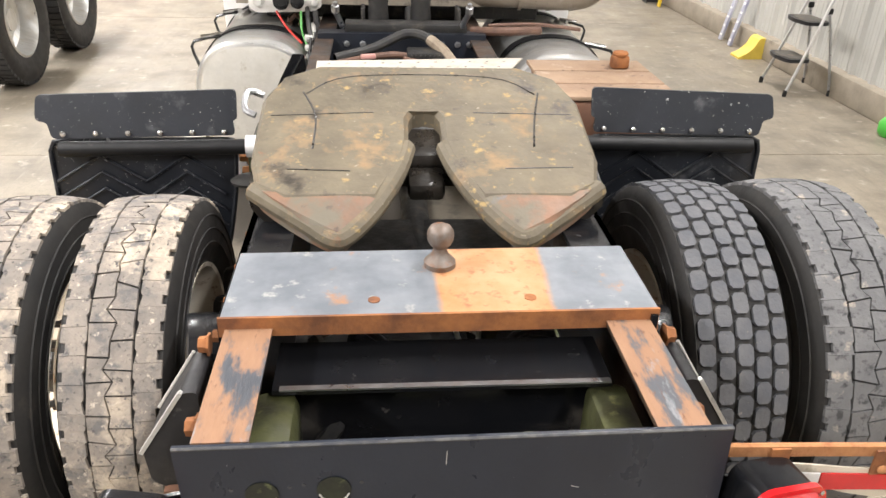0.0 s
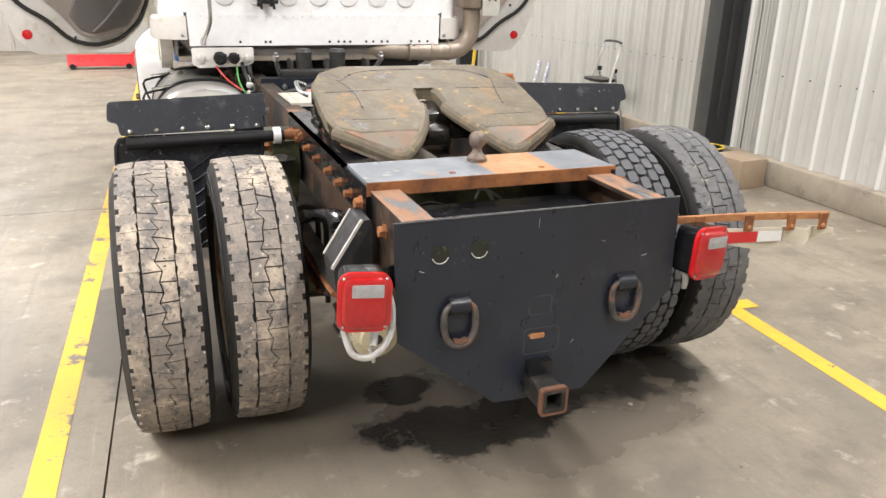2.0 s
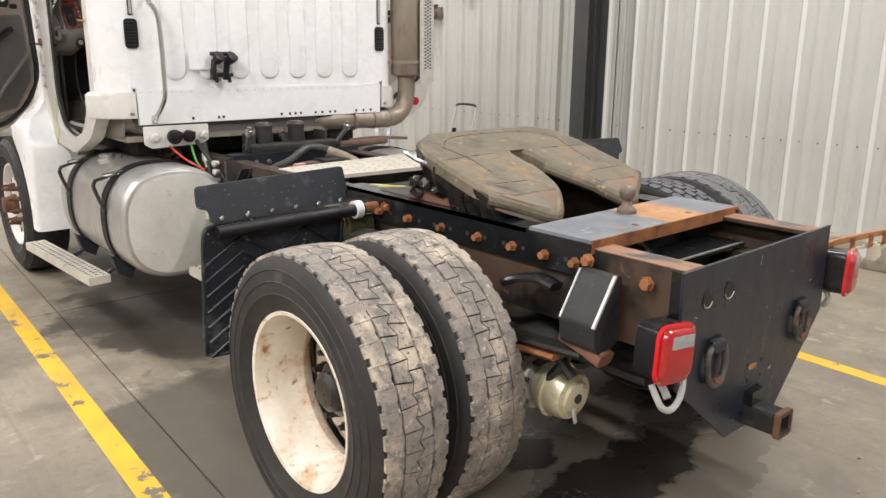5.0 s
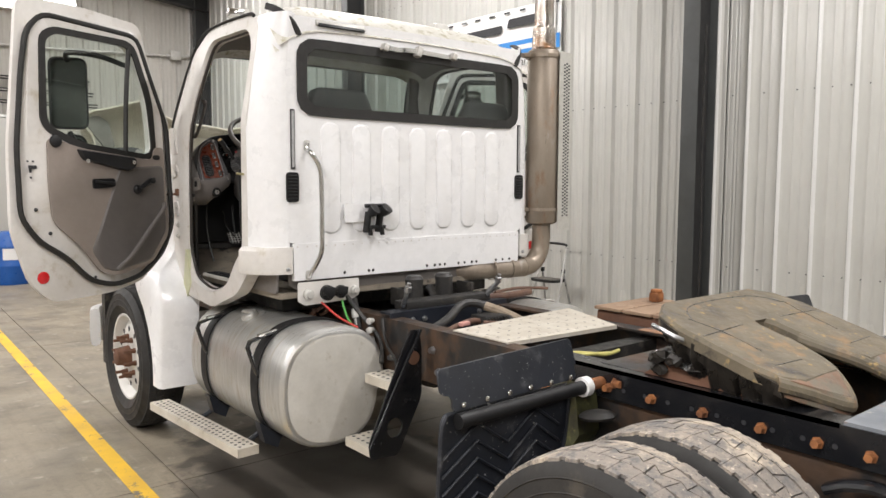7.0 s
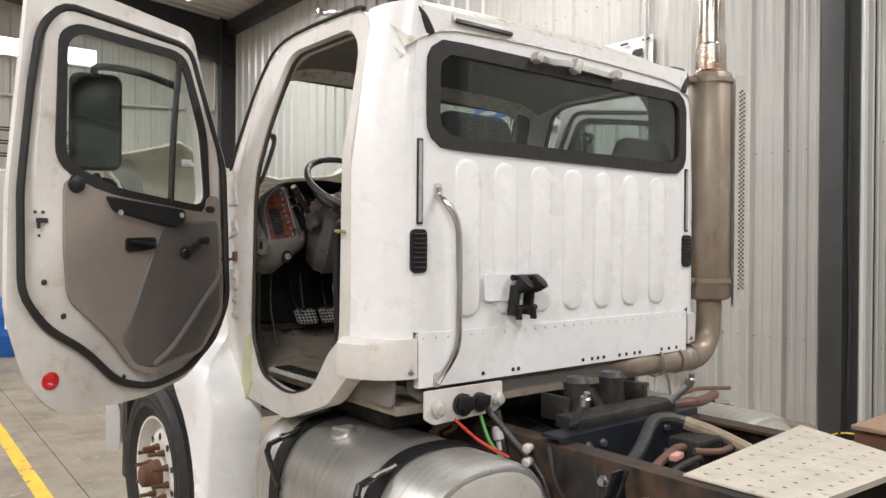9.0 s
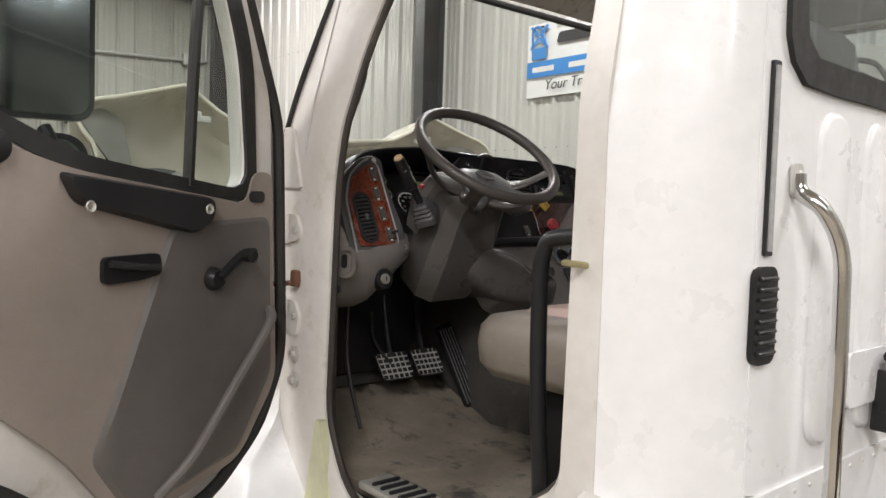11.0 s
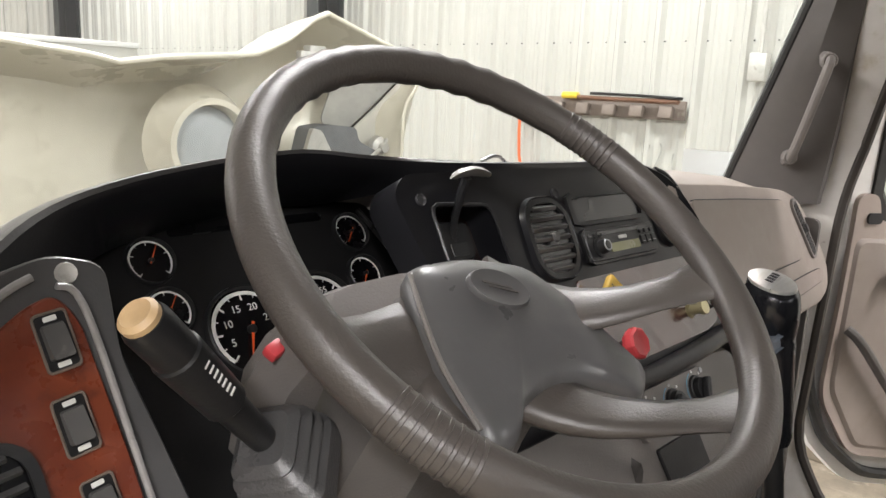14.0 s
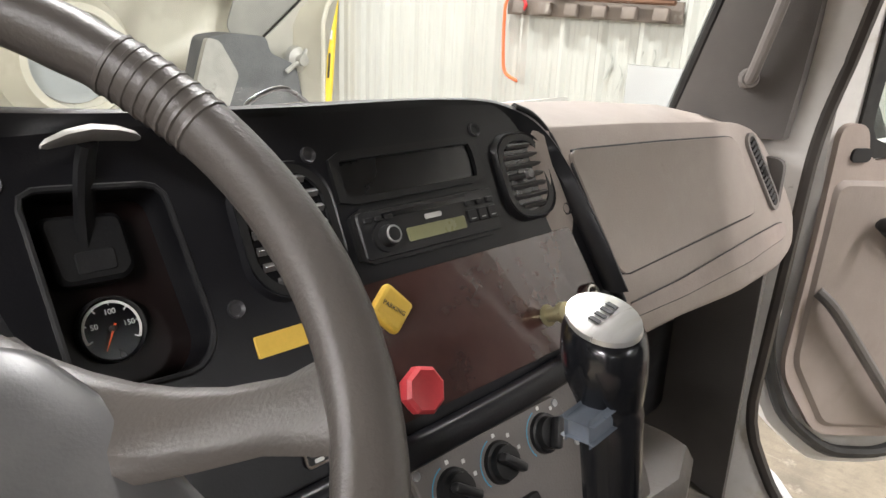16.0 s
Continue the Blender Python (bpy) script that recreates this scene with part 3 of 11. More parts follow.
def floor_material():
    m, nt, p = tree("shop_concrete")
    tc = nt.nodes.new("ShaderNodeTexCoord")
    v = tc.outputs["Object"]
    base = mix(nt, noise_mask(nt, v, 0.55, 0.35, 0.65), (0.325, 0.277, 0.207), (0.232, 0.200, 0.153))
    base = mix(nt, noise_mask(nt, v, 2.6, 0.46, 0.68), base, (0.165, 0.143, 0.112))
    base = mix(nt, noise_mask(nt, v, 40, 0.3, 0.75), base, mix(nt, 0.25, base, (0.14, 0.12, 0.095)))
    base = mix(nt, noise_mask(nt, v, 7, 0.60, 0.72), base, (0.43, 0.38, 0.31))
    # drag marks along the bay, worn pale and dark, and a fine grit
    drag = nt.nodes.new("ShaderNodeMapping")
    drag.inputs["Scale"].default_value = (9.0, 0.55, 1.0)
    nt.links.new(v, drag.inputs["Vector"])
    base = mix(nt, noise_mask(nt, drag.outputs[0], 1.6, 0.52, 0.72, 8.0, 0.7), base, mix(nt, 0.55, base, (0.15, 0.13, 0.105)))
    base = mix(nt, noise_mask(nt, drag.outputs[0], 2.7, 0.60, 0.76, 8.0, 0.7), base, mix(nt, 0.5, base, (0.47, 0.42, 0.35)))
    base = mix(nt, noise_mask(nt, v, 16, 0.52, 0.66, 8.0, 0.7), base, mix(nt, 0.35, base, (0.12, 0.105, 0.085)))
    base = mix(nt, noise_mask(nt, v, 130, 0.55, 0.70), base, mix(nt, 0.45, base, (0.09, 0.08, 0.065)))
    # wet patches near the tow end, darker concrete under and around the truck, with a broken edge
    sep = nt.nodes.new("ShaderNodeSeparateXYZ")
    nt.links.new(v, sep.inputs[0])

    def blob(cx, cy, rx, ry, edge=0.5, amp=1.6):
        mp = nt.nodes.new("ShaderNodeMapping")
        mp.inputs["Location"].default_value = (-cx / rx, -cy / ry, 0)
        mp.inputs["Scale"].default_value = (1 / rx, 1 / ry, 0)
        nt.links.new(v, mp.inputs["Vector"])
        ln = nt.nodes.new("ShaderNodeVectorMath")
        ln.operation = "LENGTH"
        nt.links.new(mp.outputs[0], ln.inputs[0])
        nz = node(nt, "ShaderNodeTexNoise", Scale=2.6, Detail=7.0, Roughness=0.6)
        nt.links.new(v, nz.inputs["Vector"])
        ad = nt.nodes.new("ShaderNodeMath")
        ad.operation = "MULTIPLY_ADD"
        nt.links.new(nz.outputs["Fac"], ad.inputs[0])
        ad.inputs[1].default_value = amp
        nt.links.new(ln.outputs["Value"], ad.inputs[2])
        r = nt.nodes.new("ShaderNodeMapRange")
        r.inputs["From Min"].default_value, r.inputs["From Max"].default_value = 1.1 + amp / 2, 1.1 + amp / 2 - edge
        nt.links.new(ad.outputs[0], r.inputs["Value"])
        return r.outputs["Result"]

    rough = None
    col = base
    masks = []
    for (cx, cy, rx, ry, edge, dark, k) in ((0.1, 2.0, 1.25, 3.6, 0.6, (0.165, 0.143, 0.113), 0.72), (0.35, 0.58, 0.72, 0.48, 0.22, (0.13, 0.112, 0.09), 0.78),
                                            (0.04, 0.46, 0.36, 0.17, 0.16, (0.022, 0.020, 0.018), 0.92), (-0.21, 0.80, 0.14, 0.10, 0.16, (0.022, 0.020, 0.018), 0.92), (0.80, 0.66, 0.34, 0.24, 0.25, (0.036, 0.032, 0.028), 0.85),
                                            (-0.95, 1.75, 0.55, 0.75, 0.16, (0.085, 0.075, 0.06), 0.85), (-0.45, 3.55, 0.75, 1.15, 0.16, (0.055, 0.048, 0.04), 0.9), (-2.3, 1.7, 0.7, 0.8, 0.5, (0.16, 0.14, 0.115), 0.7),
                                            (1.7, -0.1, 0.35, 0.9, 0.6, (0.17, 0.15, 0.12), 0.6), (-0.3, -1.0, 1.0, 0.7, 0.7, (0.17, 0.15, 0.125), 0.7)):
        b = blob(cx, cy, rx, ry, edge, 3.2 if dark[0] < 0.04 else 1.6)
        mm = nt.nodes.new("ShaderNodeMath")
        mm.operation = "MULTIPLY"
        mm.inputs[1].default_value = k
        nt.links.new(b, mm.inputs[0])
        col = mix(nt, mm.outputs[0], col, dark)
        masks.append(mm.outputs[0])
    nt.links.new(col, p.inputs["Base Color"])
    r = nt.nodes.new("ShaderNodeMapRange")
    r.inputs["To Min"].default_value, r.inputs["To Max"].default_value = 0.36, 0.62
    nt.links.new(noise_mask(nt, v, 1.7, 0.3, 0.7), r.inputs["Value"])
    ms = nt.nodes.new("ShaderNodeMath")
    ms.operation = "MULTIPLY_ADD"
    nt.links.new(masks[1], ms.inputs[0])
    ms.inputs[1].default_value = -0.32
    nt.links.new(r.outputs["Result"], ms.inputs[2])
    nt.links.new(ms.outputs[0], p.inputs["Roughness"])
    n = node(nt, "ShaderNodeTexNoise", Scale=55.0, Detail=5.0)
    nt.links.new(v, n.inputs["Vector"])
    bp = nt.nodes.new("ShaderNodeBump")
    bp.inputs["Strength"].default_value, bp.inputs["Distance"].default_value = 0.18, 0.004
    nt.links.new(n.outputs["Fac"], bp.inputs["Height"])
    nt.links.new(bp.outputs["Normal"], p.inputs["Normal"])
    return m


shop_concrete = floor_material()


def line_yellow():
    """Worn floor paint that shows the concrete through chips."""
    m, nt, p = tree("floor_line_paint")
    tc = nt.nodes.new("ShaderNodeTexCoord")
    v = tc.outputs["Object"]
    y = mix(nt, noise_mask(nt, v, 3, 0.35, 0.65), (0.78, 0.48, 0.03), (0.62, 0.38, 0.05))
    y = mix(nt, noise_mask(nt, v, 4.5, 0.575, 0.60, 9, 0.74), y, (0.17, 0.15, 0.12))
    y = mix(nt, noise_mask(nt, v, 26, 0.64, 0.70), y, (0.30, 0.25, 0.17))
    nt.links.new(y, p.inputs["Base Color"])
    p.inputs["Roughness"].default_value = 0.55
    return m


floor_line_paint = line_yellow()

bm = B()
box(bm, ((WALL_W + WALL_X) / 2, (FRONT_Y + BACK_Y) / 2, -0.12), (WALL_X - WALL_W, FRONT_Y - BACK_Y, 0.2))
shop_floor = solo("floor", bm, concrete, "grey-brown concrete subfloor in the saw-cut joints", "floor", kind="structure")
# slabs between saw cuts; the cut beside the truck runs with the stall line
JX, JY, TILT_J = [-15.0, -10.4, -5.85, -1.27, 3.9], [-9.0, -5.0, -0.55, 3.92, 8.4, 12.9, 16.3], 0.035
for i in range(4):
    for j in range(6):
        g = 0.004
        x0 = [JX[i] + g + (TILT_J * (y - 2) if i else 0) for y in (JY[j], JY[j + 1])]
        x1 = [JX[i + 1] - g + (TILT_J * (y - 2) if i < 3 else 0) for y in (JY[j], JY[j + 1])]
        bm = B()
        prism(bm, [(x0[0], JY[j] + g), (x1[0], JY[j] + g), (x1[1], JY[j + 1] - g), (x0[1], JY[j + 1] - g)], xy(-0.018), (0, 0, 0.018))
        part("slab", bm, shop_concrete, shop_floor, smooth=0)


def stall_line(pts, w, label):
    bm = B()
    for a, b in zip(pts, pts[1:]):
        a, b = Vector(a), Vector(b)
        n = Vector((-(b - a).y, (b - a).x)).normalized() * w / 2
        prism(bm, [a - n, b - n, b + n, a + n], xy(0.0005), (0, 0, 0.0016))
    return solo("floor_line", bm, floor_line_paint, label, "floor marking", group="stall lines on the floor", kind="structure", smooth=0)


stall_line([(-1.624, -3.2), (-1.135, 14.5)], 0.10, "worn yellow painted stall line with chips")
stall_line([(1.57, -2.6), (1.765, 1.05)], 0.10, "yellow painted stall line on the concrete")
stall_line([(1.66, 1.105), (1.93, 1.085)], 0.10, "short yellow painted end mark on the concrete")

# corrugated sheets: broad ribs with low minor ribs between
SHEET = 0.914


def sheet_profile():
    rows = []
    for k in range(3):
        o = k * SHEET / 3
        rows += [(o + 0.000, 0), (o + 0.026, 0.034), (o + 0.056, 0.034), (o + 0.082, 0), (o + 0.118, 0), (o + 0.130, 0.006), (o + 0.158, 0.006), (o + 0.170, 0), (o + 0.208, 0), (o + 0.220, 0.006), (o + 0.248, 0.006), (o + 0.260, 0)]
    return rows + [(SHEET, 0)]


def sheet_mesh(name, height, material):
    bm = B()
    prof = sheet_profile()
    a = [bm.verts.new((u, -d, 0)) for u, d in prof]
    b = [bm.verts.new((u, -d, height)) for u, d in prof]
    for i in range(len(a) - 1):
        bm.faces.new((a[i], a[i + 1], b[i + 1], b[i]))
    me = bpy.data.meshes.new(name)
    bmesh.ops.recalc_face_normals(bm, faces=bm.faces[:])
    bm.to_mesh(me)
    bm.free()
    me.materials.append(material)
    return me


def sheeted_wall(name, label, start, heading, length, z0, height, material, back_c, back_s):
    bm = B()
    box(bm, back_c, back_s)
    wall = solo(name, bm, material, label, "wall", kind="structure", smooth=0)
    me = sheet_mesh("wall_panel", height, material)
    for k in range(int(length / SHEET) + 1):
        d = Vector((math.cos(radians(heading)), math.sin(radians(heading)), 0)) * k * SHEET
        share("panel", me, wall, pose(start[0] + d.x, start[1] + d.y, z0, 0, 0, heading))
    return wall


wall_east = sheeted_wall("wall_east", "white ribbed steel sheet wall over a concrete curb", (WALL_X, FRONT_Y), -90, FRONT_Y - BACK_Y, 0.2, EAVE - 0.2, wall_sheet,
                         (WALL_X + 0.1, (FRONT_Y + BACK_Y) / 2, EAVE / 2), (0.17, FRONT_Y - BACK_Y, EAVE))
wall_north = sheeted_wall("wall_north", "grey-white ribbed steel sheet wall", (WALL_W, FRONT_Y), 0, WALL_X - WALL_W, 0.0, EAVE + 2, wall_far,
                          ((WALL_W + WALL_X) / 2, FRONT_Y + 0.1, EAVE / 2 + 1), (WALL_X - WALL_W, 0.17, EAVE + 2))
wall_south = sheeted_wall("wall_south", "grey-white ribbed steel sheet wall", (WALL_X, BACK_Y), 180, WALL_X - WALL_W, 0.0, EAVE + 2, wall_far,
                          ((WALL_W + WALL_X) / 2, BACK_Y - 0.1, EAVE / 2 + 1), (WALL_X - WALL_W, 0.17, EAVE + 2))
wall_west = sheeted_wall("wall_west", "grey-white ribbed steel sheet wall", (WALL_W, BACK_Y), 90, FRONT_Y - BACK_Y, 0.0, EAVE + 2, wall_far,
                         (WALL_W - 0.1, (FRONT_Y + BACK_Y) / 2, EAVE / 2 + 1), (0.17, FRONT_Y - BACK_Y, EAVE + 2))

# the bay behind the column carries sheets with wider-spaced, taller ribs
WIDE, BAY_END = 0.954, 3.760
bm = B()
prof = []
for k in range(3):
    o = k * WIDE / 3
    prof += [(o + 0.010 * q, 0.046 * (0.5 - 0.5 * math.cos(math.pi * q / 4)) ** 0.8) for q in range(9)]
    for c_ in (0.150, 0.232):
        prof += [(o + c_ + 0.006 * q, 0.0065 * (0.5 + 0.5 * math.cos(math.pi * q / 3))) for q in range(-3, 4)]
prof.append((WIDE, 0.0))
a, b = [[bm.verts.new((u, -d, z)) for u, d in prof] for z in (0, EAVE - 0.2)]
for i in range(len(a) - 1):
    bm.faces.new((a[i], a[i + 1], b[i + 1], b[i]))
wide_sheet = bpy.data.meshes.new("wide_panel")
bmesh.ops.recalc_face_normals(bm, faces=bm.faces[:])
bm.to_mesh(wide_sheet)
bm.free()
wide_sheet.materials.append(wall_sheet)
wide_sheet.materials.append(rib_highlight)
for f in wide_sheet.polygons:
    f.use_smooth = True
    # crest faces take the painted highlight
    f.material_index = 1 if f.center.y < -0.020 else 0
for ob in list(wall_east.children):
    if ob.matrix_basis.translation.y < BAY_END + 0.05:
        bpy.data.objects.remove(ob)
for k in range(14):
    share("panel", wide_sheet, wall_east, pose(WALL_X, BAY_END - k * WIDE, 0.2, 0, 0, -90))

# screws along the girts of the east wall
bm = B()
for z in (0.92, 2.55, 4.3):
    k = 0
    y = FRONT_Y - 0.09
    while y > BACK_Y:
        cyl(bm, (WALL_X - 0.012, y, z), (WALL_X + 0.005, y, z), 0.006, seg=6)
        y -= SHEET / 6
scr = part("screws", bm, column_paint, wall_east, "small dark sheet-metal screws")
scr["kind"] = "stuff"

bm = B()
box(bm, (WALL_X - 0.03, (FRONT_Y + BACK_Y) / 2, 0.11), (0.19, FRONT_Y - BACK_Y, 0.22), bev=0.012)
solo("curb", bm, concrete, "stained concrete curb at the foot of the wall", "curb", kind="structure")

# ceiling: ribbed liner sheets that rise from the east eave
bm = B()
n = int((FRONT_Y - BACK_Y) / 0.305)
RISE = 0.085
rows = []
for k in range(n + 1):
    y = BACK_Y + k * 0.305
    for dy, dz in ((0, 0), (0.02, -0.03), (0.05, -0.03), (0.07, 0)):
        rows.append((y + dy, dz))
a = [bm.verts.new((WALL_X + 0.05, y, EAVE - 0.12 + dz)) for y, dz in rows]
b = [bm.verts.new((WALL_W - 0.1, y, EAVE - 0.12 + (WALL_X - WALL_W) * RISE + dz)) for y, dz in rows]
for i in range(len(a) - 1):
    bm.faces.new((a[i], a[i + 1], b[i + 1], b[i]))
solo("ceiling", bm, ceil_sheet, "off-white ribbed metal ceiling", "ceiling", kind="structure", smooth=0)


def steel_frame(y):
    """A rigid frame: a column at the east wall and a haunched rafter under the ceiling."""
    t = thing("steel_column", "dark grey painted steel column with a haunched rafter against the wall", "column", (3.8, y, 0), "steel frames of the shop", "structure")
    for name, x, m_ in (("flange", 3.66, column_paint), ("flange", 3.965, column_paint)):
        bm = B()
        box(bm, (x, y, EAVE / 2), (0.014, 0.17, EAVE), bev=0.003)
        part(name, bm, m_, t)
    # web coloured darker than the flanges for the shade between them
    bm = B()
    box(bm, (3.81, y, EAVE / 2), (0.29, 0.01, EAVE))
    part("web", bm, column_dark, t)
    bm = B()
    tube(bm, [(3.76, y - 0.09, 0.5), (3.77, y - 0.095, 1.2), (3.75, y - 0.09, 2.0), (3.76, y - 0.09, 3.2)], 0.012, 6)
    part("cable", bm, cable_black, t)
    bm = B()
    x2 = -6.5
    z2 = EAVE - 0.12 + (WALL_X - x2) * RISE
    for dy, hh in ((0, 0), ):
        prism(bm, [(3.95, EAVE - 1.0), (3.95, EAVE - 0.16), (x2, z2 - 0.04), (x2, z2 - 0.45)], lambda u, v: (u, y - 0.006, v), (0, 0.012, 0))
    for e0, e1, e2, e3 in (((3.95, EAVE - 1.02), (3.95, EAVE - 1.0), (x2, z2 - 0.45), (x2, z2 - 0.47)),):
        prism(bm, [e0, e1, e2, e3], lambda u, v: (u, y - 0.11, v), (0, 0.22, 0))
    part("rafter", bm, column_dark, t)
    return t


for y in (-2.285, 3.815, 9.915, 16.015):
    steel_frame(y)
bm = B()
box(bm, (3.86, (FRONT_Y + BACK_Y) / 2, EAVE - 0.28), (0.2, FRONT_Y - BACK_Y - 0.1, 0.24), bev=0.01)
solo("eave_beam", bm, column_dark, "dark steel eave beam along the wall top", "beam", kind="structure")

# strip lights under the ceiling
def strip_lamp(drop):
    t = thing("ceiling_light", "long white strip light with glowing tubes", "ceiling light", (0, 0, 0), "strip lights under the ceiling")
    bm = B()
    prism(bm, [(-0.16, 0), (0.16, 0), (0.11, 0.07), (-0.11, 0.07)], lambda u, v: (u, -1.2, v), (0, 2.4, 0))
    part("housing", bm, white_paint, t)
    for dx in (-0.08, 0.08):
        bm = B()
        cyl(bm, (dx, -1.17, -0.022), (dx, 1.17, -0.022), 0.018, seg=10)
        part("lamp_tube", bm, lamp_glow, t)
    for dy in (-0.9, 0.9):
        bm = B()
        cyl(bm, (0, dy, 0.06), (0, dy, drop + 0.05), 0.008, seg=6)
        part("hanger", bm, steel, t)
    return t


made = {}
for x, y in LAMP_ROWS:
    drop = 0.60 if x > 0 else 2.05
    if drop not in made:
        made[drop] = strip_lamp(drop)
        made[drop].location = (x, y, lamp_z(x))
    else:
        copy_thing(made[drop], pose(x, y, lamp_z(x)))
    la = bpy.data.lights.new("strip_light", "AREA")
    la.shape, la.size, la.size_y, la.energy, la.color = "RECTANGLE", 0.3, 2.4, LAMP_POWER[x], (1.0, 0.972, 0.97)
    lo = new("strip_light", la)
    lo.location = (x, y, lamp_z(x) - 0.06)


# ---- the truck: chassis ----
truck = thing("truck", "white day-cab tractor with open doors and hood tipped forward", "truck", (0, 2.5, 0))
RAIL_X, RAIL_Z = 0.435, 1.003


def plate_stain():
    """Bare grey plate with one block of orange rust."""
    m, nt, p = tree("plate_two_tone")
    tc = nt.nodes.new("ShaderNodeTexCoord")
    v = tc.outputs["Object"]
    grey = mix(nt, noise_mask(nt, v, 9, 0.35, 0.65), (0.20, 0.215, 0.235), (0.13, 0.145, 0.165))
    grey = mix(nt, noise_mask(nt, v, 22, 0.62, 0.72), grey, (0.33, 0.33, 0.31))
    grey = mix(nt, noise_mask(nt, v, 12, 0.62, 0.74), grey, (0.34, 0.17, 0.08))
    orange = mix(nt, noise_mask(nt, v, 10, 0.35, 0.65), (0.40, 0.185, 0.07), (0.47, 0.27, 0.14))
    orange = mix(nt, noise_mask(nt, v, 30, 0.55, 0.7), orange, (0.28, 0.115, 0.05))
    sep = nt.nodes.new("ShaderNodeSeparateXYZ")
    nt.links.new(v, sep.inputs[0])
    nz = node(nt, "ShaderNodeTexNoise", Scale=7.0, Detail=4.0)
    nt.links.new(v, nz.inputs["Vector"])
    facs = []
    for sign, edge in ((1, 0.0), (-1, -0.235)):
        a = nt.nodes.new("ShaderNodeMath")
        a.operation = "MULTIPLY_ADD"
        nt.links.new(nz.outputs["Fac"], a.inputs[0])
        a.inputs[1].default_value = 0.06
        s = nt.nodes.new("ShaderNodeMath")
        s.operation = "MULTIPLY"
        nt.links.new(sep.outputs[0], s.inputs[0])
        s.inputs[1].default_value = sign
        nt.links.new(s.outputs[0], a.inputs[2])
        r = nt.nodes.new("ShaderNodeMapRange")
        r.inputs["From Min"].default_value, r.inputs["From Max"].default_value = edge + 0.018, edge + 0.034
        nt.links.new(a.outputs[0], r.inputs["Value"])
        facs.append(r.outputs["Result"])
    mu = nt.nodes.new("ShaderNodeMath")
    mu.operation = "MULTIPLY"
    nt.links.new(facs[0], mu.inputs[0])
    nt.links.new(facs[1], mu.inputs[1])
    nt.links.new(mix(nt, mu.outputs[0], grey, orange), p.inputs["Base Color"])
    p.inputs["Roughness"].default_value = 0.5
    p.inputs["Metallic"].default_value = 0.15
    return m


plate_two_tone = plate_stain()

for sx in (-1, 1):
    bm = B()
    prism(bm, [(0, 0), (-0.09, 0), (-0.09, -0.011), (-0.011, -0.011), (-0.011, -0.259), (-0.09, -0.259), (-0.09, -0.27), (0, -0.27)],
          lambda u, v: (sx * (RAIL_X + u), 0.012, RAIL_Z + v), (0, 5.9, 0))
    rail = part("frame_rail", bm, rail_paint, truck, "brown-black steel frame rail with rust")
    # rusty bare strip on the flange behind the cross plate
    bm = B()
    prism(bm, [(0.002, 0.001), (-0.092, 0.001), (-0.092, 0.004), (0.002, 0.004)], lambda u, v: (sx * (RAIL_X + u), 0.013, RAIL_Z + v), (0, 1.9, 0))
    part("flange_top", bm, rail_top, rail, "orange-rusted rail top with bare grey patches")
    bm = B()
    prism(bm, [(0.0005, -0.006), (0.0015, -0.006), (0.0015, -0.262), (0.0005, -0.262)], lambda u, v: (sx * (RAIL_X + u), 0.013, RAIL_Z + v), (0, 0.045, 0))
    part("paint_band", bm, black_gloss, rail, "black painted band at the rail end")
    # mounting angle of the fifth wheel
    bm = B()
    prism(bm, [(0.0, 0.018), (0.016, 0.018), (0.016, -0.095), (0.0, -0.095)], lambda u, v: (sx * (RAIL_X + 0.001 + u), 0.34, RAIL_Z + v), (0, 1.42, 0))
    prism(bm, [(0.016, 0.018), (0.016, 0.006), (-0.10, 0.006), (-0.10, 0.018)], lambda u, v: (sx * (RAIL_X + 0.001 + u), 0.62, RAIL_Z + v), (0, 1.14, 0))
    ang = part("mounting_angle", bm, black_gloss, truck, "black bolted steel angle along the frame rail")
    for y in (0.40, 0.53, 0.68, 0.855, 1.06, 1.265, 1.46, 1.66):
        bm = B()
        hexbolt(bm, (sx * (RAIL_X + 0.016), y, RAIL_Z - 0.052), (sx, 0, 0), 0.0145, 0.026)
        part("bolt", bm, rust, ang, "rusty hex bolt")
    for k in range(14):
        y = 0.44 + 0.095 * k
        bm = B()
        cyl(bm, (sx * (RAIL_X + 0.0175), y, RAIL_Z - 0.05), (sx * (RAIL_X + 0.0185), y, RAIL_Z - 0.05), 0.009, seg=8)
        part("bolt_hole", bm, ink, ang, "empty dark bolt hole")

# cross plate with the ball
bm = B()
prism(bm, [(-0.445, 0.345), (0.452, 0.352), (0.452, 0.628), (-0.445, 0.612)], xy(RAIL_Z + 0.018), (0, 0, 0.011))
prism(bm, [(-0.445, 0.345), (0.452, 0.352), (0.452, 0.360), (-0.445, 0.353)], xy(RAIL_Z - 0.012), (0, 0, 0.030))
plate = part("cross_plate", bm, plate_two_tone, truck, "grey steel cross plate with an orange rust block")
for x in (-0.14, 0.19):
    bm = B()
    cyl(bm, (x, 0.40, RAIL_Z + 0.0285), (x, 0.40, RAIL_Z + 0.0305), 0.013, seg=12)
    part("hole", bm, rust, plate, "rusted round hole")
bm = B()
prism(bm, [(-0.45, 0.338), (0.455, 0.345), (0.455, 0.3515), (-0.45, 0.3445)], xy(RAIL_Z - 0.014), (0, 0, 0.044))
part("rear_lip", bm, rust, plate, "rust-orange bent rear lip")
bm = B()
z0 = RAIL_Z + 0.029
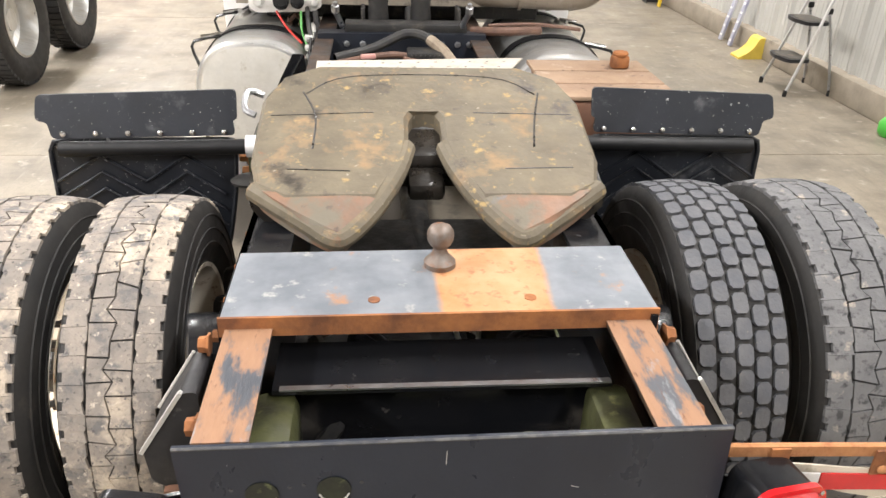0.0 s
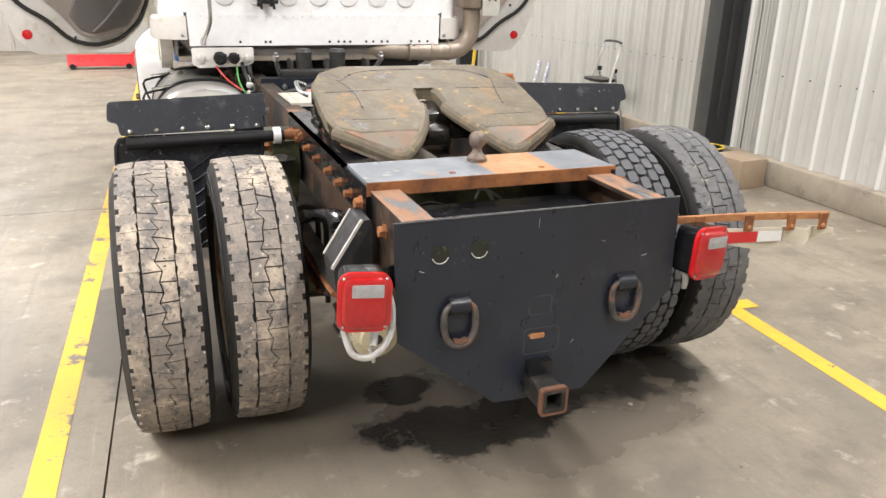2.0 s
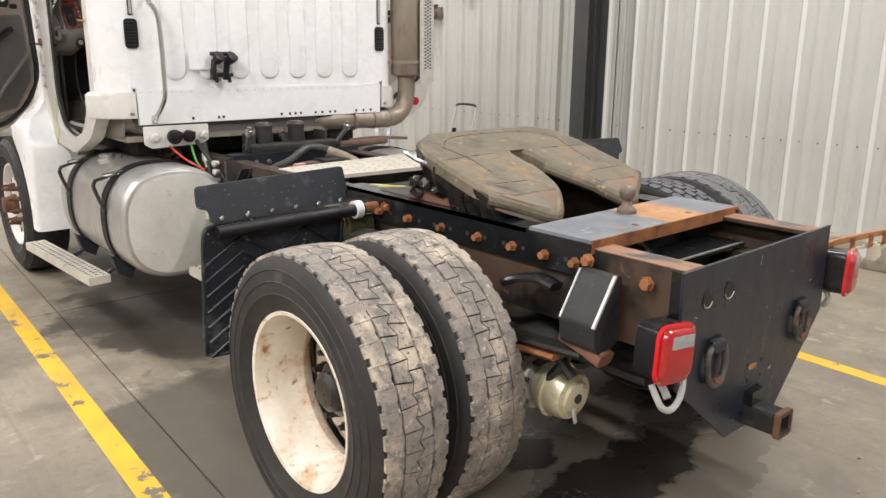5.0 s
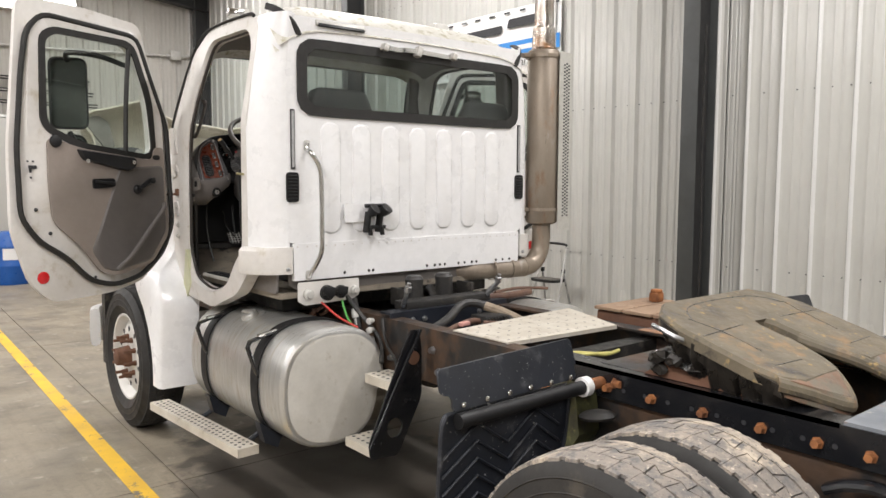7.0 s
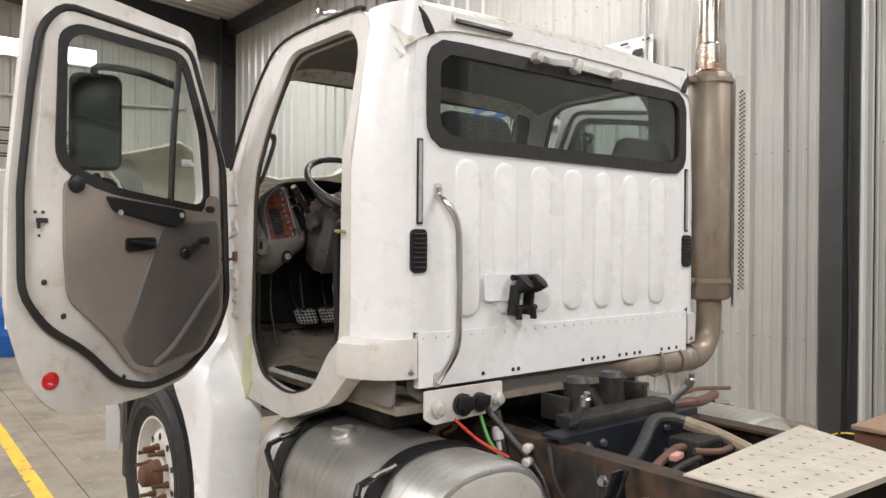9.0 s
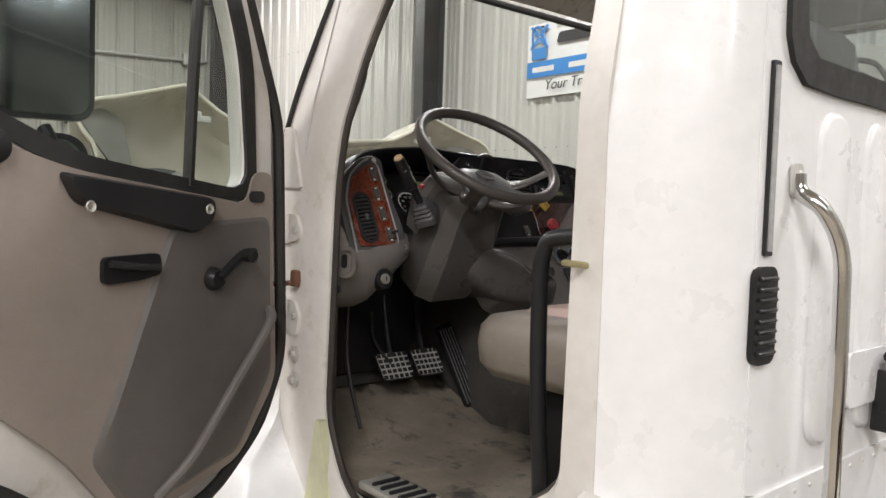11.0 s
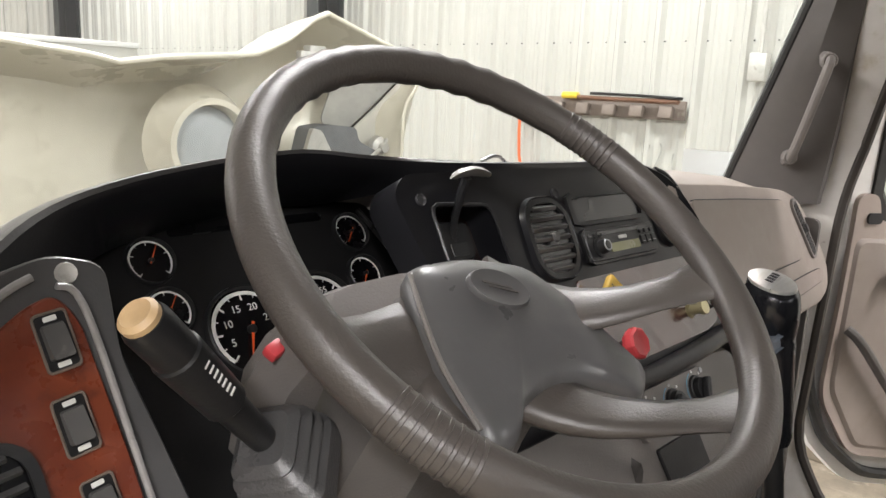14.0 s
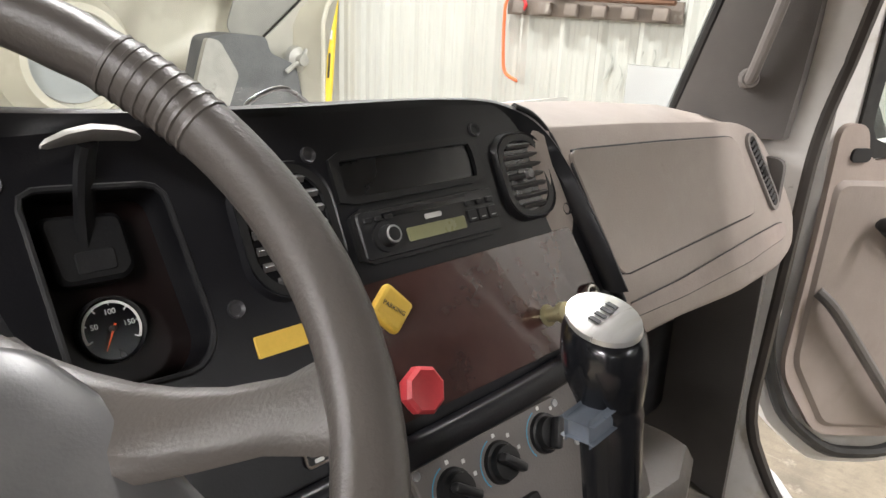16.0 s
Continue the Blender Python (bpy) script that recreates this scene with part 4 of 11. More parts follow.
lathe(bm, (0.008, 0.545, z0), (0, 0, 1), [(0, 0.036), (0.012, 0.036), (0.018, 0.030), (0.030, 0.019), (0.040, 0.016), (0.046, 0.016), (0.050, 0.019), (0.056, 0.0245), (0.065, 0.029), (0.076, 0.0305), (0.087, 0.029), (0.096, 0.024), (0.102, 0.014), (0.104, 0.003)], 28)
part("hitch_ball", bm, ball_steel, truck, "worn brown-grey steel hitch ball")

# cross member just ahead of the end plate
bm = B()
prism(bm, [(-0.10, 0.0), (0.10, 0.0), (0.10, -0.012), (0.012, -0.012), (0.012, -0.20), (-0.012, -0.20), (-0.012, -0.012), (-0.10, -0.012)],
      lambda u, v: (-0.34, 0.325 + u * 0.8, 0.925 + v), (0.68, 0, 0))
part("cross_member", bm, black_gloss, truck, "black painted cross member")
bm = B()
prism(bm, [(0, 0), (0.014, 0), (0.014, 0.004), (0, 0.004)], lambda u, v: (-0.325, 0.238 + u, 0.9265 + v), (0.66, 0, 0))
part("bright_edge", bm, steel, truck, "bare bright steel edge")
for x in (-0.335, 0.335):
    bm = B()
    box(bm, (x, 0.16, 0.83), (0.09, 0.24, 0.15), bev=0.025)
    box(bm, (x * 0.72, 0.13, 0.775), (0.17, 0.18, 0.10), (0, 12 if x > 0 else -12, 0), bev=0.035)
    gp = part("spring_shackle_bracket", bm, green_axle, truck, "olive green casting with rusty bolts")
    for k, (dy, dz) in enumerate(((-0.08, 0.06), (0.05, 0.07), (-0.08, -0.03))):
        bm = B()
        dome(bm, (x + dy * 0.3, 0.045, 0.80 + dz), (0, -1, 0), 0.018, 0.02)
        part("bolt", bm, rust_light, gp, "rusty bolt head")

# olive casting low between the rails
bm = B()
box(bm, (0.02, 0.17, 0.735), (0.60, 0.16, 0.10), bev=0.03)
box(bm, (-0.16, 0.17, 0.775), (0.16, 0.12, 0.09), (0, 0, 8), bev=0.03)
box(bm, (0.20, 0.18, 0.770), (0.13, 0.12, 0.10), (0, 0, -6), bev=0.03)
part("cross_casting", bm, green_axle, truck, "oily olive casting between the rails")
# end plate
PLATE = [(-0.465, 1.006), (0.470, 1.014), (0.478, 0.700), (0.180, 0.386), (-0.136, 0.388), (-0.452, 0.644)]
bm = B()
prism(bm, PLATE, xz(0.0), (0, 0.010, 0))
end_plate = part("end_plate", bm, plate_paint, truck, "scratched black steel end plate with two lamp holes")
# strip stands in for the light caught along the plate's top edge
bm = B()
tube(bm, [(-0.463, -0.001, 1.0065), (0.0, -0.001, 1.0105), (0.468, -0.001, 1.0145)], 0.0032, 6, 2)
part("worn_edge", bm, scraped, end_plate, "grey strip drawn as the lit top edge")
for x0, z0, dx, dz in ((0.20, 0.895, 0.014, -0.004), (0.35, 0.83, 0.020, 0.003), (-0.39, 0.86, 0.016, -0.006), (0.12, 0.56, 0.012, 0.010), (-0.02, 0.955, 0.001, 0.030), (0.05, 0.79, 0.008, 0.010)):
    bm = B()
    tube(bm, [(x0, -0.0004, z0), (x0 + dx * 0.5, -0.0006, z0 + dz * 0.55), (x0 + dx, -0.0004, z0 + dz)], 0.0008, 5, 2)
    part("scratch", bm, alu_dull, end_plate, "pale scratch in the paint")
for hx, hz, r in ((-0.328, 0.902, 0.028), (-0.208, 0.908, 0.029)):
    bm = B()
    lathe(bm, (hx, -0.001, hz), (0, -1, 0), [(0, r), (0.0012, r)], 24)
    hole = part("hole", bm, hole_deep, end_plate, "open round hole")
    bm = B()
    tube(bm, [(hx + (r - 0.003) * math.cos(a), -0.003, hz + (r - 0.003) * math.sin(a)) for a in [math.pi * (1.1 + 0.1 * k) for k in range(9)]], 0.0018, 6, 2)
    part("worn_edge", bm, alu_dull, hole, "bare metal at the hole's edge")
    for dx, dz in ((-0.05, 0.012), (0.046, 0.014), (-0.046, -0.03), (0.045, -0.03)):
        bm = B()
        cyl(bm, (hx + dx, 0.001, hz + dz), (hx + dx, -0.0015, hz + dz), 0.0035, seg=8)
        part("screw_hole", bm, scraped, hole, "small rusted screw hole")
# D rings on straps
for dx, dz, tilt in ((-0.268, 0.742, 0), (0.297, 0.748, 0)):
    bm = B()
    tube(bm, [(dx - 0.037, -0.014, dz), (dx - 0.050, -0.017, dz - 0.055), (dx - 0.035, -0.02, dz - 0.105), (dx, -0.022, dz - 0.122), (dx + 0.035, -0.02, dz - 0.105), (dx + 0.050, -0.017, dz - 0.055), (dx + 0.037, -0.014, dz)], 0.0105, 10, 4, closed=True)
    ring = part("tie_ring", bm, ring_worn, truck, "worn black steel D-ring with rust")
    bm = B()
    prism(bm, [(-0.034, 0.03), (0.034, 0.03), (0.034, -0.03), (-0.034, -0.03)], lambda u, v: (dx + u, -0.001, dz + v), (0, -0.006, 0))
    rows = []
    for k in range(9):
        a = math.pi * k / 8
        rows.append([(dx + s, -0.004 - 0.024 * math.sin(a), dz - 0.026 * math.cos(a)) for s in (-0.032, 0.032)])
    loft(bm, rows, (False, False), closed=False)
    part("strap", bm, black_paint, ring, "bent steel strap welded to the plate")
    bm = B()
    tube(bm, [(dx - 0.022 + 0.044 * k / 4, -0.021, dz - 0.113 + 0.004 * abs(k - 2)) for k in range(5)], 0.0112, 8, 2)
    part("worn_spot", bm, rust_box, ring, "rust where the paint is worn off")
# scraped marks where two small fittings sat
for c, w, h in (((0.004, 0.705), 0.078, 0.062), ((0.016, 0.585), 0.125, 0.088)):
    bm = B()
    frame_panel(bm, rrect(c[0], c[1], w, h, 0.012), rrect(c[0], c[1], w - 0.005, h - 0.005, 0.010), xz(0.0), (0, -0.0006, 0), 60)
    part("scratch_outline", bm, scraped, end_plate, "scraped outline where a fitting sat")
for u, v in ((-0.03, 0.615), (0.06, 0.612), (-0.028, 0.56), (0.062, 0.556), (-0.03, 0.524), (0.06, 0.522)):
    bm = B()
    cyl(bm, (u, -0.0005, v), (u, -0.003, v), 0.006, seg=10)
    part("plug_hole", bm, ink, end_plate, "small dark hole")
bm = B()
prism(bm, rrect(0.0, 0.602, 0.05, 0.018, 0.006), xz(-0.0015), (0, 0.001, 0))
prism(bm, rrect(-0.012, 0.608, 0.04, 0.008, 0.003), xz(-0.0018), (0, 0.001, 0))
part("rust_patch", bm, rust_light, end_plate, "rubbed rust patch")
# receiver tube
bm = B()
frame_panel(bm, rrect(0.004, 0.440, 0.078, 0.078, 0.01), rrect(0.004, 0.440, 0.052, 0.052, 0.004), xz(-0.128), (0, 0.34, 0), 48)
rec = part("receiver_tube", bm, black_dirty, truck, "rusty square receiver tube")
bm = B()
frame_panel(bm, rrect(0.004, 0.440, 0.092, 0.092, 0.012), rrect(0.004, 0.440, 0.077, 0.077, 0.008), xz(-0.13), (0, 0.018, 0), 48)
part("collar", bm, rust_box, rec, "rust-brown square collar")
bm = B()
prism(bm, [(-0.035, 0.476), (0.043, 0.476), (0.043, 0.525), (-0.035, 0.525)], xz(-0.03), (0, 0.03, 0))
part("gusset", bm, black_gloss, rec, "black welded gusset")


def tail_lamp(x, z, lean, label):
    c = Vector((x, -0.05, z))
    R = pose(x, -0.05, z, 0, lean[1], lean[0])

    def pl(d):
        return lambda u, v: R @ Vector((u, d, v))

    bm = B()
    prism(bm, rrect(0, 0, 0.130, 0.156, 0.026), pl(0), (R.to_3x3() @ Vector((0, 0.085, 0))))
    lamp = part("tail_lamp", bm, black_gloss, truck, label)
    bm = B()
    prism(bm, rrect(0, 0, 0.148, 0.172, 0.036), pl(-0.004), (R.to_3x3() @ Vector((0, 0.012, 0))))
    part("bezel", bm, red_lens, lamp, "glossy red lens rim")
    bm = B()
    rows = []
    for d, s in ((-0.004, 1.0), (-0.014, 0.96), (-0.019, 0.86)):
        rows.append([R @ Vector((u * s, d, v * s)) for u, v in rrect(0, 0, 0.128, 0.15, 0.030)])
    loft(bm, rows, (False, True))
    part("lens", bm, red_dark, lamp, "red ribbed lens")
    bm = B()
    prism(bm, rrect(0.006, 0.040, 0.086, 0.036, 0.004), pl(-0.0215), (R.to_3x3() @ Vector((0, 0.003, 0))))
    part("clear_lens", bm, clear_lens, lamp, "clear reversing lens")
    bm = B()
    for k in range(9):
        prism(bm, rrect(-0.03 + 0.009 * k, 0.034, 0.003, 0.014, 0.001, 1), pl(-0.0228), (R.to_3x3() @ Vector((0, 0.001, 0))))
    part("bulb_rib", bm, clear_lens, lamp, "ribs of the clear lens")
    for u, v in ((-0.058, 0.070), (0.058, 0.070), (-0.058, -0.070), (0.058, -0.070)):
        bm = B()
        dome(bm, R @ Vector((u, -0.004, v)), R.to_3x3() @ Vector((0, -1, 0)), 0.005, 0.004, 8)
        part("screw", bm, chrome, lamp)
    return lamp


tail_lamp(-0.562, 0.808, (-7, 3), "red tail lamp with a clear reversing lens in a black box")
tail_lamp(0.572, 0.832, (12, 4), "red tail lamp with a clear reversing lens in a black box")
for sx in (-1, 1):
    bm = B()
    prism(bm, [(0.44, 0.80), (0.60, 0.79), (0.60, 0.84), (0.44, 0.87)], lambda u, v: (sx * u, 0.045, v), (0, 0.008, 0))
    part("lamp_bracket", bm, black_gloss, truck, "black steel lamp bracket")
bm = B()
tube(bm, [(-0.56, 0.04, 0.80), (-0.505, 0.03, 0.82), (-0.475, 0.0, 0.79), (-0.478, -0.03, 0.72), (-0.505, -0.045, 0.665), (-0.555, -0.05, 0.64), (-0.60, -0.045, 0.66), (-0.615, -0.02, 0.72)], 0.0095, 8, 6)
part("cable", bm, cable_white, truck, "dirty white lamp cable hanging in a loop")
bm = B()
tube(bm, [(-0.475, 0.12, 0.74), (-0.50, 0.06, 0.71), (-0.515, 0.02, 0.69), (-0.53, -0.02, 0.655)], 0.011, 8, 5)
part("cable", bm, cable_white, truck, "dirty white lamp cable hanging in a loop")
bm = B()
lathe(bm, (-0.545, 0.045, 0.74), (0.3, 0.2, 1), [(0, 0.012), (0.02, 0.014), (0.024, 0.02), (0.04, 0.02), (0.044, 0.012), (0.06, 0.012)], 12)
part("cable_plug", bm, alu_dull, truck, "grey threaded cable plug")
bm = B()
tube(bm, [(0.54, 0.04, 0.80), (0.53, 0.02, 0.77), (0.535, 0.0, 0.73), (0.55, 0.02, 0.69)], 0.010, 8, 5)
part("cable", bm, cable_white, truck, "dirty white lamp cable")

# bar with the torn, taped flap on the far side
bm = B()
tube(bm, [(0.47, 0.05, 0.918), (0.80, 0.05, 0.905), (1.16, 0.05, 0.880)], 0.01, 8, 3, flat=(0.028, 0.014), up=(0, 0, 1))
bar = part("flap_bar", bm, rust_light, truck, "rusty flat bar with torn mud flap")
for x in (0.595, 0.80, 0.985, 1.13):
    bm = B()
    z = 0.913 - (x - 0.6) * 0.065
    prism(bm, [(-0.018, 0.012), (0.018, 0.012), (0.018, -0.045), (-0.018, -0.045)], lambda u, v: (x + u, 0.037, z + v), (0, 0.005, 0))
    hk = part("clip", bm, rust, bar, "rusted clip")
    bm = B()
    dome(bm, (x, 0.036, z - 0.03), (0, -1, 0), 0.009, 0.008)
    part("bolt", bm, rust_light, hk)
bm = B()
rows = []
for k in range(29):
    s = k / 28
    x = 0.56 + 0.62 * s
    z = 0.882 - 0.045 * s
    low = 0.012 * math.sin(9 * s) + (0.02 * math.sin(40 * s) if s > 0.7 else 0)
    wob = 0.004 * math.sin(14 * s) + (0.016 * math.sin(30 * s) if s > 0.65 else 0)
    h = 0.065 - (0.025 * (s - 0.6) / 0.4 if s > 0.6 else 0)
    rows.append([(x, 0.046 + wob, z), (x, 0.043 + wob * 1.3, z - h / 2), (x, 0.046 + wob * 1.6, z - h + low), (x, 0.050 + wob * 1.6, z - h + low), (x, 0.050 + wob, z)])
loft(bm, rows)
part("torn_flap", bm, mat("torn_flap_white", (0.62, 0.57, 0.47), (0.50, 0.44, 0.34), 9, 0.6, spots=[((0.3, 0.25, 0.18), 12, 0.58, 0.74, 0.8)]), bar, "torn dirty white flap strip")
for x0, x1, m_ in ((0.60, 0.685, banner_white), (0.688, 0.842, red_lens), (0.845, 0.95, banner_white)):
    bm = B()
    prism(bm, [(x0, 0.868 - (x0 - 0.6) * 0.07), (x1, 0.868 - (x1 - 0.6) * 0.07), (x1, 0.826 - (x1 - 0.6) * 0.05), (x0, 0.826 - (x0 - 0.6) * 0.05)], xz(0.0375), (0, 0.003, 0))
    part("reflective_tape", bm, m_, bar, "strip of red and white reflective tape")


# ---- wheels ----
def tyre_mesh(c, r, w, tread_w, sx):
    """Carcass with bulged sidewalls, about the x axis."""
    h = tread_w / 2
    e = w / 2
    half = [(h, r * 0.958), (h + 0.012, r * 0.925), (e * 0.98, r * 0.885), (e * 0.985 + 0.003, r * 0.88), (e * 0.985, r * 0.872), (e, r * 0.805), (e + 0.003, r * 0.80), (e, r * 0.792), (e * 0.985, r * 0.725), (e * 0.985 + 0.003, r * 0.72), (e * 0.98, r * 0.712), (h * 0.98, r * 0.59), (h * 0.78, r * 0.575)]
    prof = [(-x, q) for x, q in half[::-1]] + [(-h * 0.55, r * 0.972), (0, r * 0.976), (h * 0.55, r * 0.972)] + half
    bm = B()
    lathe(bm, c, (1, 0, 0), prof, 72, (False, False))
    return bm


def tread_mesh(c, r, tread_w, cols, count, style, rng):
    """Lugs all round: closed zigzag blocks, hexagonal lugs, or worn wide blocks."""
    bm = B()
    h = tread_w / 2
    r0, r1 = r * 0.955, r

    def put(poly, top=1.0):
        lo, hi = [], []
        for u, a in poly:
            crown = 1 - 0.022 * (u / h) ** 2
            for rr, lst in ((r0, lo), (r1 * top * crown, hi)):
                lst.append(bm.verts.new((c[0] + u, c[1] + rr * math.cos(a), c[2] + rr * math.sin(a))))
        n = len(hi)
        bm.faces.new(hi)
        for i in range(n):
            bm.faces.new((lo[i], lo[(i + 1) % n], hi[(i + 1) % n], hi[i]))

    step = 2 * math.pi / count
    if style == "zig":
        # two wide notched shoulder ribs, and irregular six-sided blocks between straight grooves
        sw_, full = tread_w * 0.275, tread_w
        for side in (-1, 1):
            for k in range(count):
                a, wv = k * step + (0.3 * step if side > 0 else 0), rng.uniform(-0.003, 0.003)
                o, n_ = side * h, side * (h - 0.011)
                i_ = side * (h - sw_ + (0.0042 if k % 2 else 0.0022))
                d_ = step * rng.uniform(0.002, 0.012)
                ring = [(i_ + wv, a + d_), (o, a + d_), (o, a + step * 0.55), (n_ + wv, a + step * 0.56), (n_ + wv, a + step * 0.90), (o, a + step * 0.91), (o, a + step - d_), (i_ + wv, a + step - d_), (i_ + wv + side * 0.005, a + step * 0.62), (i_ + wv, a + step * 0.5)]
                put(ring if side < 0 else ring[::-1], 1 - rng.uniform(0, 0.003))
        tread_w = full - 2 * sw_
        h0, cols = tread_w / 2, 2
        cw = tread_w / cols
        nodes = [[((rng.uniform(-0.18, 0.18) if 0 < c_ < cols else rng.uniform(-0.03, 0.03)) + (0.15 if (m_ + c_) % 2 else -0.15) * (0 < c_ < cols), rng.uniform(-0.26, 0.26)) for m_ in range(2 * count)] for c_ in range(cols + 1)]
        for col in range(cols):
            for k in range(count):
                ring = []
                for c_, order in ((col, (0, 1, 2)), (col + 1, (2, 1, 0))):
                    for m_ in order:
                        i = 2 * k + m_ + col % 2
                        du, da = nodes[c_][i % (2 * count)]
                        ring.append(Vector((-h0 + cw * (c_ + du), step * (i / 2 + 0.5 * da))))
                mid_ = sum(ring, Vector((0, 0))) / 6
                gap = 0.0030
                out = []
                for q in ring:
                    d = q - mid_
                    length = math.hypot(d.x, d.y * r)
                    out.append(tuple(mid_ + d * (1 - gap / length)))
                put(out, 1 - rng.uniform(0, 0.006))
        return bm
    for col in range(cols):
        u0, u1 = -h + tread_w * col / cols, -h + tread_w * (col + 1) / cols
        edge = col in (0, cols - 1)
        for k in range(count):
            a = (k + (0.5 if col % 2 else 0)) * step
            g, gu = step * (0.075 if style != "hex" else 0.085), 0.0032 if style != "hex" else 0.0042
            sk = step * (0.22 if col % 2 else -0.22)
            j = [rng.uniform(-0.2, 0.2) * step for _ in range(4)]
            top = 1 - rng.uniform(0, 0.004)
            if style == "hex":
                um = (u1 - u0) * 0.16
                put([(u0 + gu, a + g + step * 0.14), (u0 + gu + um, a + g), (u1 - gu - um, a + g), (u1 - gu, a + g + step * 0.14), (u1 - gu, a + step - g - step * 0.14), (u1 - gu - um, a + step - g), (u0 + gu + um, a + step - g), (u0 + gu, a + step - g - step * 0.14)], top)
            elif edge:
                # shoulder blocks with a notch on the outside
                o = u0 if col == 0 else u1
                i_ = u1 - gu if col == 0 else u0 + gu
                nn = (u1 - u0) * 0.28 * (1 if col == 0 else -1)
                put([(i_, a + g * 0.3 + j[0]), (o, a + g), (o, a + step * 0.45), (o + nn, a + step * 0.47), (o + nn, a + step * 0.60), (o, a + step * 0.62), (o, a + step - g), (i_, a + step - g * 0.3 + j[0])][:: 1 if col == 0 else -1], top)
            else:
                um = (u0 + u1) / 2 + (u1 - u0) * rng.uniform(-0.1, 0.1)
                put([(u0 + gu, a + g + sk), (um, a + g + j[1] + step * 0.18), (u1 - gu, a + g - sk), (u1 - gu, a + step - g - sk), (um, a + step - g + j[1] + step * 0.18), (u0 + gu, a + step - g + sk)], top)
    return bm


def steel_rim(c, sx, deep, material, hub_material):
    """A disc wheel seen from outside (sx); deep: how far the disc sits in from the outer flange."""
    prof = [(0.115, 0.287), (0.118, 0.300), (0.108, 0.302), (0.10, 0.285), (0.06, 0.272), (-0.06, 0.262), (-0.10, 0.285), (-0.108, 0.302), (-0.118, 0.300), (-0.10, 0.280), (-0.06, 0.255), (0.06, 0.264), (0.095, 0.278), (0.115, 0.287)]
    bm = B()
    lathe(bm, c, (sx, 0, 0), prof, 64, (False, False))
    d = deep
    lathe(bm, c, (sx, 0, 0), [(d - 0.03, 0.262), (d - 0.022, 0.235), (d, 0.205), (d + 0.008, 0.17), (d + 0.006, 0.14), (d + 0.004, 0.11), (d + 0.012, 0.105), (d + 0.012, 0.04), (d - 0.006, 0.04), (d - 0.004, 0.17), (d - 0.014, 0.205), (d - 0.036, 0.235), (d - 0.042, 0.262)], 64, (False, False))
    return bm


def wheel(c, r, w, tread_w, sx, deep, tmat, rim_m, style, cols, count, seed, label, nuts, convex):
    c = Vector(c)
    rng = random.Random(seed)
    rim = part("wheel", steel_rim(c, sx, deep, rim_m, rust), rim_m, truck, label)
    part("tyre", tyre_mesh(c, r, w, tread_w, sx), rubber_side, rim, "black tyre carcass with dusty sidewall")
    part("tread", tread_mesh(c, r, tread_w, cols, count, style, rng), tmat, rim, "dusty blocky tread" if tmat == tread_dusty else "grey-black blocky tread", smooth=20)
    hx = c.x + sx * (deep + 0.012)
    bm = B()
    if convex:
        lathe(bm, (hx, c.y, c.z), (sx, 0, 0), [(0, 0.075), (0.03, 0.072), (0.045, 0.06), (0.085, 0.055), (0.092, 0.045), (0.095, 0.01)], 24)
    else:
        lathe(bm, (hx - sx * 0.01, c.y, c.z), (sx, 0, 0), [(0, 0.10), (0.05, 0.095), (0.06, 0.075), (0.085, 0.07), (0.10, 0.05), (0.102, 0.01)], 24)
    part("hub", bm, grease if not convex else rust_box, rim, "greasy axle hub" if not convex else "rusty front hub")
    for k in range(nuts):
        a = 2 * math.pi * (k + 0.3) / nuts
        p = Vector((hx, c.y + 0.138 * math.cos(a), c.z + 0.138 * math.sin(a)))
        bm = B()
        lathe(bm, p - Vector((sx * 0.008, 0, 0)), (sx, 0, 0), [(0, 0.021), (0.012, 0.021), (0.012, 0.0175), (0.035, 0.0165)], 6)
        cyl(bm, p, p + Vector((sx * (0.075 if convex else 0.045), 0, 0)), 0.0105, seg=10)
        part("wheel_nut", bm, rust_box if convex else grease, rim, "rusty wheel nut on its stud" if convex else "")
    holes = 10 if convex else 0
    for k in range(holes):
        a = 2 * math.pi * (k + 0.5) / holes
        p = Vector((c.x + sx * (deep - 0.004), c.y + 0.192 * math.cos(a), c.z + 0.192 * math.sin(a)))
        u = Vector((0, -math.sin(a), math.cos(a)))
        v = Vector((0, math.cos(a), math.sin(a)))
        bm = B()
        wd, hg = 0.030, 0.042
        out = [p + u * wd / 2 * math.cos(q) + v * hg / 2 * math.sin(q) + Vector((sx * 0.0115, 0, 0)) for q in [2 * math.pi * i / 14 for i in range(14)]]
        loft(bm, [out, [q - Vector((sx * 0.0035, 0, 0)) for q in out]])
        part("hand_hole", bm, ink, rim, "dark oval hole through the disc")
    return rim


AX_Y, AX_Z, TR = 0.92, 0.502, 0.500
wheel((-1.080, AX_Y - 0.008, AX_Z), TR, 0.272, 0.230, -1, -0.088, tread_dusty, rim_cream, "zig", 6, 46, 1, "cream-white steel dual wheel with rust", 10, False)
wheel((-0.750, AX_Y - 0.006, AX_Z), TR, 0.272, 0.232, 1, -0.075, tread_dusty, rim_cream, "zig", 6, 46, 2, "cream-white steel inner dual wheel", 0, False)
wheel((0.765, AX_Y + 0.015, 0.517), 0.516, 0.272, 0.235, -1, -0.075, tread_grey, rim_cream, "hex", 5, 50, 3, "cream-white steel inner dual wheel", 0, False)
wheel((1.100, AX_Y + 0.020, 0.517), 0.516, 0.272, 0.235, 1, -0.088, tread_worn, rim_cream, "zig", 6, 46, 4, "cream-white steel dual wheel", 10, False)
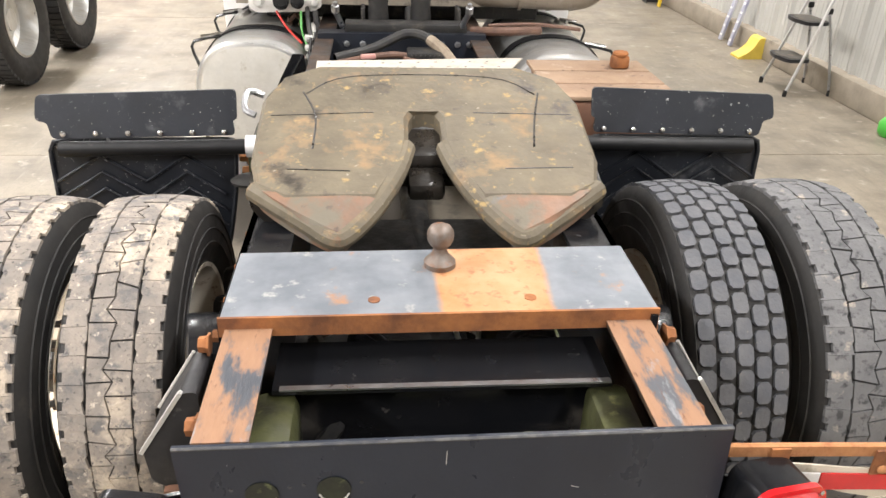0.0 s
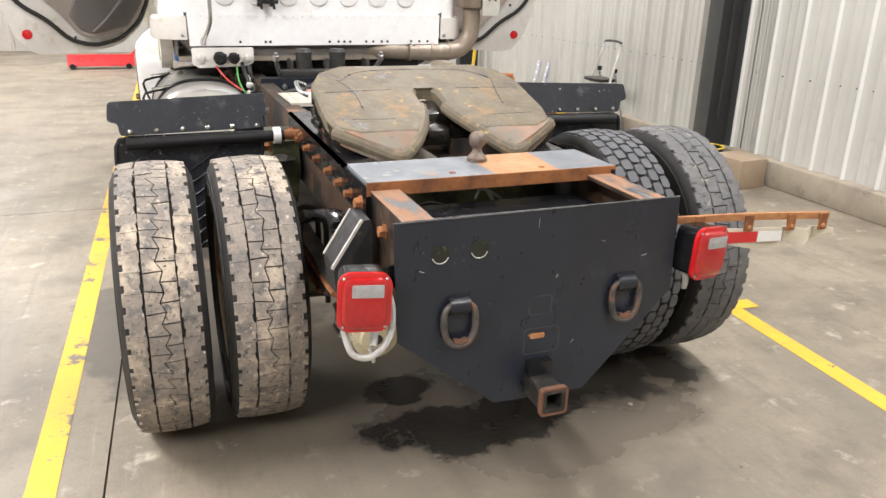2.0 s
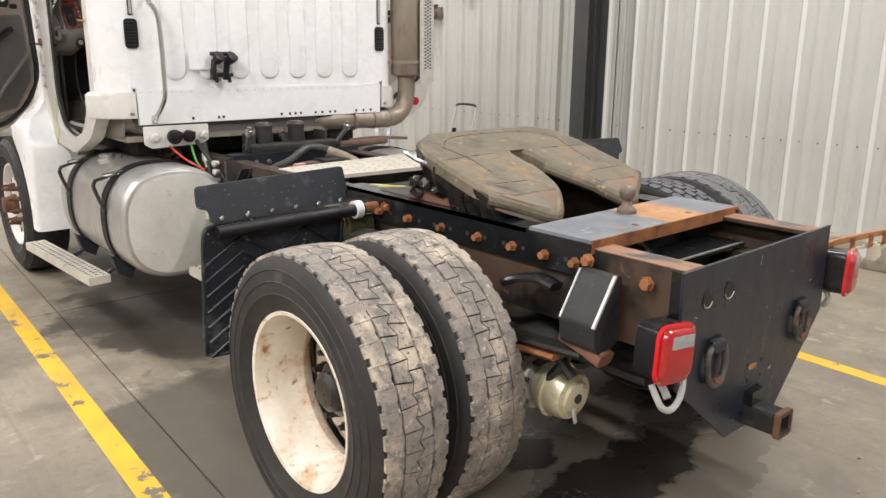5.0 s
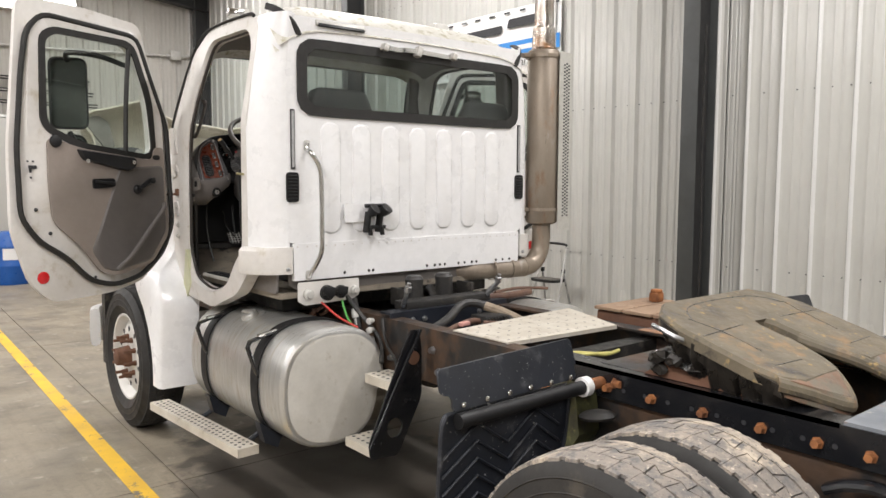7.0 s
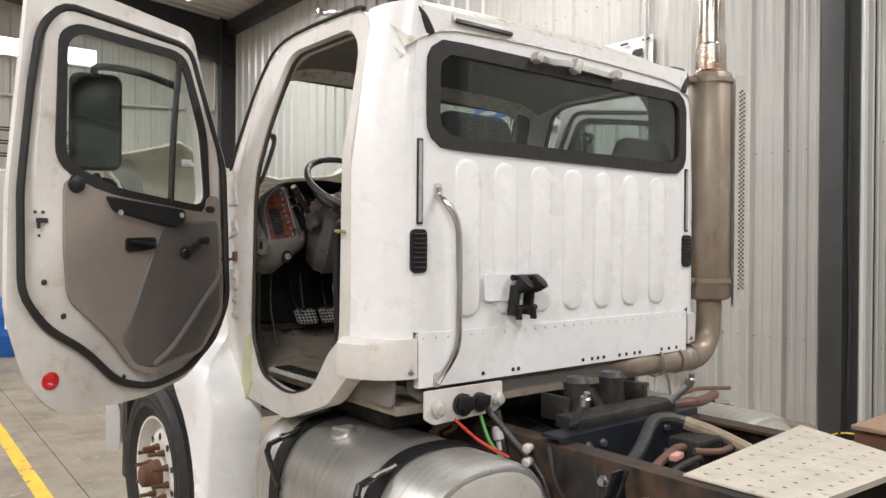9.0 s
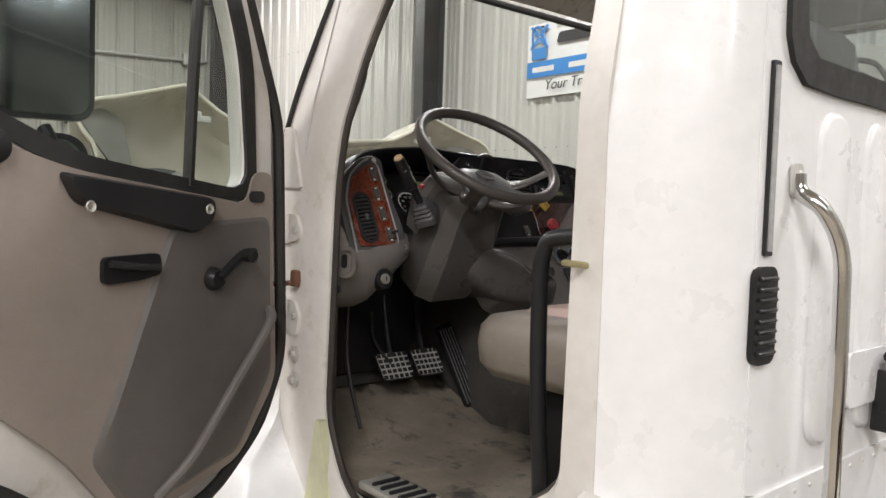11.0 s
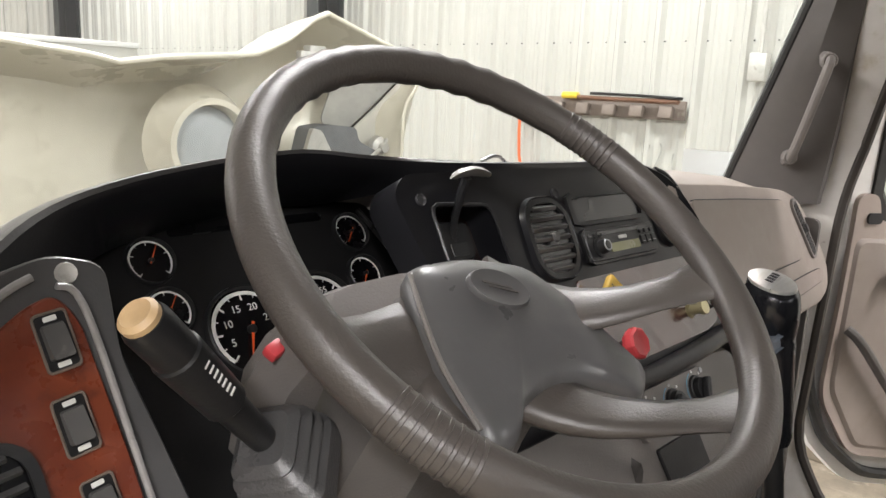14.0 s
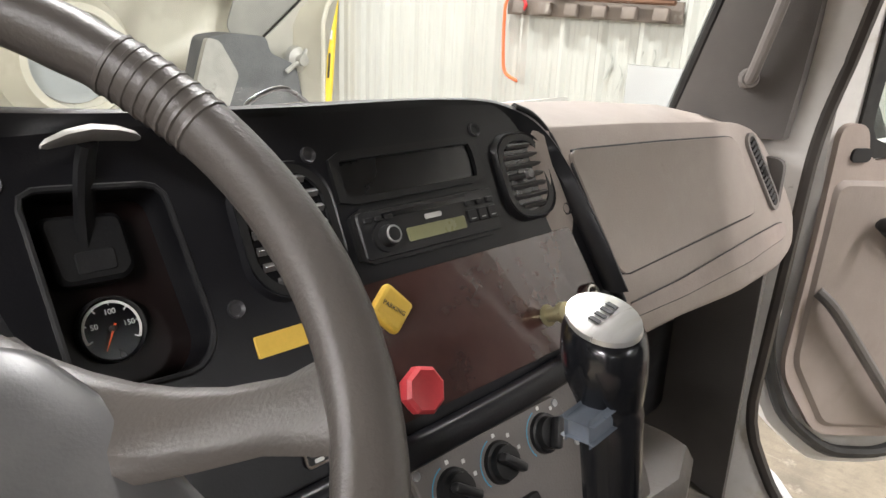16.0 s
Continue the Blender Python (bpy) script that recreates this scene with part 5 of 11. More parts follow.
FR_Y = 5.12
wheel((-1.02, FR_Y, AX_Z), TR, 0.28, 0.225, -1, 0.085, rubber, rim_white, "rib", 5, 120, 5, "white steel steer wheel with oval holes", 10, True)
wheel((1.02, FR_Y, AX_Z), TR, 0.28, 0.225, 1, 0.085, rubber, rim_white, "rib", 5, 120, 6, "white steel steer wheel with oval holes", 10, True)

# rear axle with its bowl, springs and brake chambers
bm = B()
lathe(bm, (-0.62, AX_Y, AX_Z), (1, 0, 0), [(0, 0.075), (0.25, 0.08), (0.40, 0.12), (0.48, 0.19), (0.62, 0.215), (0.76, 0.19), (0.84, 0.12), (0.99, 0.08), (1.24, 0.075)], 28)
part("axle_housing", bm, green_axle, truck, "greasy olive drive axle housing")
bm = B()
lathe(bm, (0.02, AX_Y - 0.14, AX_Z + 0.03), (0, -1, 0.15), [(0, 0.19), (0.05, 0.19), (0.055, 0.165), (0.09, 0.15), (0.12, 0.09), (0.125, 0.02)], 30)
part("axle_cover", bm, black_gloss, truck, "black rounded axle cover")
bm = B()
cyl(bm, (0.02, AX_Y + 0.2, AX_Z + 0.05), (0.0, 3.4, 0.62), 0.055, seg=16)
part("drive_shaft", bm, black_dirty, truck, "black drive shaft")
for sx in (-1, 1):
    for k in range(4):
        bm = B()
        L = 1.0 - 0.16 * k
        pts = [(sx * 0.525, AX_Y + 0.02 + L * s, 0.735 - 0.03 * k - 0.075 * (1 - (s * L) ** 2)) for s in [-0.66 + 0.165 * i for i in range(9)]]
        tube(bm, pts, 0.01, 8, 2, flat=(0.075, 0.022), up=(1, 0, 0))
        part("leaf_spring", bm, rust if k % 2 else black_dirty, truck, "rusty leaf of the rear spring pack")
    for y in (AX_Y - 0.07, AX_Y + 0.09):
        bm = B()
        tube(bm, [(sx * 0.475, y, 0.42), (sx * 0.475, y, 0.72), (sx * 0.50, y, 0.765), (sx * 0.55, y, 0.765), (sx * 0.575, y, 0.72), (sx * 0.575, y, 0.42)], 0.011, 8, 4)
        part("u_bolt", bm, black_dirty, truck)
    # rear hanger
    bm = B()
    prism(bm, rounded([(sx * 0.470, 0.958), (sx * 0.500, 0.956), (sx * 0.590, 0.815), (sx * 0.583, 0.740), (sx * 0.545, 0.715), (sx * 0.470, 0.745)], 0.012), xz(0.205), (0, 0.135, 0))
    hg = part("spring_hanger", bm, hanger_black, truck, "glossy black spring hanger bracket")
    bm = B()
    prism(bm, [(sx * 0.502, 0.960), (sx * 0.507, 0.956), (sx * 0.597, 0.815), (sx * 0.590, 0.811), (sx * 0.497, 0.956)], xz(0.201), (0, 0.010, 0))
    part("weld_edge", bm, alu_dull, hg, "bright worn edge")
    bm = B()
    tube(bm, [(sx * 0.503, 0.338, 0.956), (sx * 0.547, 0.338, 0.886), (sx * 0.591, 0.338, 0.816)], 0.004, 6, 3)
    part("weld_bead", bm, alu_dull, hg, "grey weld bead along the bracket edge")
    for y, z in ((0.125, 0.945), (0.335, 0.975)):
        bm = B()
        hexbolt(bm, (sx * (0.468 if y > 0.2 else 0.452), y, z), (sx, 0, 0), 0.018, 0.022)
        part("bolt", bm, rust, hg, "rusty hex bolt")
    bm = B()
    tube(bm, [(sx * 0.53, 0.20, 0.70), (sx * 0.53, 0.26, 0.72), (sx * 0.53, 0.36, 0.745)], 0.03, 10, 3, flat=(0.07, 0.05), up=(1, 0, 0))
    part("shackle", bm, rust_box, hg, "rusty spring eye and shackle")
    # front hanger and olive bracket
    bm = B()
    prism(bm, [(1.52, 0.93), (1.78, 0.95), (1.80, 0.80), (1.70, 0.62), (1.60, 0.62), (1.50, 0.78)], yz(sx * 0.45), (sx * 0.12, 0, 0))
    fh = part("spring_hanger", bm, green_axle, truck, "olive spring hanger casting")
    for y, z in ((1.57, 0.90), (1.66, 0.91), (1.60, 0.83)):
        bm = B()
        hexbolt(bm, (sx * 0.572, y, z), (sx, 0, 0), 0.022, 0.035)
        part("bolt", bm, rust_light, fh, "rusty hex bolt")
    bm = B()
    lathe(bm, (sx * 0.55, 1.43, 0.86), (0, 0.1, 1), [(0, 0.065), (0.01, 0.07), (0.02, 0.055), (0.03, 0.02)], 16)
    part("bump_stop", bm, black_dirty, truck, "oily bump stop")
    bm = B()
    tube(bm, [(sx * 0.550, 0.61, 0.858), (sx * 0.535, 0.56, 0.880), (sx * 0.515, 0.49, 0.888), (sx * 0.505, 0.43, 0.872)], 0.02, 10, 4, flat=(0.085, 0.030), up=(1, 0, 0))
    part("spring_clip", bm, black_gloss, truck, "worn shiny steel spring clip")
    # brake chamber
    c = Vector((sx * 0.400, 0.400, 0.458))
    bm = B()
    lathe(bm, c, (0, 1, 0.06), [(0, 0.03), (0.004, 0.055), (0.012, 0.062), (0.018, 0.082), (0.04, 0.090), (0.085, 0.092), (0.088, 0.102), (0.103, 0.102), (0.106, 0.092), (0.14, 0.085), (0.165, 0.06), (0.2, 0.055)], 36)
    ch = part("brake_chamber", bm, chamber_cream, truck, "pale gold-plated brake chamber")
    bm = B()
    lathe(bm, c + Vector((0, -0.001, 0)), (0, 1, 0), [(-0.002, 0.018), (0.004, 0.018)], 16)
    part("plug_hole", bm, ink, ch, "dark centre hole")
    bm = B()
    box(bm, c + Vector((sx * 0.022, -0.006, -0.055)), (0.016, 0.010, 0.062), (0, sx * 14, 0), bev=0.006)
    part("tag", bm, alu_dull, ch, "grey plastic tag")
    bm = B()
    lathe(bm, c + Vector((0, 0.16, 0.01)), (0, 1, 0.06), [(0, 0.10), (0.012, 0.108), (0.03, 0.108), (0.034, 0.09), (0.1, 0.07), (0.12, 0.04)], 28)
    part("clamp_half", bm, alu_dull, ch, "weathered grey chamber half")
    for dz in (-0.03, 0.05):
        bm = B()
        cyl(bm, c + Vector((sx * 0.10, 0.13, dz)), c + Vector((sx * 0.10, 0.22, dz)), 0.009, seg=8)
        part("clamp_bolt", bm, steel, ch)
bm = B()
tube(bm, [(-0.36, 0.6, 0.56), (-0.38, 0.5, 0.64), (-0.44, 0.42, 0.62), (-0.46, 0.5, 0.50)], 0.018, 8, 5)
part("air_hose", bm, cable_black, truck, "black air hose")
bm = B()
tube(bm, [(-0.45, 0.55, 0.56), (-0.48, 0.45, 0.63), (-0.46, 0.38, 0.56)], 0.018, 8, 5)
part("air_hose", bm, cable_black, truck, "black air hose")
bm = B()
tube(bm, [(0.08, 0.6, 0.72), (0.1, 0.5, 0.88), (0.05, 0.62, 0.92), (0.16, 0.72, 0.90)], 0.006, 6, 6)
part("wire", bm, cable_white, truck, "thin grey wire")
bm = B()
tube(bm, [(-0.28, 0.52, 0.85), (-0.2, 0.36, 0.80), (-0.26, 0.3, 0.70), (-0.1, 0.34, 0.66)], 0.02, 8, 5)
part("air_hose", bm, cable_black, truck, "black air hose")

for pts, r, m_, lab in (([(-0.30, 0.62, 0.78), (-0.18, 0.50, 0.90), (-0.05, 0.42, 0.84), (0.08, 0.46, 0.72)], 0.010, cable_black, "black brake hose"),
                        ([(0.30, 0.60, 0.80), (0.18, 0.48, 0.88), (0.10, 0.40, 0.80), (0.02, 0.36, 0.66)], 0.010, cable_black, "black brake hose"),
                        ([(0.06, 0.66, 0.86), (0.03, 0.52, 0.94), (0.06, 0.44, 0.86), (0.12, 0.42, 0.74)], 0.006, cable_white, "pale cable")):
    bm = B()
    tube(bm, pts, r, 8, 6)
    part("hose", bm, m_, truck, lab)
bm = B()
lathe(bm, (-0.06, 0.62, 0.66), (0, -0.2, 1), [(0, 0.14), (0.03, 0.155), (0.07, 0.15), (0.09, 0.155), (0.13, 0.15), (0.15, 0.12), (0.16, 0.03)], 28)
part("air_bellows", bm, black_gloss, truck, "black ribbed air bellows between the rails", smooth=50)
# added sheet that hides the floor and keeps the frame's inside dark
bm = B()
box(bm, (0.0, 0.90, 0.60), (0.78, 1.5, 0.03), bev=0.01)
part("under_tray", bm, black_dirty, truck, "dark sheet added to fill the gap between the rails")


CAB_MID = 0.025

# ---- the truck: fifth wheel ----
TOP = 1.19
HALF = [(0.0, 1.475), (-0.30, 1.475), (-0.405, 1.40), (-0.452, 1.26), (-0.455, 0.93), (-0.43, 0.80), (-0.36, 0.745), (-0.135, 0.745), (-0.098, 0.84), (-0.060, 0.955), (-0.047, 1.03), (-0.044, 1.15), (-0.03, 1.19), (0.0, 1.20)]
OUT = HALF + [(-u, v) for u, v in HALF[-2:0:-1]]
bm = B()
lo = [bm.verts.new((u, v, TOP - 0.052)) for u, v in OUT]
mid = [bm.verts.new((u, v, TOP - 0.014)) for u, v in OUT]
up = []
for u, v in OUT:
    d = Vector((-0.22 if u < 0 else 0.22, 1.15)) - Vector((u, v))
    if abs(u) < 0.01:
        d = Vector((0, 0.2 if v < 1.2 else -0.2))
    up.append(bm.verts.new((*(Vector((u, v)) + d.normalized() * 0.014), TOP)))
for a, b in ((lo, mid), (mid, up)):
    for i in range(len(OUT)):
        k = (i + 1) % len(OUT)
        bm.faces.new((a[i], a[k], b[k], b[i]))
bm.faces.new(up)
bm.faces.new(lo[::-1])
bmesh.ops.triangulate(bm, faces=[f for f in bm.faces if len(f.verts) > 4])
fifth = part("fifth_wheel", bm, fifth_grease, truck, "greasy brown-grey fifth wheel plate with a throat slot", smooth=28)
for s in (-1, 1):
    # ramps that droop to the horn tips
    bm = B()
    rows = []
    for k in range(9):
        t = k / 8
        xo, xi = 0.43 - 0.180 * t ** 1.15, 0.130 + 0.080 * t
        y = 0.750 - 0.108 * t
        yo = y + 0.058 * (1 - t) ** 1.5
        z = TOP - 0.002 - 0.030 * t ** 1.2
        th = 0.058
        rows.append([(s * xi, y, z - 0.008), (s * (xi + 0.02), y, z), (s * (xo - 0.02), (y + yo) / 2, z), (s * xo, yo, z - 0.010), (s * xo, yo, z - th), (s * xi, y, z - th)])
    loft(bm, rows)
    part("ramp", bm, fifth_ramp, fifth, "rust-rubbed greasy ramp of the horn")
    # rounded edge bead round the horn
    bm = B()
    tube(bm, [(s * 0.44, 0.82, TOP - 0.024), (s * 0.36, 0.745, TOP - 0.035), (s * 0.290, 0.690, TOP - 0.050), (s * 0.244, 0.646, TOP - 0.056), (s * 0.214, 0.648, TOP - 0.056), (s * 0.160, 0.710, TOP - 0.040), (s * 0.112, 0.80, TOP - 0.024), (s * 0.074, 0.92, TOP - 0.024), (s * 0.052, 1.03, TOP - 0.026)], 0.025, 10, 5)
    part("horn_edge", bm, fifth_grease, fifth, "dark greasy rounded horn edge")
    # side skirt with clotted grease
    bm = B()
    rng = random.Random(11 + s)
    rows = []
    for k in range(30):
        t = k / 29
        y = 0.80 + 0.60 * t
        dep = 0.055 + 0.05 * math.sin(math.pi * t) + rng.uniform(0, 0.05)
        x = 0.452 - 0.05 * max(0, (t - 0.75) / 0.25) ** 2
        rows.append([(s * x, y, TOP - 0.02), (s * (x - 0.005 + rng.uniform(-0.01, 0.01)), y, TOP - 0.02 - dep * 0.5), (s * (x - 0.05 + rng.uniform(-0.02, 0.02)), y, TOP - 0.03 - dep), (s * (x - 0.16), y, TOP - 0.05 - dep * 0.7), (s * (x - 0.2), y, TOP - 0.03)])
    loft(bm, rows)
    part("side_skirt", bm, grease, fifth, "clotted dark grease under the plate edge")
    # pivot bracket on the rail
    bm = B()
    prism(bm, [(0.86, RAIL_Z + 0.02), (1.34, RAIL_Z + 0.02), (1.27, RAIL_Z + 0.07), (1.17, RAIL_Z + 0.15), (1.05, RAIL_Z + 0.15), (0.94, RAIL_Z + 0.07)], yz(s * 0.30), (s * 0.10, 0, 0))
    part("pivot_bracket", bm, rust_box, fifth, "rusty pivot bracket")
    for k in range(9):
        c = (s * rng.uniform(0.36, 0.43), rng.uniform(0.98, 1.30), RAIL_Z + rng.uniform(0.04, 0.12))
        bm = B()
        bmesh.ops.create_icosphere(bm, subdivisions=2, radius=rng.uniform(0.022, 0.042), matrix=Matrix.Translation(c) @ Matrix.Diagonal((1, 1.3, 0.8, 1)))
        for v in bm.verts:
            v.co += Vector(noise.noise_vector(v.co * 40)) * 0.014
        part("grease_clot", bm, grease, fifth, "lump of hanging dirty grease")
    bm = B()
    box(bm, (s * 0.28, 0.79, RAIL_Z + 0.05), (0.03, 0.012, 0.09), bev=0.003)
    part("ramp_support", bm, black_dirty, fifth)
    bm = B()
    tube(bm, [(s * 0.47, 1.22, TOP - 0.03), (s * 0.50, 1.24, TOP - 0.02), (s * 0.50, 1.34, TOP - 0.02), (s * 0.46, 1.36, TOP - 0.04)] if s < 0 else [(0.45, 1.2, 1.08), (0.47, 1.22, 1.08), (0.46, 1.3, 1.08)], 0.009, 8, 5)
    part("pull_handle", bm, steel if s < 0 else black_dirty, fifth, "bent rod release handle")
# throat, jaw block and cross support
bm = B()
box(bm, (0, 1.12, TOP - 0.085), (0.16, 0.16, 0.07), bev=0.02)
box(bm, (0, 0.98, TOP - 0.10), (0.10, 0.1, 0.05), bev=0.015)
part("locking_jaw", bm, grease, fifth, "greasy black locking jaw in the throat")
bm = B()
box(bm, (0, 1.18, RAIL_Z + 0.06), (0.56, 0.36, 0.09), bev=0.03)
part("under_body", bm, grease, fifth, "greasy underside casting")
bm = B()
box(bm, (0, 1.3, RAIL_Z + 0.012), (0.78, 0.5, 0.018), bev=0.004)
part("base_plate", bm, rail_paint, fifth, "rust-brown mounting plate between the rails")
# worn grooves on the plate
for pts in ([(-0.33, 1.29), (-0.20, 1.40), (0.20, 1.40), (0.33, 1.29)], [(-0.34, 1.30), (-0.30, 1.16), (-0.30, 0.98)], [(0.34, 1.30), (0.31, 1.14), (0.29, 0.99)], [(-0.42, 1.16), (-0.14, 1.18)], [(0.14, 1.18), (0.42, 1.17)], [(-0.36, 0.88), (-0.20, 0.87)], [(0.20, 0.88), (0.38, 0.885)]):
    bm = B()
    tube(bm, [(u, v, TOP - 0.0030) for u, v in pts], 0.0045, 6, 5)
    part("groove", bm, grease, fifth, "dark greasy groove")

# the plate rocks back on its pivots: its front edge stands high, the horns point down
for ob in [fifth] + list(fifth.children):
    if ob.name.split(".")[0] in ("pivot_bracket", "under_body", "base_plate", "ramp_support", "grease_clot"):
        continue
    for v in ob.data.vertices:
        y = 0.80 + (v.co.y - 0.80) * (0.74 if v.co.y < 0.80 else 0.80)
        v.co = Vector((v.co.x, y, v.co.z + 0.30 * (y - 1.04)))

# ---- mud flaps over the tandem's front ----
for s in (-1, 1):
    lift, fy = (0.066, 1.492) if s < 0 else (0.090, 1.462)
    bm = B()
    top_poly = rounded([(0.592, 0.985), (0.592, 1.075), (1.228, 1.062), (1.236, 0.985), (1.195, 0.978), (1.19, 0.925), (0.60, 0.932), (0.606, 0.98)], 0.018)
    prism(bm, top_poly, lambda u, v: (s * u, fy + 0.002 + max(0, v - 0.96) * 0.35, v + lift + 0.012 * (1.0 - u)), (0, 0.009, 0))
    mf = part("mud_flap", bm, mud_plastic, truck, "scuffed black plastic mud flap on a tube bracket", smooth=30)
    for k in range(6):
        x = 0.635 + 0.103 * k
        bm = B()
        dome(bm, (s * x, fy, 0.943 + lift + 0.012 * (1.0 - x)), (0, -1, 0.1), 0.0105, 0.009)
        part("bolt_head", bm, chrome, mf, "bright bolt head")
    bm = B()
    cyl(bm, (s * 0.52, fy + 0.002, 0.898 + lift), (s * 1.17, fy + 0.002, 0.888 + lift), 0.026, seg=18)
    part("bracket_tube", bm, strap_black, mf, "black bracket tube")
    bm = B()
    lathe(bm, (s * 0.535, fy + 0.002, 0.898 + lift), (s, 0, 0), [(0, 0.03), (0, 0.037), (0.032, 0.037), (0.032, 0.03)], 22)
    part("clamp_ring", bm, banner_white, mf, "grey-white plastic clamp ring")
    bm = B()
    cyl(bm, (s * 0.44, fy + 0.002, 0.900 + lift), (s * 0.535, fy + 0.002, 0.898 + lift), 0.022, seg=14)
    hexbolt(bm, (s * 0.455, fy - 0.06, 0.908 + lift), (0, -1, 0), 0.016, 0.03)
    part("bracket_stub", bm, rust, mf, "rusty bracket stub")
    # flap sheet: framed, with chevron ribs
    sheet = rounded([(0.605, 0.915 + lift), (1.198, 0.910 + lift), (1.215, 0.875 + lift), (1.235, 0.47), (1.10, 0.462), (0.70, 0.47), (0.655, 0.62), (0.62, 0.80)], 0.02)
    bm = B()
    prism(bm, sheet, lambda u, v: (s * u, fy + 0.033 + (0.9 - v) * 0.02, v), (0, 0.012, 0))
    fs = part("flap_sheet", bm, mud_plastic, mf, "black ribbed flap sheet")
    bm = B()
    tube(bm, [(s * u, fy + 0.028 + (0.9 - v) * 0.02, v) for u, v in resample(sheet, 60)], 0.008, 6, 1, closed=True)
    part("edge_bead", bm, mud_plastic, fs)
    for k in range(7):
        z = 0.86 + lift - 0.060 * k
        bm = B()
        tube(bm, [(s * 1.215, fy + 0.029, z - 0.10), (s * 1.06, fy + 0.029, z - 0.005), (s * 0.92, fy + 0.029, z - 0.10), (s * 0.78, fy + 0.029, z - 0.005), (s * 0.66, fy + 0.029, z - 0.09)], 0.0065, 6, 1)
        part("chevron_rib", bm, mud_plastic, fs)

# ---- deck plate, cross members, hoses between the rails ----
bm = B()
DK = [(-0.385, 2.075), (0.335, 2.035), (0.545, 2.535), (-0.395, 2.445)]
prism(bm, DK, xy(RAIL_Z + 0.003), (0, 0, 0.006))
prism(bm, [DK[0], DK[1], (DK[1][0], DK[1][1] + 0.006), (DK[0][0], DK[0][1] + 0.006)], xy(RAIL_Z - 0.010), (0, 0, 0.014))
deck = part("deck_plate", bm, alu_tread, truck, "dirty cream aluminium deck plate with punched grip holes")
bm = B()
rng = random.Random(5)
for i in range(5):
    for j in range(11):
        s, t = (i + 0.6) / 5.3, (j + 0.7) / 11.6
        p = Vector(DK[0]).lerp(Vector(DK[1]), t).lerp(Vector(DK[3]).lerp(Vector(DK[2]), t), s)
        lathe(bm, (p.x, p.y, RAIL_Z + 0.0085), (0, 0, 1), [(0.0, 0.0125), (0.002, 0.011), (0.002, 0.0075), (-0.0, 0.007)], 10, (False, False))
hl = part("grip_ring", bm, alu_tread, deck, "raised punched grip rings")
hl["kind"] = "stuff"
bm = B()
for i in range(5):
    for j in range(11):
        s, t = (i + 0.6) / 5.3, (j + 0.7) / 11.6
        p = Vector(DK[0]).lerp(Vector(DK[1]), t).lerp(Vector(DK[3]).lerp(Vector(DK[2]), t), s)
        cyl(bm, (p.x, p.y, RAIL_Z + 0.0090), (p.x, p.y, RAIL_Z + 0.0098), 0.0078, seg=8)
hl = part("grip_hole", bm, ink, deck, "dark grip holes")
hl["kind"] = "stuff"

for y, z, h, m_, lab in ((2.92, 0.83, 0.20, black_paint, "blue-black bolted cross member"), (3.75, 0.80, 0.18, black_paint, "blue-black cross member"), (1.86, 0.80, 0.16, black_dirty, "dirty black cross member"), (0.72, 0.74, 0.14, green_axle, "olive cross member")):
    bm = B()
    prism(bm, [(0, 0), (0.10, 0), (0.10, 0.012), (0.012, 0.012), (0.012, h - 0.012), (0.10, h - 0.012), (0.10, h), (0, h)], lambda u, v: (-0.424, y + u, z + v), (0.848, 0, 0))
    cmb = part("cross_member", bm, m_, truck, lab)
    if y == 2.92:
        for x in (-0.28, -0.2, 0.2, 0.28, 0.34):
            for dz in (0.05, 0.15):
                bm = B()
                hexbolt(bm, (x, y - 0.001, z + dz), (0, -1, 0), 0.013, 0.014)
                part("bolt", bm, steel, cmb)
bm = B()
box(bm, (0.02, 3.02, 1.045), (0.62, 0.12, 0.05), bev=0.008)
box(bm, (-0.2, 3.16, 1.07), (0.02, 0.14, 0.10), bev=0.004)
box(bm, (0.3, 3.16, 1.07), (0.02, 0.14, 0.10), bev=0.004)
part("cab_mount", bm, black_dirty, truck, "blue-black cab mount beam")
for x in (-0.12, 0.10):
    bm = B()
    lathe(bm, (x, 3.12, 1.05), (0, 0, 1), [(0, 0.05), (0.02, 0.055), (0.09, 0.05), (0.12, 0.055), (0.14, 0.04)], 20)
    part("cab_air_spring", bm, cable_black, truck, "black rubber cab air spring")
bm = B()
box(bm, (0.10, 2.72, 0.90), (0.17, 0.13, 0.2), bev=0.01)
dry = part("air_dryer", bm, black_dirty, truck, "ribbed black box between the rails")
for k in range(7):
    bm = B()
    box(bm, (0.035 + 0.022 * k, 2.65, 0.90), (0.008, 0.012, 0.18))
    part("rib", bm, black_dirty, dry)
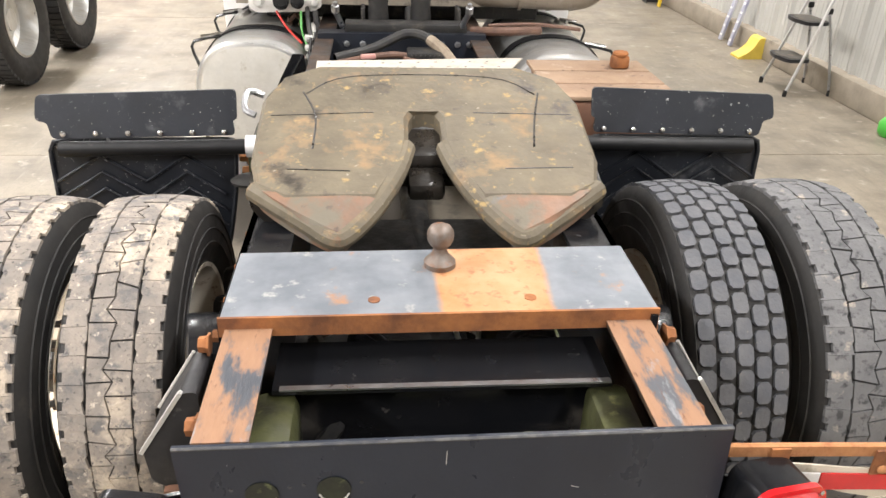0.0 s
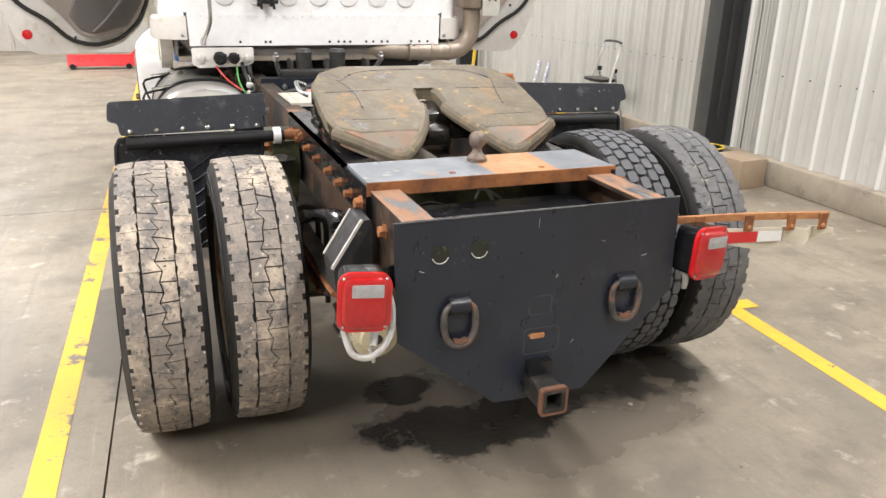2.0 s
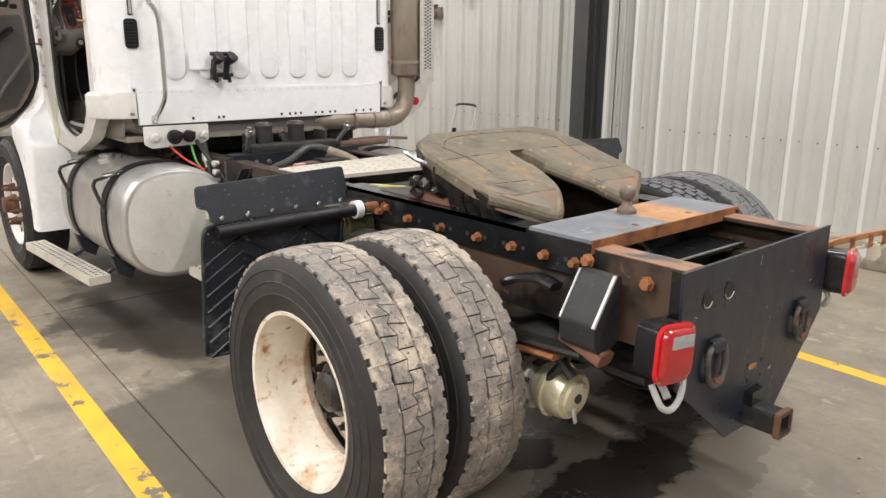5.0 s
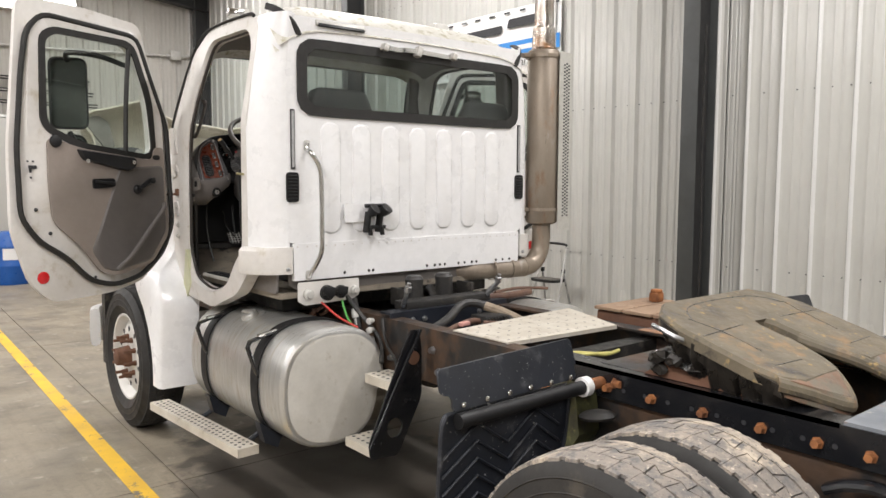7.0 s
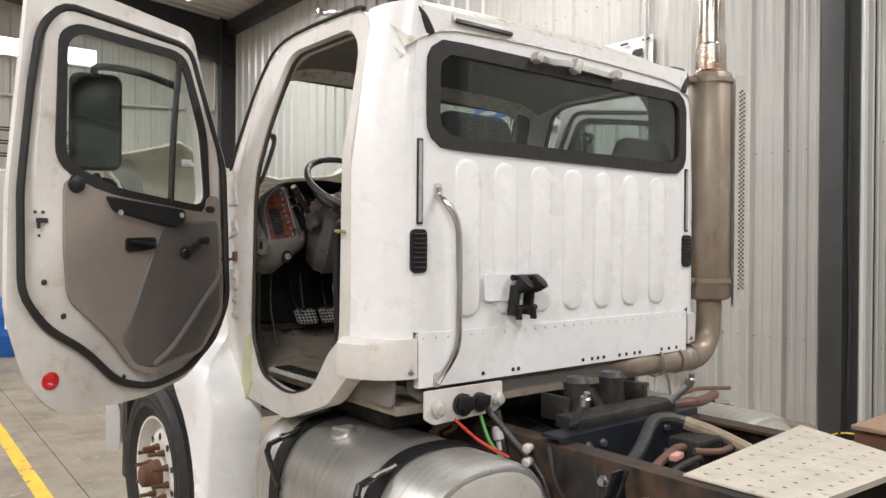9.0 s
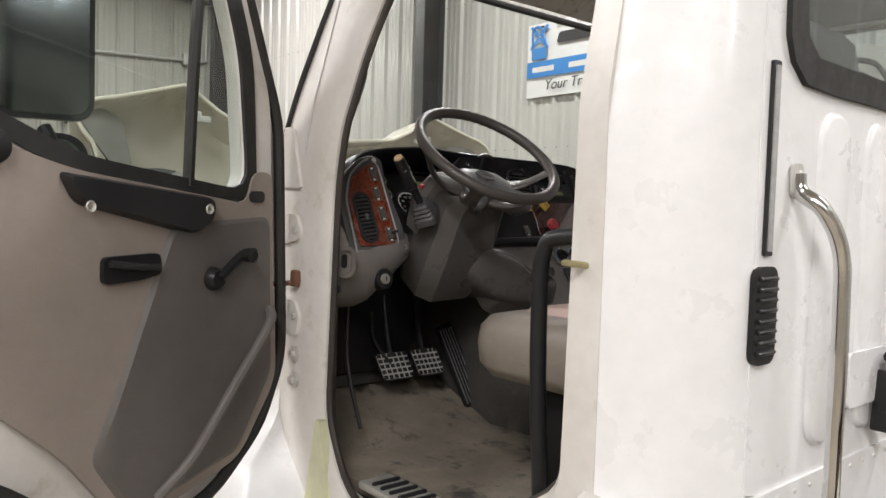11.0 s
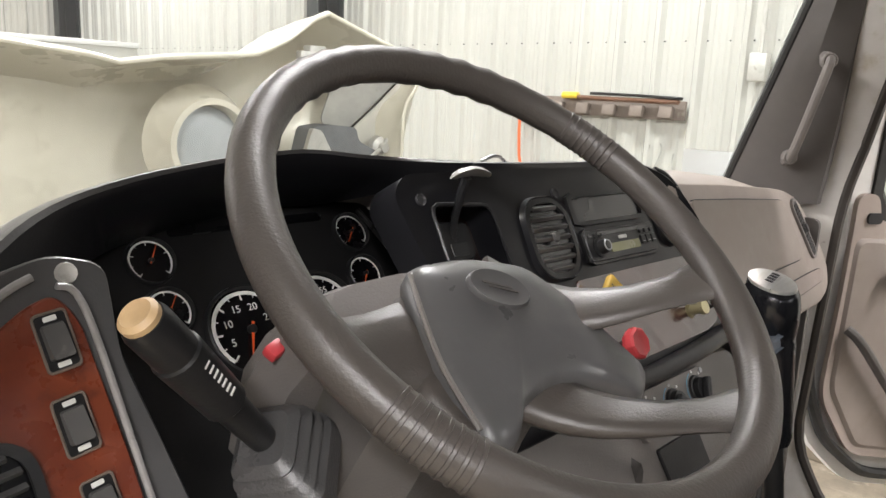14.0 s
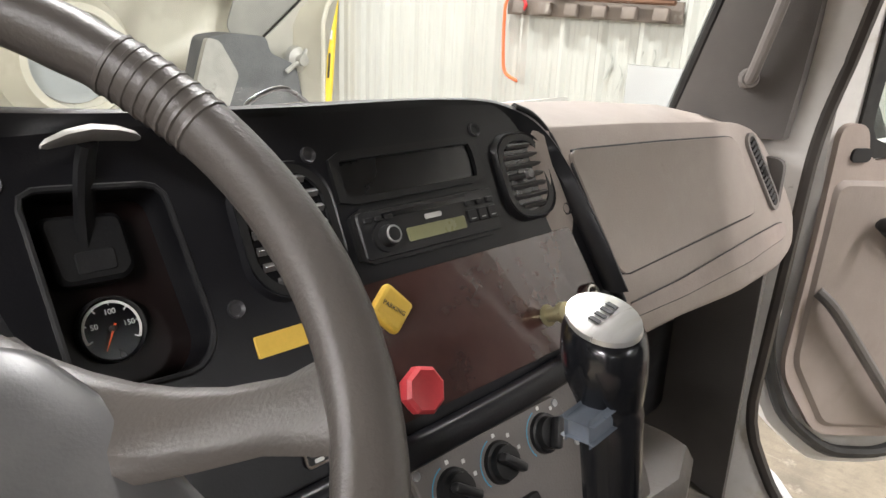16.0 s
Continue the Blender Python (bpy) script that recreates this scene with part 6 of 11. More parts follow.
for pts, r, m_, lab in (
        ([(-0.33, 2.70, 0.96), (-0.15, 2.78, 0.99), (0.02, 2.84, 1.05), (0.14, 2.78, 1.03), (0.22, 2.62, 0.96)], 0.024, cable_black, "thick black hose"),
        ([(0.13, 2.79, 1.032), (0.19, 2.70, 1.0), (0.24, 2.58, 0.95)], 0.027, hose_tan, "tan wrapped hose sleeve"),
        ([(-0.34, 2.62, 0.95), (-0.20, 2.66, 0.97), (-0.05, 2.70, 0.98), (0.05, 2.72, 0.96)], 0.016, hose_brown, "red-brown air line"),
        ([(-0.36, 2.56, 0.94), (-0.18, 2.60, 0.96), (0.0, 2.64, 0.95)], 0.012, cable_black, "black air line"),
        ([(0.0, 2.66, 0.97), (0.12, 2.62, 0.96), (0.3, 2.66, 0.96)], 0.013, hose_brown, "red-brown air line"),
        ([(0.36, 3.02, 1.03), (0.50, 2.96, 1.04), (0.72, 3.02, 1.035)], 0.022, hose_brown, "brown pipe stub"),
        ([(0.45, 3.05, 1.05), (0.7, 3.1, 1.05), (0.95, 3.08, 1.03)], 0.010, hose_brown, "thin brown line"),
        ([(-0.5, 3.28, 1.12), (-0.48, 3.12, 1.0), (-0.44, 3.0, 0.88), (-0.5, 2.9, 0.78)], 0.012, cable_black, "black air line"),
        ([(-0.42, 1.86, 0.98), (-0.25, 1.82, 0.99), (-0.05, 1.80, 0.96), (0.1, 1.84, 0.95)], 0.009, yellow_cable, "yellow-green cable"),
        ([(-0.42, 1.82, 0.97), (-0.22, 1.78, 0.985), (0.02, 1.83, 0.95)], 0.008, yellow_cable, "yellow-green cable"),
        ([(-0.42, 1.9, 0.965), (-0.3, 1.85, 0.98), (-0.1, 1.86, 0.96)], 0.008, cable_red, "red cable"),
        ([(0.05, 3.2, 1.1), (0.04, 3.05, 0.96), (0.0, 2.9, 0.8), (-0.05, 2.6, 0.72)], 0.03, cable_black, "thick black hose")):
    bm = B()
    tube(bm, pts, r, 10, 6)
    part("hose", bm, m_, truck, lab)
bm = B()
box(bm, (-0.17, 2.62, 0.99), (0.07, 0.03, 0.022), (0, 0, 12), bev=0.006)
part("tag_block", bm, mat("tag_pink", (0.62, 0.32, 0.28), None, 20, 0.5), truck, "pink-red plastic block")
for x in (-0.3, 0.3):
    bm = B()
    cyl(bm, (x, 2.98, 1.05), (x * 1.1, 2.9, 1.14), 0.014, seg=10)
    lathe(bm, (x * 1.1, 2.9, 1.14), (0, -0.3, 1), [(0, 0.02), (0.03, 0.02), (0.035, 0.012), (0.05, 0.012)], 10)
    part("mount_stud", bm, steel, truck, "bright threaded stud")

# ---- fuel tanks with straps, steps ----
TK = [(-0.755, 0.685, 0.305, 2.93, 4.12), (0.83, 0.655, 0.302, 2.82, 4.14)]
for cx_, cz, r, y0, y1 in TK:
    s = -1 if cx_ < 0 else 1

    def sec(y, k):
        pts = []
        for i in range(48):
            a = 2 * math.pi * i / 48
            ca, sa = math.cos(a), math.sin(a)
            e = 0.80
            px = math.copysign(abs(ca) ** e, ca) * r * k
            pz = math.copysign(abs(sa) ** e, sa) * r * k
            if s * px < 0 and pz < 0:
                px *= 0.86
            pts.append((cx_ + px, y, cz + pz))
        return pts

    bm = B()
    loft(bm, [sec(y0 + 0.002, 0.80), sec(y0, 0.90), sec(y0 + 0.006, 0.955), sec(y0 + 0.025, 0.99), sec(y0 + 0.05, 1.0), sec((y0 + y1) / 2, 1.0), sec(y1 - 0.05, 1.0), sec(y1 - 0.012, 0.975), sec(y1, 0.90)])
    tank = part("fuel_tank", bm, alu, truck, "brushed aluminium fuel tank with black straps")
    bm = B()
    loft(bm, [sec(y0 - 0.0015, 0.90), sec(y0 - 0.004, 0.86), sec(y0 - 0.004, 0.2)])
    part("end_cap", bm, tank_end, tank, "tan-stained scuffed tank end")
    bm = B()
    tube(bm, [(cx_ + s * 0.262, y0 + 0.028, cz - 0.05), (cx_ + s * 0.27, y0 + 0.024, cz - 0.02), (cx_ + s * 0.262, y0 + 0.026, cz + 0.02)], 0.010, 8, 4)
    part("weld_dent", bm, alu_dull, tank, "scarred dent at the seam")
    for ys in (3.22, 3.88):
        bm = B()
        ring = [Vector(p) for p in sec(ys, 1.014)]
        rows = []
        for p in ring:
            c = Vector((cx_, ys, cz))
            o = (p - c).normalized()
            rows.append([p + Vector((0, -0.040, 0)), p + o * 0.006 + Vector((0, -0.040, 0)), p + o * 0.006 + Vector((0, 0.040, 0)), p + Vector((0, 0.040, 0))])
        loft(bm, rows + [rows[0]], (False, False))
        st = part("tank_strap", bm, strap_black, tank, "black steel tank strap")
        bm = B()
        tube(bm, [(cx_ + s * 0.20, ys - 0.01, cz + 0.262), (cx_ + s * 0.34, ys - 0.02, cz + 0.235), (cx_ + s * 0.345, ys - 0.03, cz + 0.17), (cx_ + s * 0.30, ys - 0.03, cz + 0.05)], 0.013, 8, 2, flat=(0.03, 0.016), up=(0, 1, 0))
        part("step_hook", bm, black_gloss, st, "bent black hook on the strap")
        bm = B()
        tube(bm, [(cx_ + s * 0.19, ys - 0.01, cz + 0.275), (cx_ + s * 0.30, ys - 0.03, cz + 0.262)], 0.009, 8, 1)
        part("strap_bolt", bm, chrome, st, "bright strap bolt")
        bm = B()
        prism(bm, [(cx_ + s * 0.17, cz - 0.27), (cx_ + s * 0.30, cz - 0.19), (cx_ + s * 0.27, cz - 0.30), (cx_ + s * 0.20, cz - 0.34)], lambda u, v: (u, ys - 0.03, v), (0, 0.06, 0))
        part("strap_foot", bm, black_paint, st)
    bm = B()
    cc = Vector((cx_ + s * 0.135, 3.62, cz + 0.272))
    ax = Vector((s * 0.45, 0, 0.9))
    lathe(bm, cc, ax, [(-0.01, 0.085), (0.004, 0.085), (0.008, 0.075), (0.010, 0.055), (0.014, 0.05), (0.036, 0.048), (0.040, 0.043), (0.041, 0.01)], 28)
    cp = part("filler_cap", bm, alu, tank, "round aluminium filler cap in its dish")
    bm = B()
    box(bm, cc + ax.normalized() * 0.045, (0.022, 0.085, 0.016), (0, s * 26, 20), bev=0.005)
    part("cap_grip", bm, alu, cp)
bm = B()
lathe(bm, (-0.62, 3.42, 0.955), (0.2, -0.3, 1), [(0, 0.022), (0.03, 0.022), (0.034, 0.014), (0.06, 0.014)], 12)
tube(bm, [(-0.60, 3.40, 1.0), (-0.57, 3.36, 1.03), (-0.54, 3.38, 1.0), (-0.56, 3.42, 0.97)], 0.012, 8, 5)
part("tank_fitting", bm, hose_brown, truck, "brown fittings on the tank top")


def tread_step(c0, c1, w, z, name, lab):
    """A grip-strut step from c0 to c1 (outer edge), w deep towards the truck."""
    c0, c1 = Vector(c0), Vector(c1)
    d = (c1 - c0).normalized()
    n = Vector((-d.y, d.x))
    if n.x * (1 if c0.x < 0 else -1) < 0:
        n = -n
    bm = B()
    prism(bm, [c0, c1, c1 + n * w, c0 + n * w], xy(z - 0.004), (0, 0, 0.004))
    prism(bm, [c0, c1, c1 + n * 0.004, c0 + n * 0.004], xy(z - 0.045), (0, 0, 0.041))
    prism(bm, [c0 + n * (w - 0.004), c1 + n * (w - 0.004), c1 + n * w, c0 + n * w], xy(z - 0.045), (0, 0, 0.041))
    prism(bm, [c0, c0 + d * 0.004, c0 + d * 0.004 + n * w, c0 + n * w], xy(z - 0.045), (0, 0, 0.041))
    st = part(name, bm, alu_tread, truck, lab)
    bm = B()
    L = (c1 - c0).length
    k = 0
    while 0.03 + k * 0.042 < L - 0.02:
        for i, q in enumerate((0.22, 0.5, 0.78)):
            p = c0 + d * (0.03 + k * 0.042 + (0.02 if i == 1 else 0)) + n * w * q
            cyl(bm, (p.x, p.y, z - 0.001), (p.x, p.y, z + 0.0012), 0.0085, seg=8)
        k += 1
    hh = part("grip_hole", bm, ink, st, "rows of dark punched grip holes")
    hh["kind"] = "stuff"
    return st


tread_step((-1.200, 3.13), (-1.270, 4.22), 0.115, 0.405, "side_step", "weathered aluminium side step with punched grip")
tread_step((1.105, 3.25), (1.21, 4.40), 0.125, 0.405, "side_step", "weathered aluminium side step with punched grip")
tread_step((-0.755, 2.63), (-0.755, 2.85), 0.16, 0.452, "rear_step", "small aluminium grip step")
tread_step((-0.63, 2.63), (-0.63, 2.86), 0.15, 0.752, "rear_step", "small aluminium grip step")
for y in (3.34, 3.92):
    for s in (-1, 1):
        bm = B()
        tube(bm, [(s * 0.98, y, 0.40), (s * 1.06, y + 0.02, 0.345), (s * 1.13, y + 0.04, 0.36)], 0.014, 8, 3)
        part("step_bracket", bm, black_paint, truck, "black step bracket")
bm = B()
frame_panel(bm, rounded([(-0.455, 1.0), (-0.53, 1.0), (-0.77, 0.47), (-0.76, 0.40), (-0.60, 0.39), (-0.455, 0.66)], 0.02), [(-0.62 + 0.045 * math.cos(a), 0.53 + 0.05 * math.sin(a)) for a in [2 * math.pi * k / 20 for k in range(20)]], xz(2.615), (0, 0.008, 0), 60)
sbk = part("step_side_plate", bm, black_gloss, truck, "glossy black step side plate with a round hole")
bm = B()
lathe(bm, (-0.505, 2.613, 0.86), (0, -1, 0), [(0, 0.034), (0.002, 0.034)], 18)
part("round_hole", bm, rust_box, sbk, "round hole showing the brown rail")
bm = B()
tube(bm, [(-0.47, 2.60, 1.0), (-0.62, 2.60, 0.74), (-0.77, 2.60, 0.46)], 0.008, 6, 1)
part("flange", bm, black_gloss, sbk)
for y, z in ((2.55, 0.90), (2.5, 0.80), (2.72, 0.93), (2.9, 0.80)):
    bm = B()
    hexbolt(bm, (-RAIL_X, y, z), (-1, 0, 0), 0.016, 0.02)
    part("rail_bolt", bm, steel, truck, "bright bolt in the rail")
for k in range(5):
    bm = B()
    lathe(bm, (-0.46, 3.04, 0.98 - 0.05 * k), (-1, -0.3, 0), [(0, 0.014), (0.02, 0.014), (0.02, 0.018), (0.035, 0.018), (0.04, 0.01)], 10)
    part("air_fitting", bm, alu_dull, truck, "grey air fitting")
bm = B()
tube(bm, [(-0.445, 2.75, 0.98), (-0.46, 2.72, 0.86), (-0.45, 2.7, 0.78)], 0.004, 6, 4)
tube(bm, [(-0.46, 2.95, 1.0), (-0.47, 2.90, 0.88), (-0.455, 2.84, 0.80), (-0.47, 2.8, 0.72)], 0.008, 6, 4)
part("wire", bm, cable_black, truck, "thin dark wire")
# rust-brown battery box and treads on the far side
bm = B()
box(bm, (0.78, 2.06, 0.93), (0.46, 0.56, 0.20), bev=0.012)
bx = part("battery_box", bm, rust_box, truck, "rust-brown steel box beside the rail")
for k in range(3):
    bm = B()
    box(bm, (0.775, 1.87 + 0.19 * k, 1.045), (0.50, 0.175, 0.018), bev=0.004)
    part("box_lid", bm, lid_tan, bx, "tan-brown rusty steel lid board")
bm = B()
box(bm, (0.90, 2.20, 1.083), (0.075, 0.055, 0.055), bev=0.012)
lathe(bm, (0.90, 2.20, 1.105), (0, 0, 1), [(0, 0.03), (0.012, 0.034), (0.02, 0.03)], 12)
part("box_latch", bm, rust, bx, "rusty lump of a latch")

# ---- exhaust ----
EX, EY = 1.115, 3.30
bm = B()
lathe(bm, (EX, EY, 1.44), (0, 0, 1), [(0, 0.08), (0.01, 0.102), (0.02, 0.108), (1.16, 0.108), (1.17, 0.102), (1.18, 0.075)], 36)
muf = part("muffler", bm, pipe_brown, truck, "tall heat-browned muffler beside the cab")
bm = B()
lathe(bm, (EX, EY, 2.60), (0, 0, 1), [(0, 0.078), (0.02, 0.088), (0.03, 0.078), (0.16, 0.076), (0.17, 0.065), (0.45, 0.064), (1.4, 0.064)], 28)
part("exhaust_pipe", bm, mat("stack_chrome", (0.55, 0.53, 0.50), (0.30, 0.22, 0.16), 5, 0.22, 0.1, metal=0.9, spots=[((0.32, 0.17, 0.08), 5, 0.58, 0.7, 0.7)]), muf, "part-rusted chrome stack pipe")
for z in (2.56, 1.53):
    bm = B()
    lathe(bm, (EX, EY, z), (0, 0, 1), [(0, 0.108), (0, 0.116), (0.022, 0.116), (0.022, 0.108)], 36, (False, False))
    box(bm, (EX - 0.13, EY + 0.03, z + 0.01), (0.09, 0.05, 0.03), bev=0.006)
    part("band_clamp", bm, pipe_brown, muf, "steel band clamp")
bm = B()
prism(bm, [(0.03, 0.0), (0.165, 0.015), (0.165, 0.019), (0.03, 0.004)], lambda u, v: (EX + u, EY - 0.125 + v, 1.40), (0, 0, 1.20))
prism(bm, [(0.161, 0.015), (0.165, 0.015), (0.175, 0.10), (0.171, 0.10)], lambda u, v: (EX + u, EY - 0.125 + v, 1.40), (0, 0, 1.20))
hs = part("heat_shield", bm, sticker_silver, muf, "bright perforated steel heat shield")
bm = B()
for k in range(46):
    z = 1.50 + 0.0225 * k
    for i in range(3):
        u = 0.082 + 0.024 * i
        o = 0.011 if i == 1 else 0
        box(bm, (EX + u, EY - 0.1245 + 0.0152 * (u - 0.03) / 0.135 - 0.0012, z + o), (0.018, 0.0015, 0.0105))
pf = part("shield_slot", bm, ink, hs, "rows of dark slots")
pf["kind"] = "stuff"
bm = B()
tube(bm, [(EX, EY, 1.46), (EX, EY, 1.34), (EX - 0.02, EY, 1.24), (EX - 0.10, EY, 1.165), (EX - 0.24, EY, 1.15), (0.66, EY + 0.02, 1.155), (0.40, EY + 0.06, 1.16), (0.1, EY + 0.5, 1.14)], 0.062, 24, 6)
ep = part("exhaust_pipe", bm, pipe_brown, muf, "heat-browned exhaust elbow under the cab")
for x in (0.93, 0.80, 0.64):
    bm = B()
    lathe(bm, (x, EY + 0.002, 1.153), (1, 0, 0), [(0, 0.064), (0, 0.068), (0.018, 0.068), (0.018, 0.064)], 24, (False, False))
    part("pipe_joint", bm, pipe_brown, ep)

# dark underside of the cab and gearbox, both added to block light from below
bm = B()
box(bm, (CAB_MID, 4.22, 1.035), (1.55, 1.40, 0.09), bev=0.01)
part("cab_underside", bm, black_dirty, truck, "dark underside block added to keep light from under the cab")
bm = B()
loft(bm, [ring_pts((0.0, y, z), (0, 1, 0), r, 20) for y, z, r in ((2.95, 0.70, 0.08), (3.05, 0.70, 0.17), (3.6, 0.72, 0.21), (4.2, 0.74, 0.24), (4.5, 0.76, 0.32), (4.75, 0.78, 0.34))])
part("gearbox", bm, black_dirty, truck, "black gearbox shape added under the cab", smooth=40)


# ---- the truck: cab shell ----
CB = 3.27          # back wall
CX = 0.025         # middle of the cab


def side_x(z, s):
    """The cab side leans in above the belt line."""
    return CX + s * (1.0 - max(0.0, z - 2.05) * 0.17)


WIN = rrect(CX + 0.008, 2.272, 1.585, 0.375, 0.085, 8)
bm = B()
frame_panel(bm, rounded([(CX - 0.86, 1.39), (CX + 0.86, 1.39), (CX + 0.86, 2.3), (CX + 0.83, 2.585), (CX - 0.83, 2.585), (CX - 0.86, 2.3)], 0.01), WIN, xz(CB), (0, 0.03, 0), 120)
back = part("cab_back_wall", bm, white_paint, truck, "white painted cab back wall with pressed ribs", smooth=30)
bm = B()
frame_panel(bm, rrect(CX + 0.008, 2.272, 1.615, 0.405, 0.095, 8), rrect(CX + 0.008, 2.272, 1.50, 0.30, 0.06, 8), xz(CB - 0.010), (0, 0.012, 0), 120)
rw = part("rear_window", bm, seal_black, truck, "wide rear cab window in black rubber")
bm = B()
prism(bm, rrect(CX + 0.008, 2.272, 1.55, 0.34, 0.07, 8), xz(CB + 0.004), (0, 0.004, 0))
gl = part("pane", bm, glass_tint, rw, "tinted glass pane")
gl.visible_shadow = False
bm = B()
prism(bm, [(CX - 0.83, 1.197), (CX + 0.83, 1.202), (CX + 0.835, 1.398), (CX - 0.835, 1.396)], xz(CB - 0.006), (0, 0.03, 0))
low = part("lower_panel", bm, white_paint, truck, "white riveted lower back panel")
for k in range(29):
    bm = B()
    dome(bm, (CX - 0.81 + 0.0578 * k, CB - 0.006, 1.378), (0, -1, 0), 0.0045, 0.003, 8)
    part("rivet", bm, white_worn, low)
for x in (-0.52, -0.36, -0.33, 0.06, 0.12, 0.16, 0.20, 0.31, 0.36, 0.42, 0.46, 0.63, 0.69, 0.75):
    bm = B()
    dome(bm, (CX + x, CB - 0.006, 1.222), (0, -1, 0), 0.0085, 0.005, 8)
    part("bolt_head", bm, black_dirty, low, "dark bolt head")
for k in range(7):
    x = CX - 0.60 + 0.198 * k
    bm = B()
    loft(bm, [[(u, CB + 0.001, v) for u, v in rrect(x, 1.742, 0.124, 0.60, 0.055, 6)], [(u, CB - 0.003, v) for u, v in rrect(x, 1.742, 0.122, 0.598, 0.054, 6)], [(u, CB - 0.0085, v) for u, v in rrect(x, 1.742, 0.108, 0.584, 0.048, 6)], [(u, CB - 0.0095, v) for u, v in rrect(x, 1.742, 0.102, 0.578, 0.046, 6)]], (False, True))
    part("pressed_rib", bm, white_paint, back, smooth=50)
for s in (-1, 1):
    x = CX + s * 0.833
    bm = B()
    prism(bm, rrect(x, 1.694, 0.072, 0.158, 0.02), xz(CB - 0.008), (0, 0.01, 0))
    vt = part("vent_grille", bm, plastic_black, back, "black louvred cab vent")
    for k in range(8):
        bm = B()
        box(bm, (x, CB - 0.011, 1.635 + 0.017 * k), (0.056, 0.008, 0.007), (35, 0, 0), bev=0.002)
        part("louvre", bm, plastic_dark, vt)
    bm = B()
    prism(bm, rrect(x - s * 0.004, 1.945, 0.024, 0.31, 0.004), xz(CB - 0.006), (0, 0.007, 0))
    rs = part("marker_strip", bm, plastic_dark, back, "thin vertical marker strip")
    bm = B()
    prism(bm, rrect(x - s * 0.004, 1.945, 0.014, 0.295, 0.003), xz(CB - 0.0085), (0, 0.003, 0))
    part("strip_face", bm, clear_lens, rs, "dull silver strip face")
    # rounded rear corners
    bm = B()
    rows = []
    for z in (1.24, 1.6, 2.0, 2.3, 2.52, 2.60):
        xs = side_x(z, s)
        row = []
        for k in range(9):
            a = math.pi / 2 * k / 8
            x0 = CX + s * 0.852 if z < 2.35 else CX + s * (0.852 - (z - 2.35) * 0.14)
            row.append((x0 + (xs - x0) * math.sin(a), CB + 0.001 + 0.215 * (1 - math.cos(a)), z))
        rows.append(row)
    inner = [[(p[0] - s * 0.03, p[1] + 0.03, p[2]) for p in r] for r in rows]
    loft(bm, rows, (False, False), closed=False)
    loft(bm, inner, (False, False), closed=False)
    part("rear_corner", bm, white_paint, truck, "rounded white rear cab corner", smooth=50)
    bm = B()
    rows = []
    for z, o in ((1.236, 0.045), (1.25, 0.052), (1.36, 0.05), (1.379, 0.03)):
        row = []
        for k in range(9):
            a = math.pi / 2 * k / 8
            x0, xs = CX + s * 0.842, CX + s * (1.0 + o)
            row.append((x0 + (xs - x0) * math.sin(a), CB - 0.012 + 0.21 * (1 - math.cos(a)), z))
        row += [(CX + s * (0.97 + o), CB + 0.21, z), (CX + s * 0.85, CB + 0.03, z)]
        rows.append(row)
    loft(bm, rows)
    sk = part("corner_skirt", bm, white_worn, truck, "white corner skirt below the cab")
    bm = B()
    dome(bm, (CX + s * 0.87, CB - 0.012, 1.262), (0, -1, 0), 0.012, 0.008)
    part("bolt_head", bm, steel, sk)
    # black seals at the roof corners
    bm = B()
    tube(bm, [(CX + s * 0.785, CB - 0.006, 2.478), (CX + s * 0.822, CB + 0.004, 2.545), (CX + s * 0.868, CB + 0.055, 2.605), (CX + s * 0.898, CB + 0.14, 2.640)], 0.012, 8, 6, flat=(0.012, 0.036))
    part("corner_seal", bm, seal_black, truck, "black rubber strip over the roof corner")

# chrome grab rail
bm = B()
tube(bm, [(-0.722, CB - 0.008, 1.925), (-0.722, CB - 0.014, 1.895), (-0.715, CB - 0.05, 1.865), (-0.682, CB - 0.066, 1.80), (-0.672, CB - 0.068, 1.70), (-0.672, CB - 0.068, 1.48), (-0.674, CB - 0.066, 1.36), (-0.695, CB - 0.05, 1.29), (-0.716, CB - 0.03, 1.245), (-0.722, CB - 0.012, 1.215)], 0.0135, 14, 6)
gr = part("grab_rail", bm, chrome, truck, "chrome grab rail on the cab back")
for z in (1.915, 1.222):
    bm = B()
    prism(bm, rrect(-0.722, z, 0.034, 0.055, 0.012), xz(CB - 0.010), (0, 0.007, 0))
    dome(bm, (-0.722, CB - 0.010, z + 0.008), (0, -1, 0), 0.009, 0.006)
    part("rail_foot", bm, alu_dull, gr)
# work lamp arm above the window
bm = B()
tube(bm, [(-0.235, CB - 0.028, 2.478), (-0.15, CB - 0.035, 2.470), (-0.05, CB - 0.035, 2.476), (0.26, CB - 0.02, 2.470)], 0.011, 8, 4, flat=(0.03, 0.014), up=(0, 0, 1))
wa = part("window_latch_bar", bm, chrome, truck, "bright clamp bar above the rear window")
for x in (-0.235, 0.0, 0.265):
    bm = B()
    box(bm, (x, CB - 0.03, 2.475), (0.035, 0.045, 0.04 if x else 0.06), (0, 20, 0), bev=0.006)
    part("clamp", bm, alu_dull, wa)
bm = B()
box(bm, (-0.505, CB + 0.012, 2.555), (0.31, 0.05, 0.032), (-24, 0, 0), bev=0.006)
lb = part("marker_lamp_bar", bm, alu_dull, truck, "grey lamp bar under the roof edge")
bm = B()
box(bm, (-0.505, CB - 0.012, 2.550), (0.29, 0.012, 0.018), (-24, 0, 0), bev=0.003)
part("lens", bm, plastic_dark, lb)
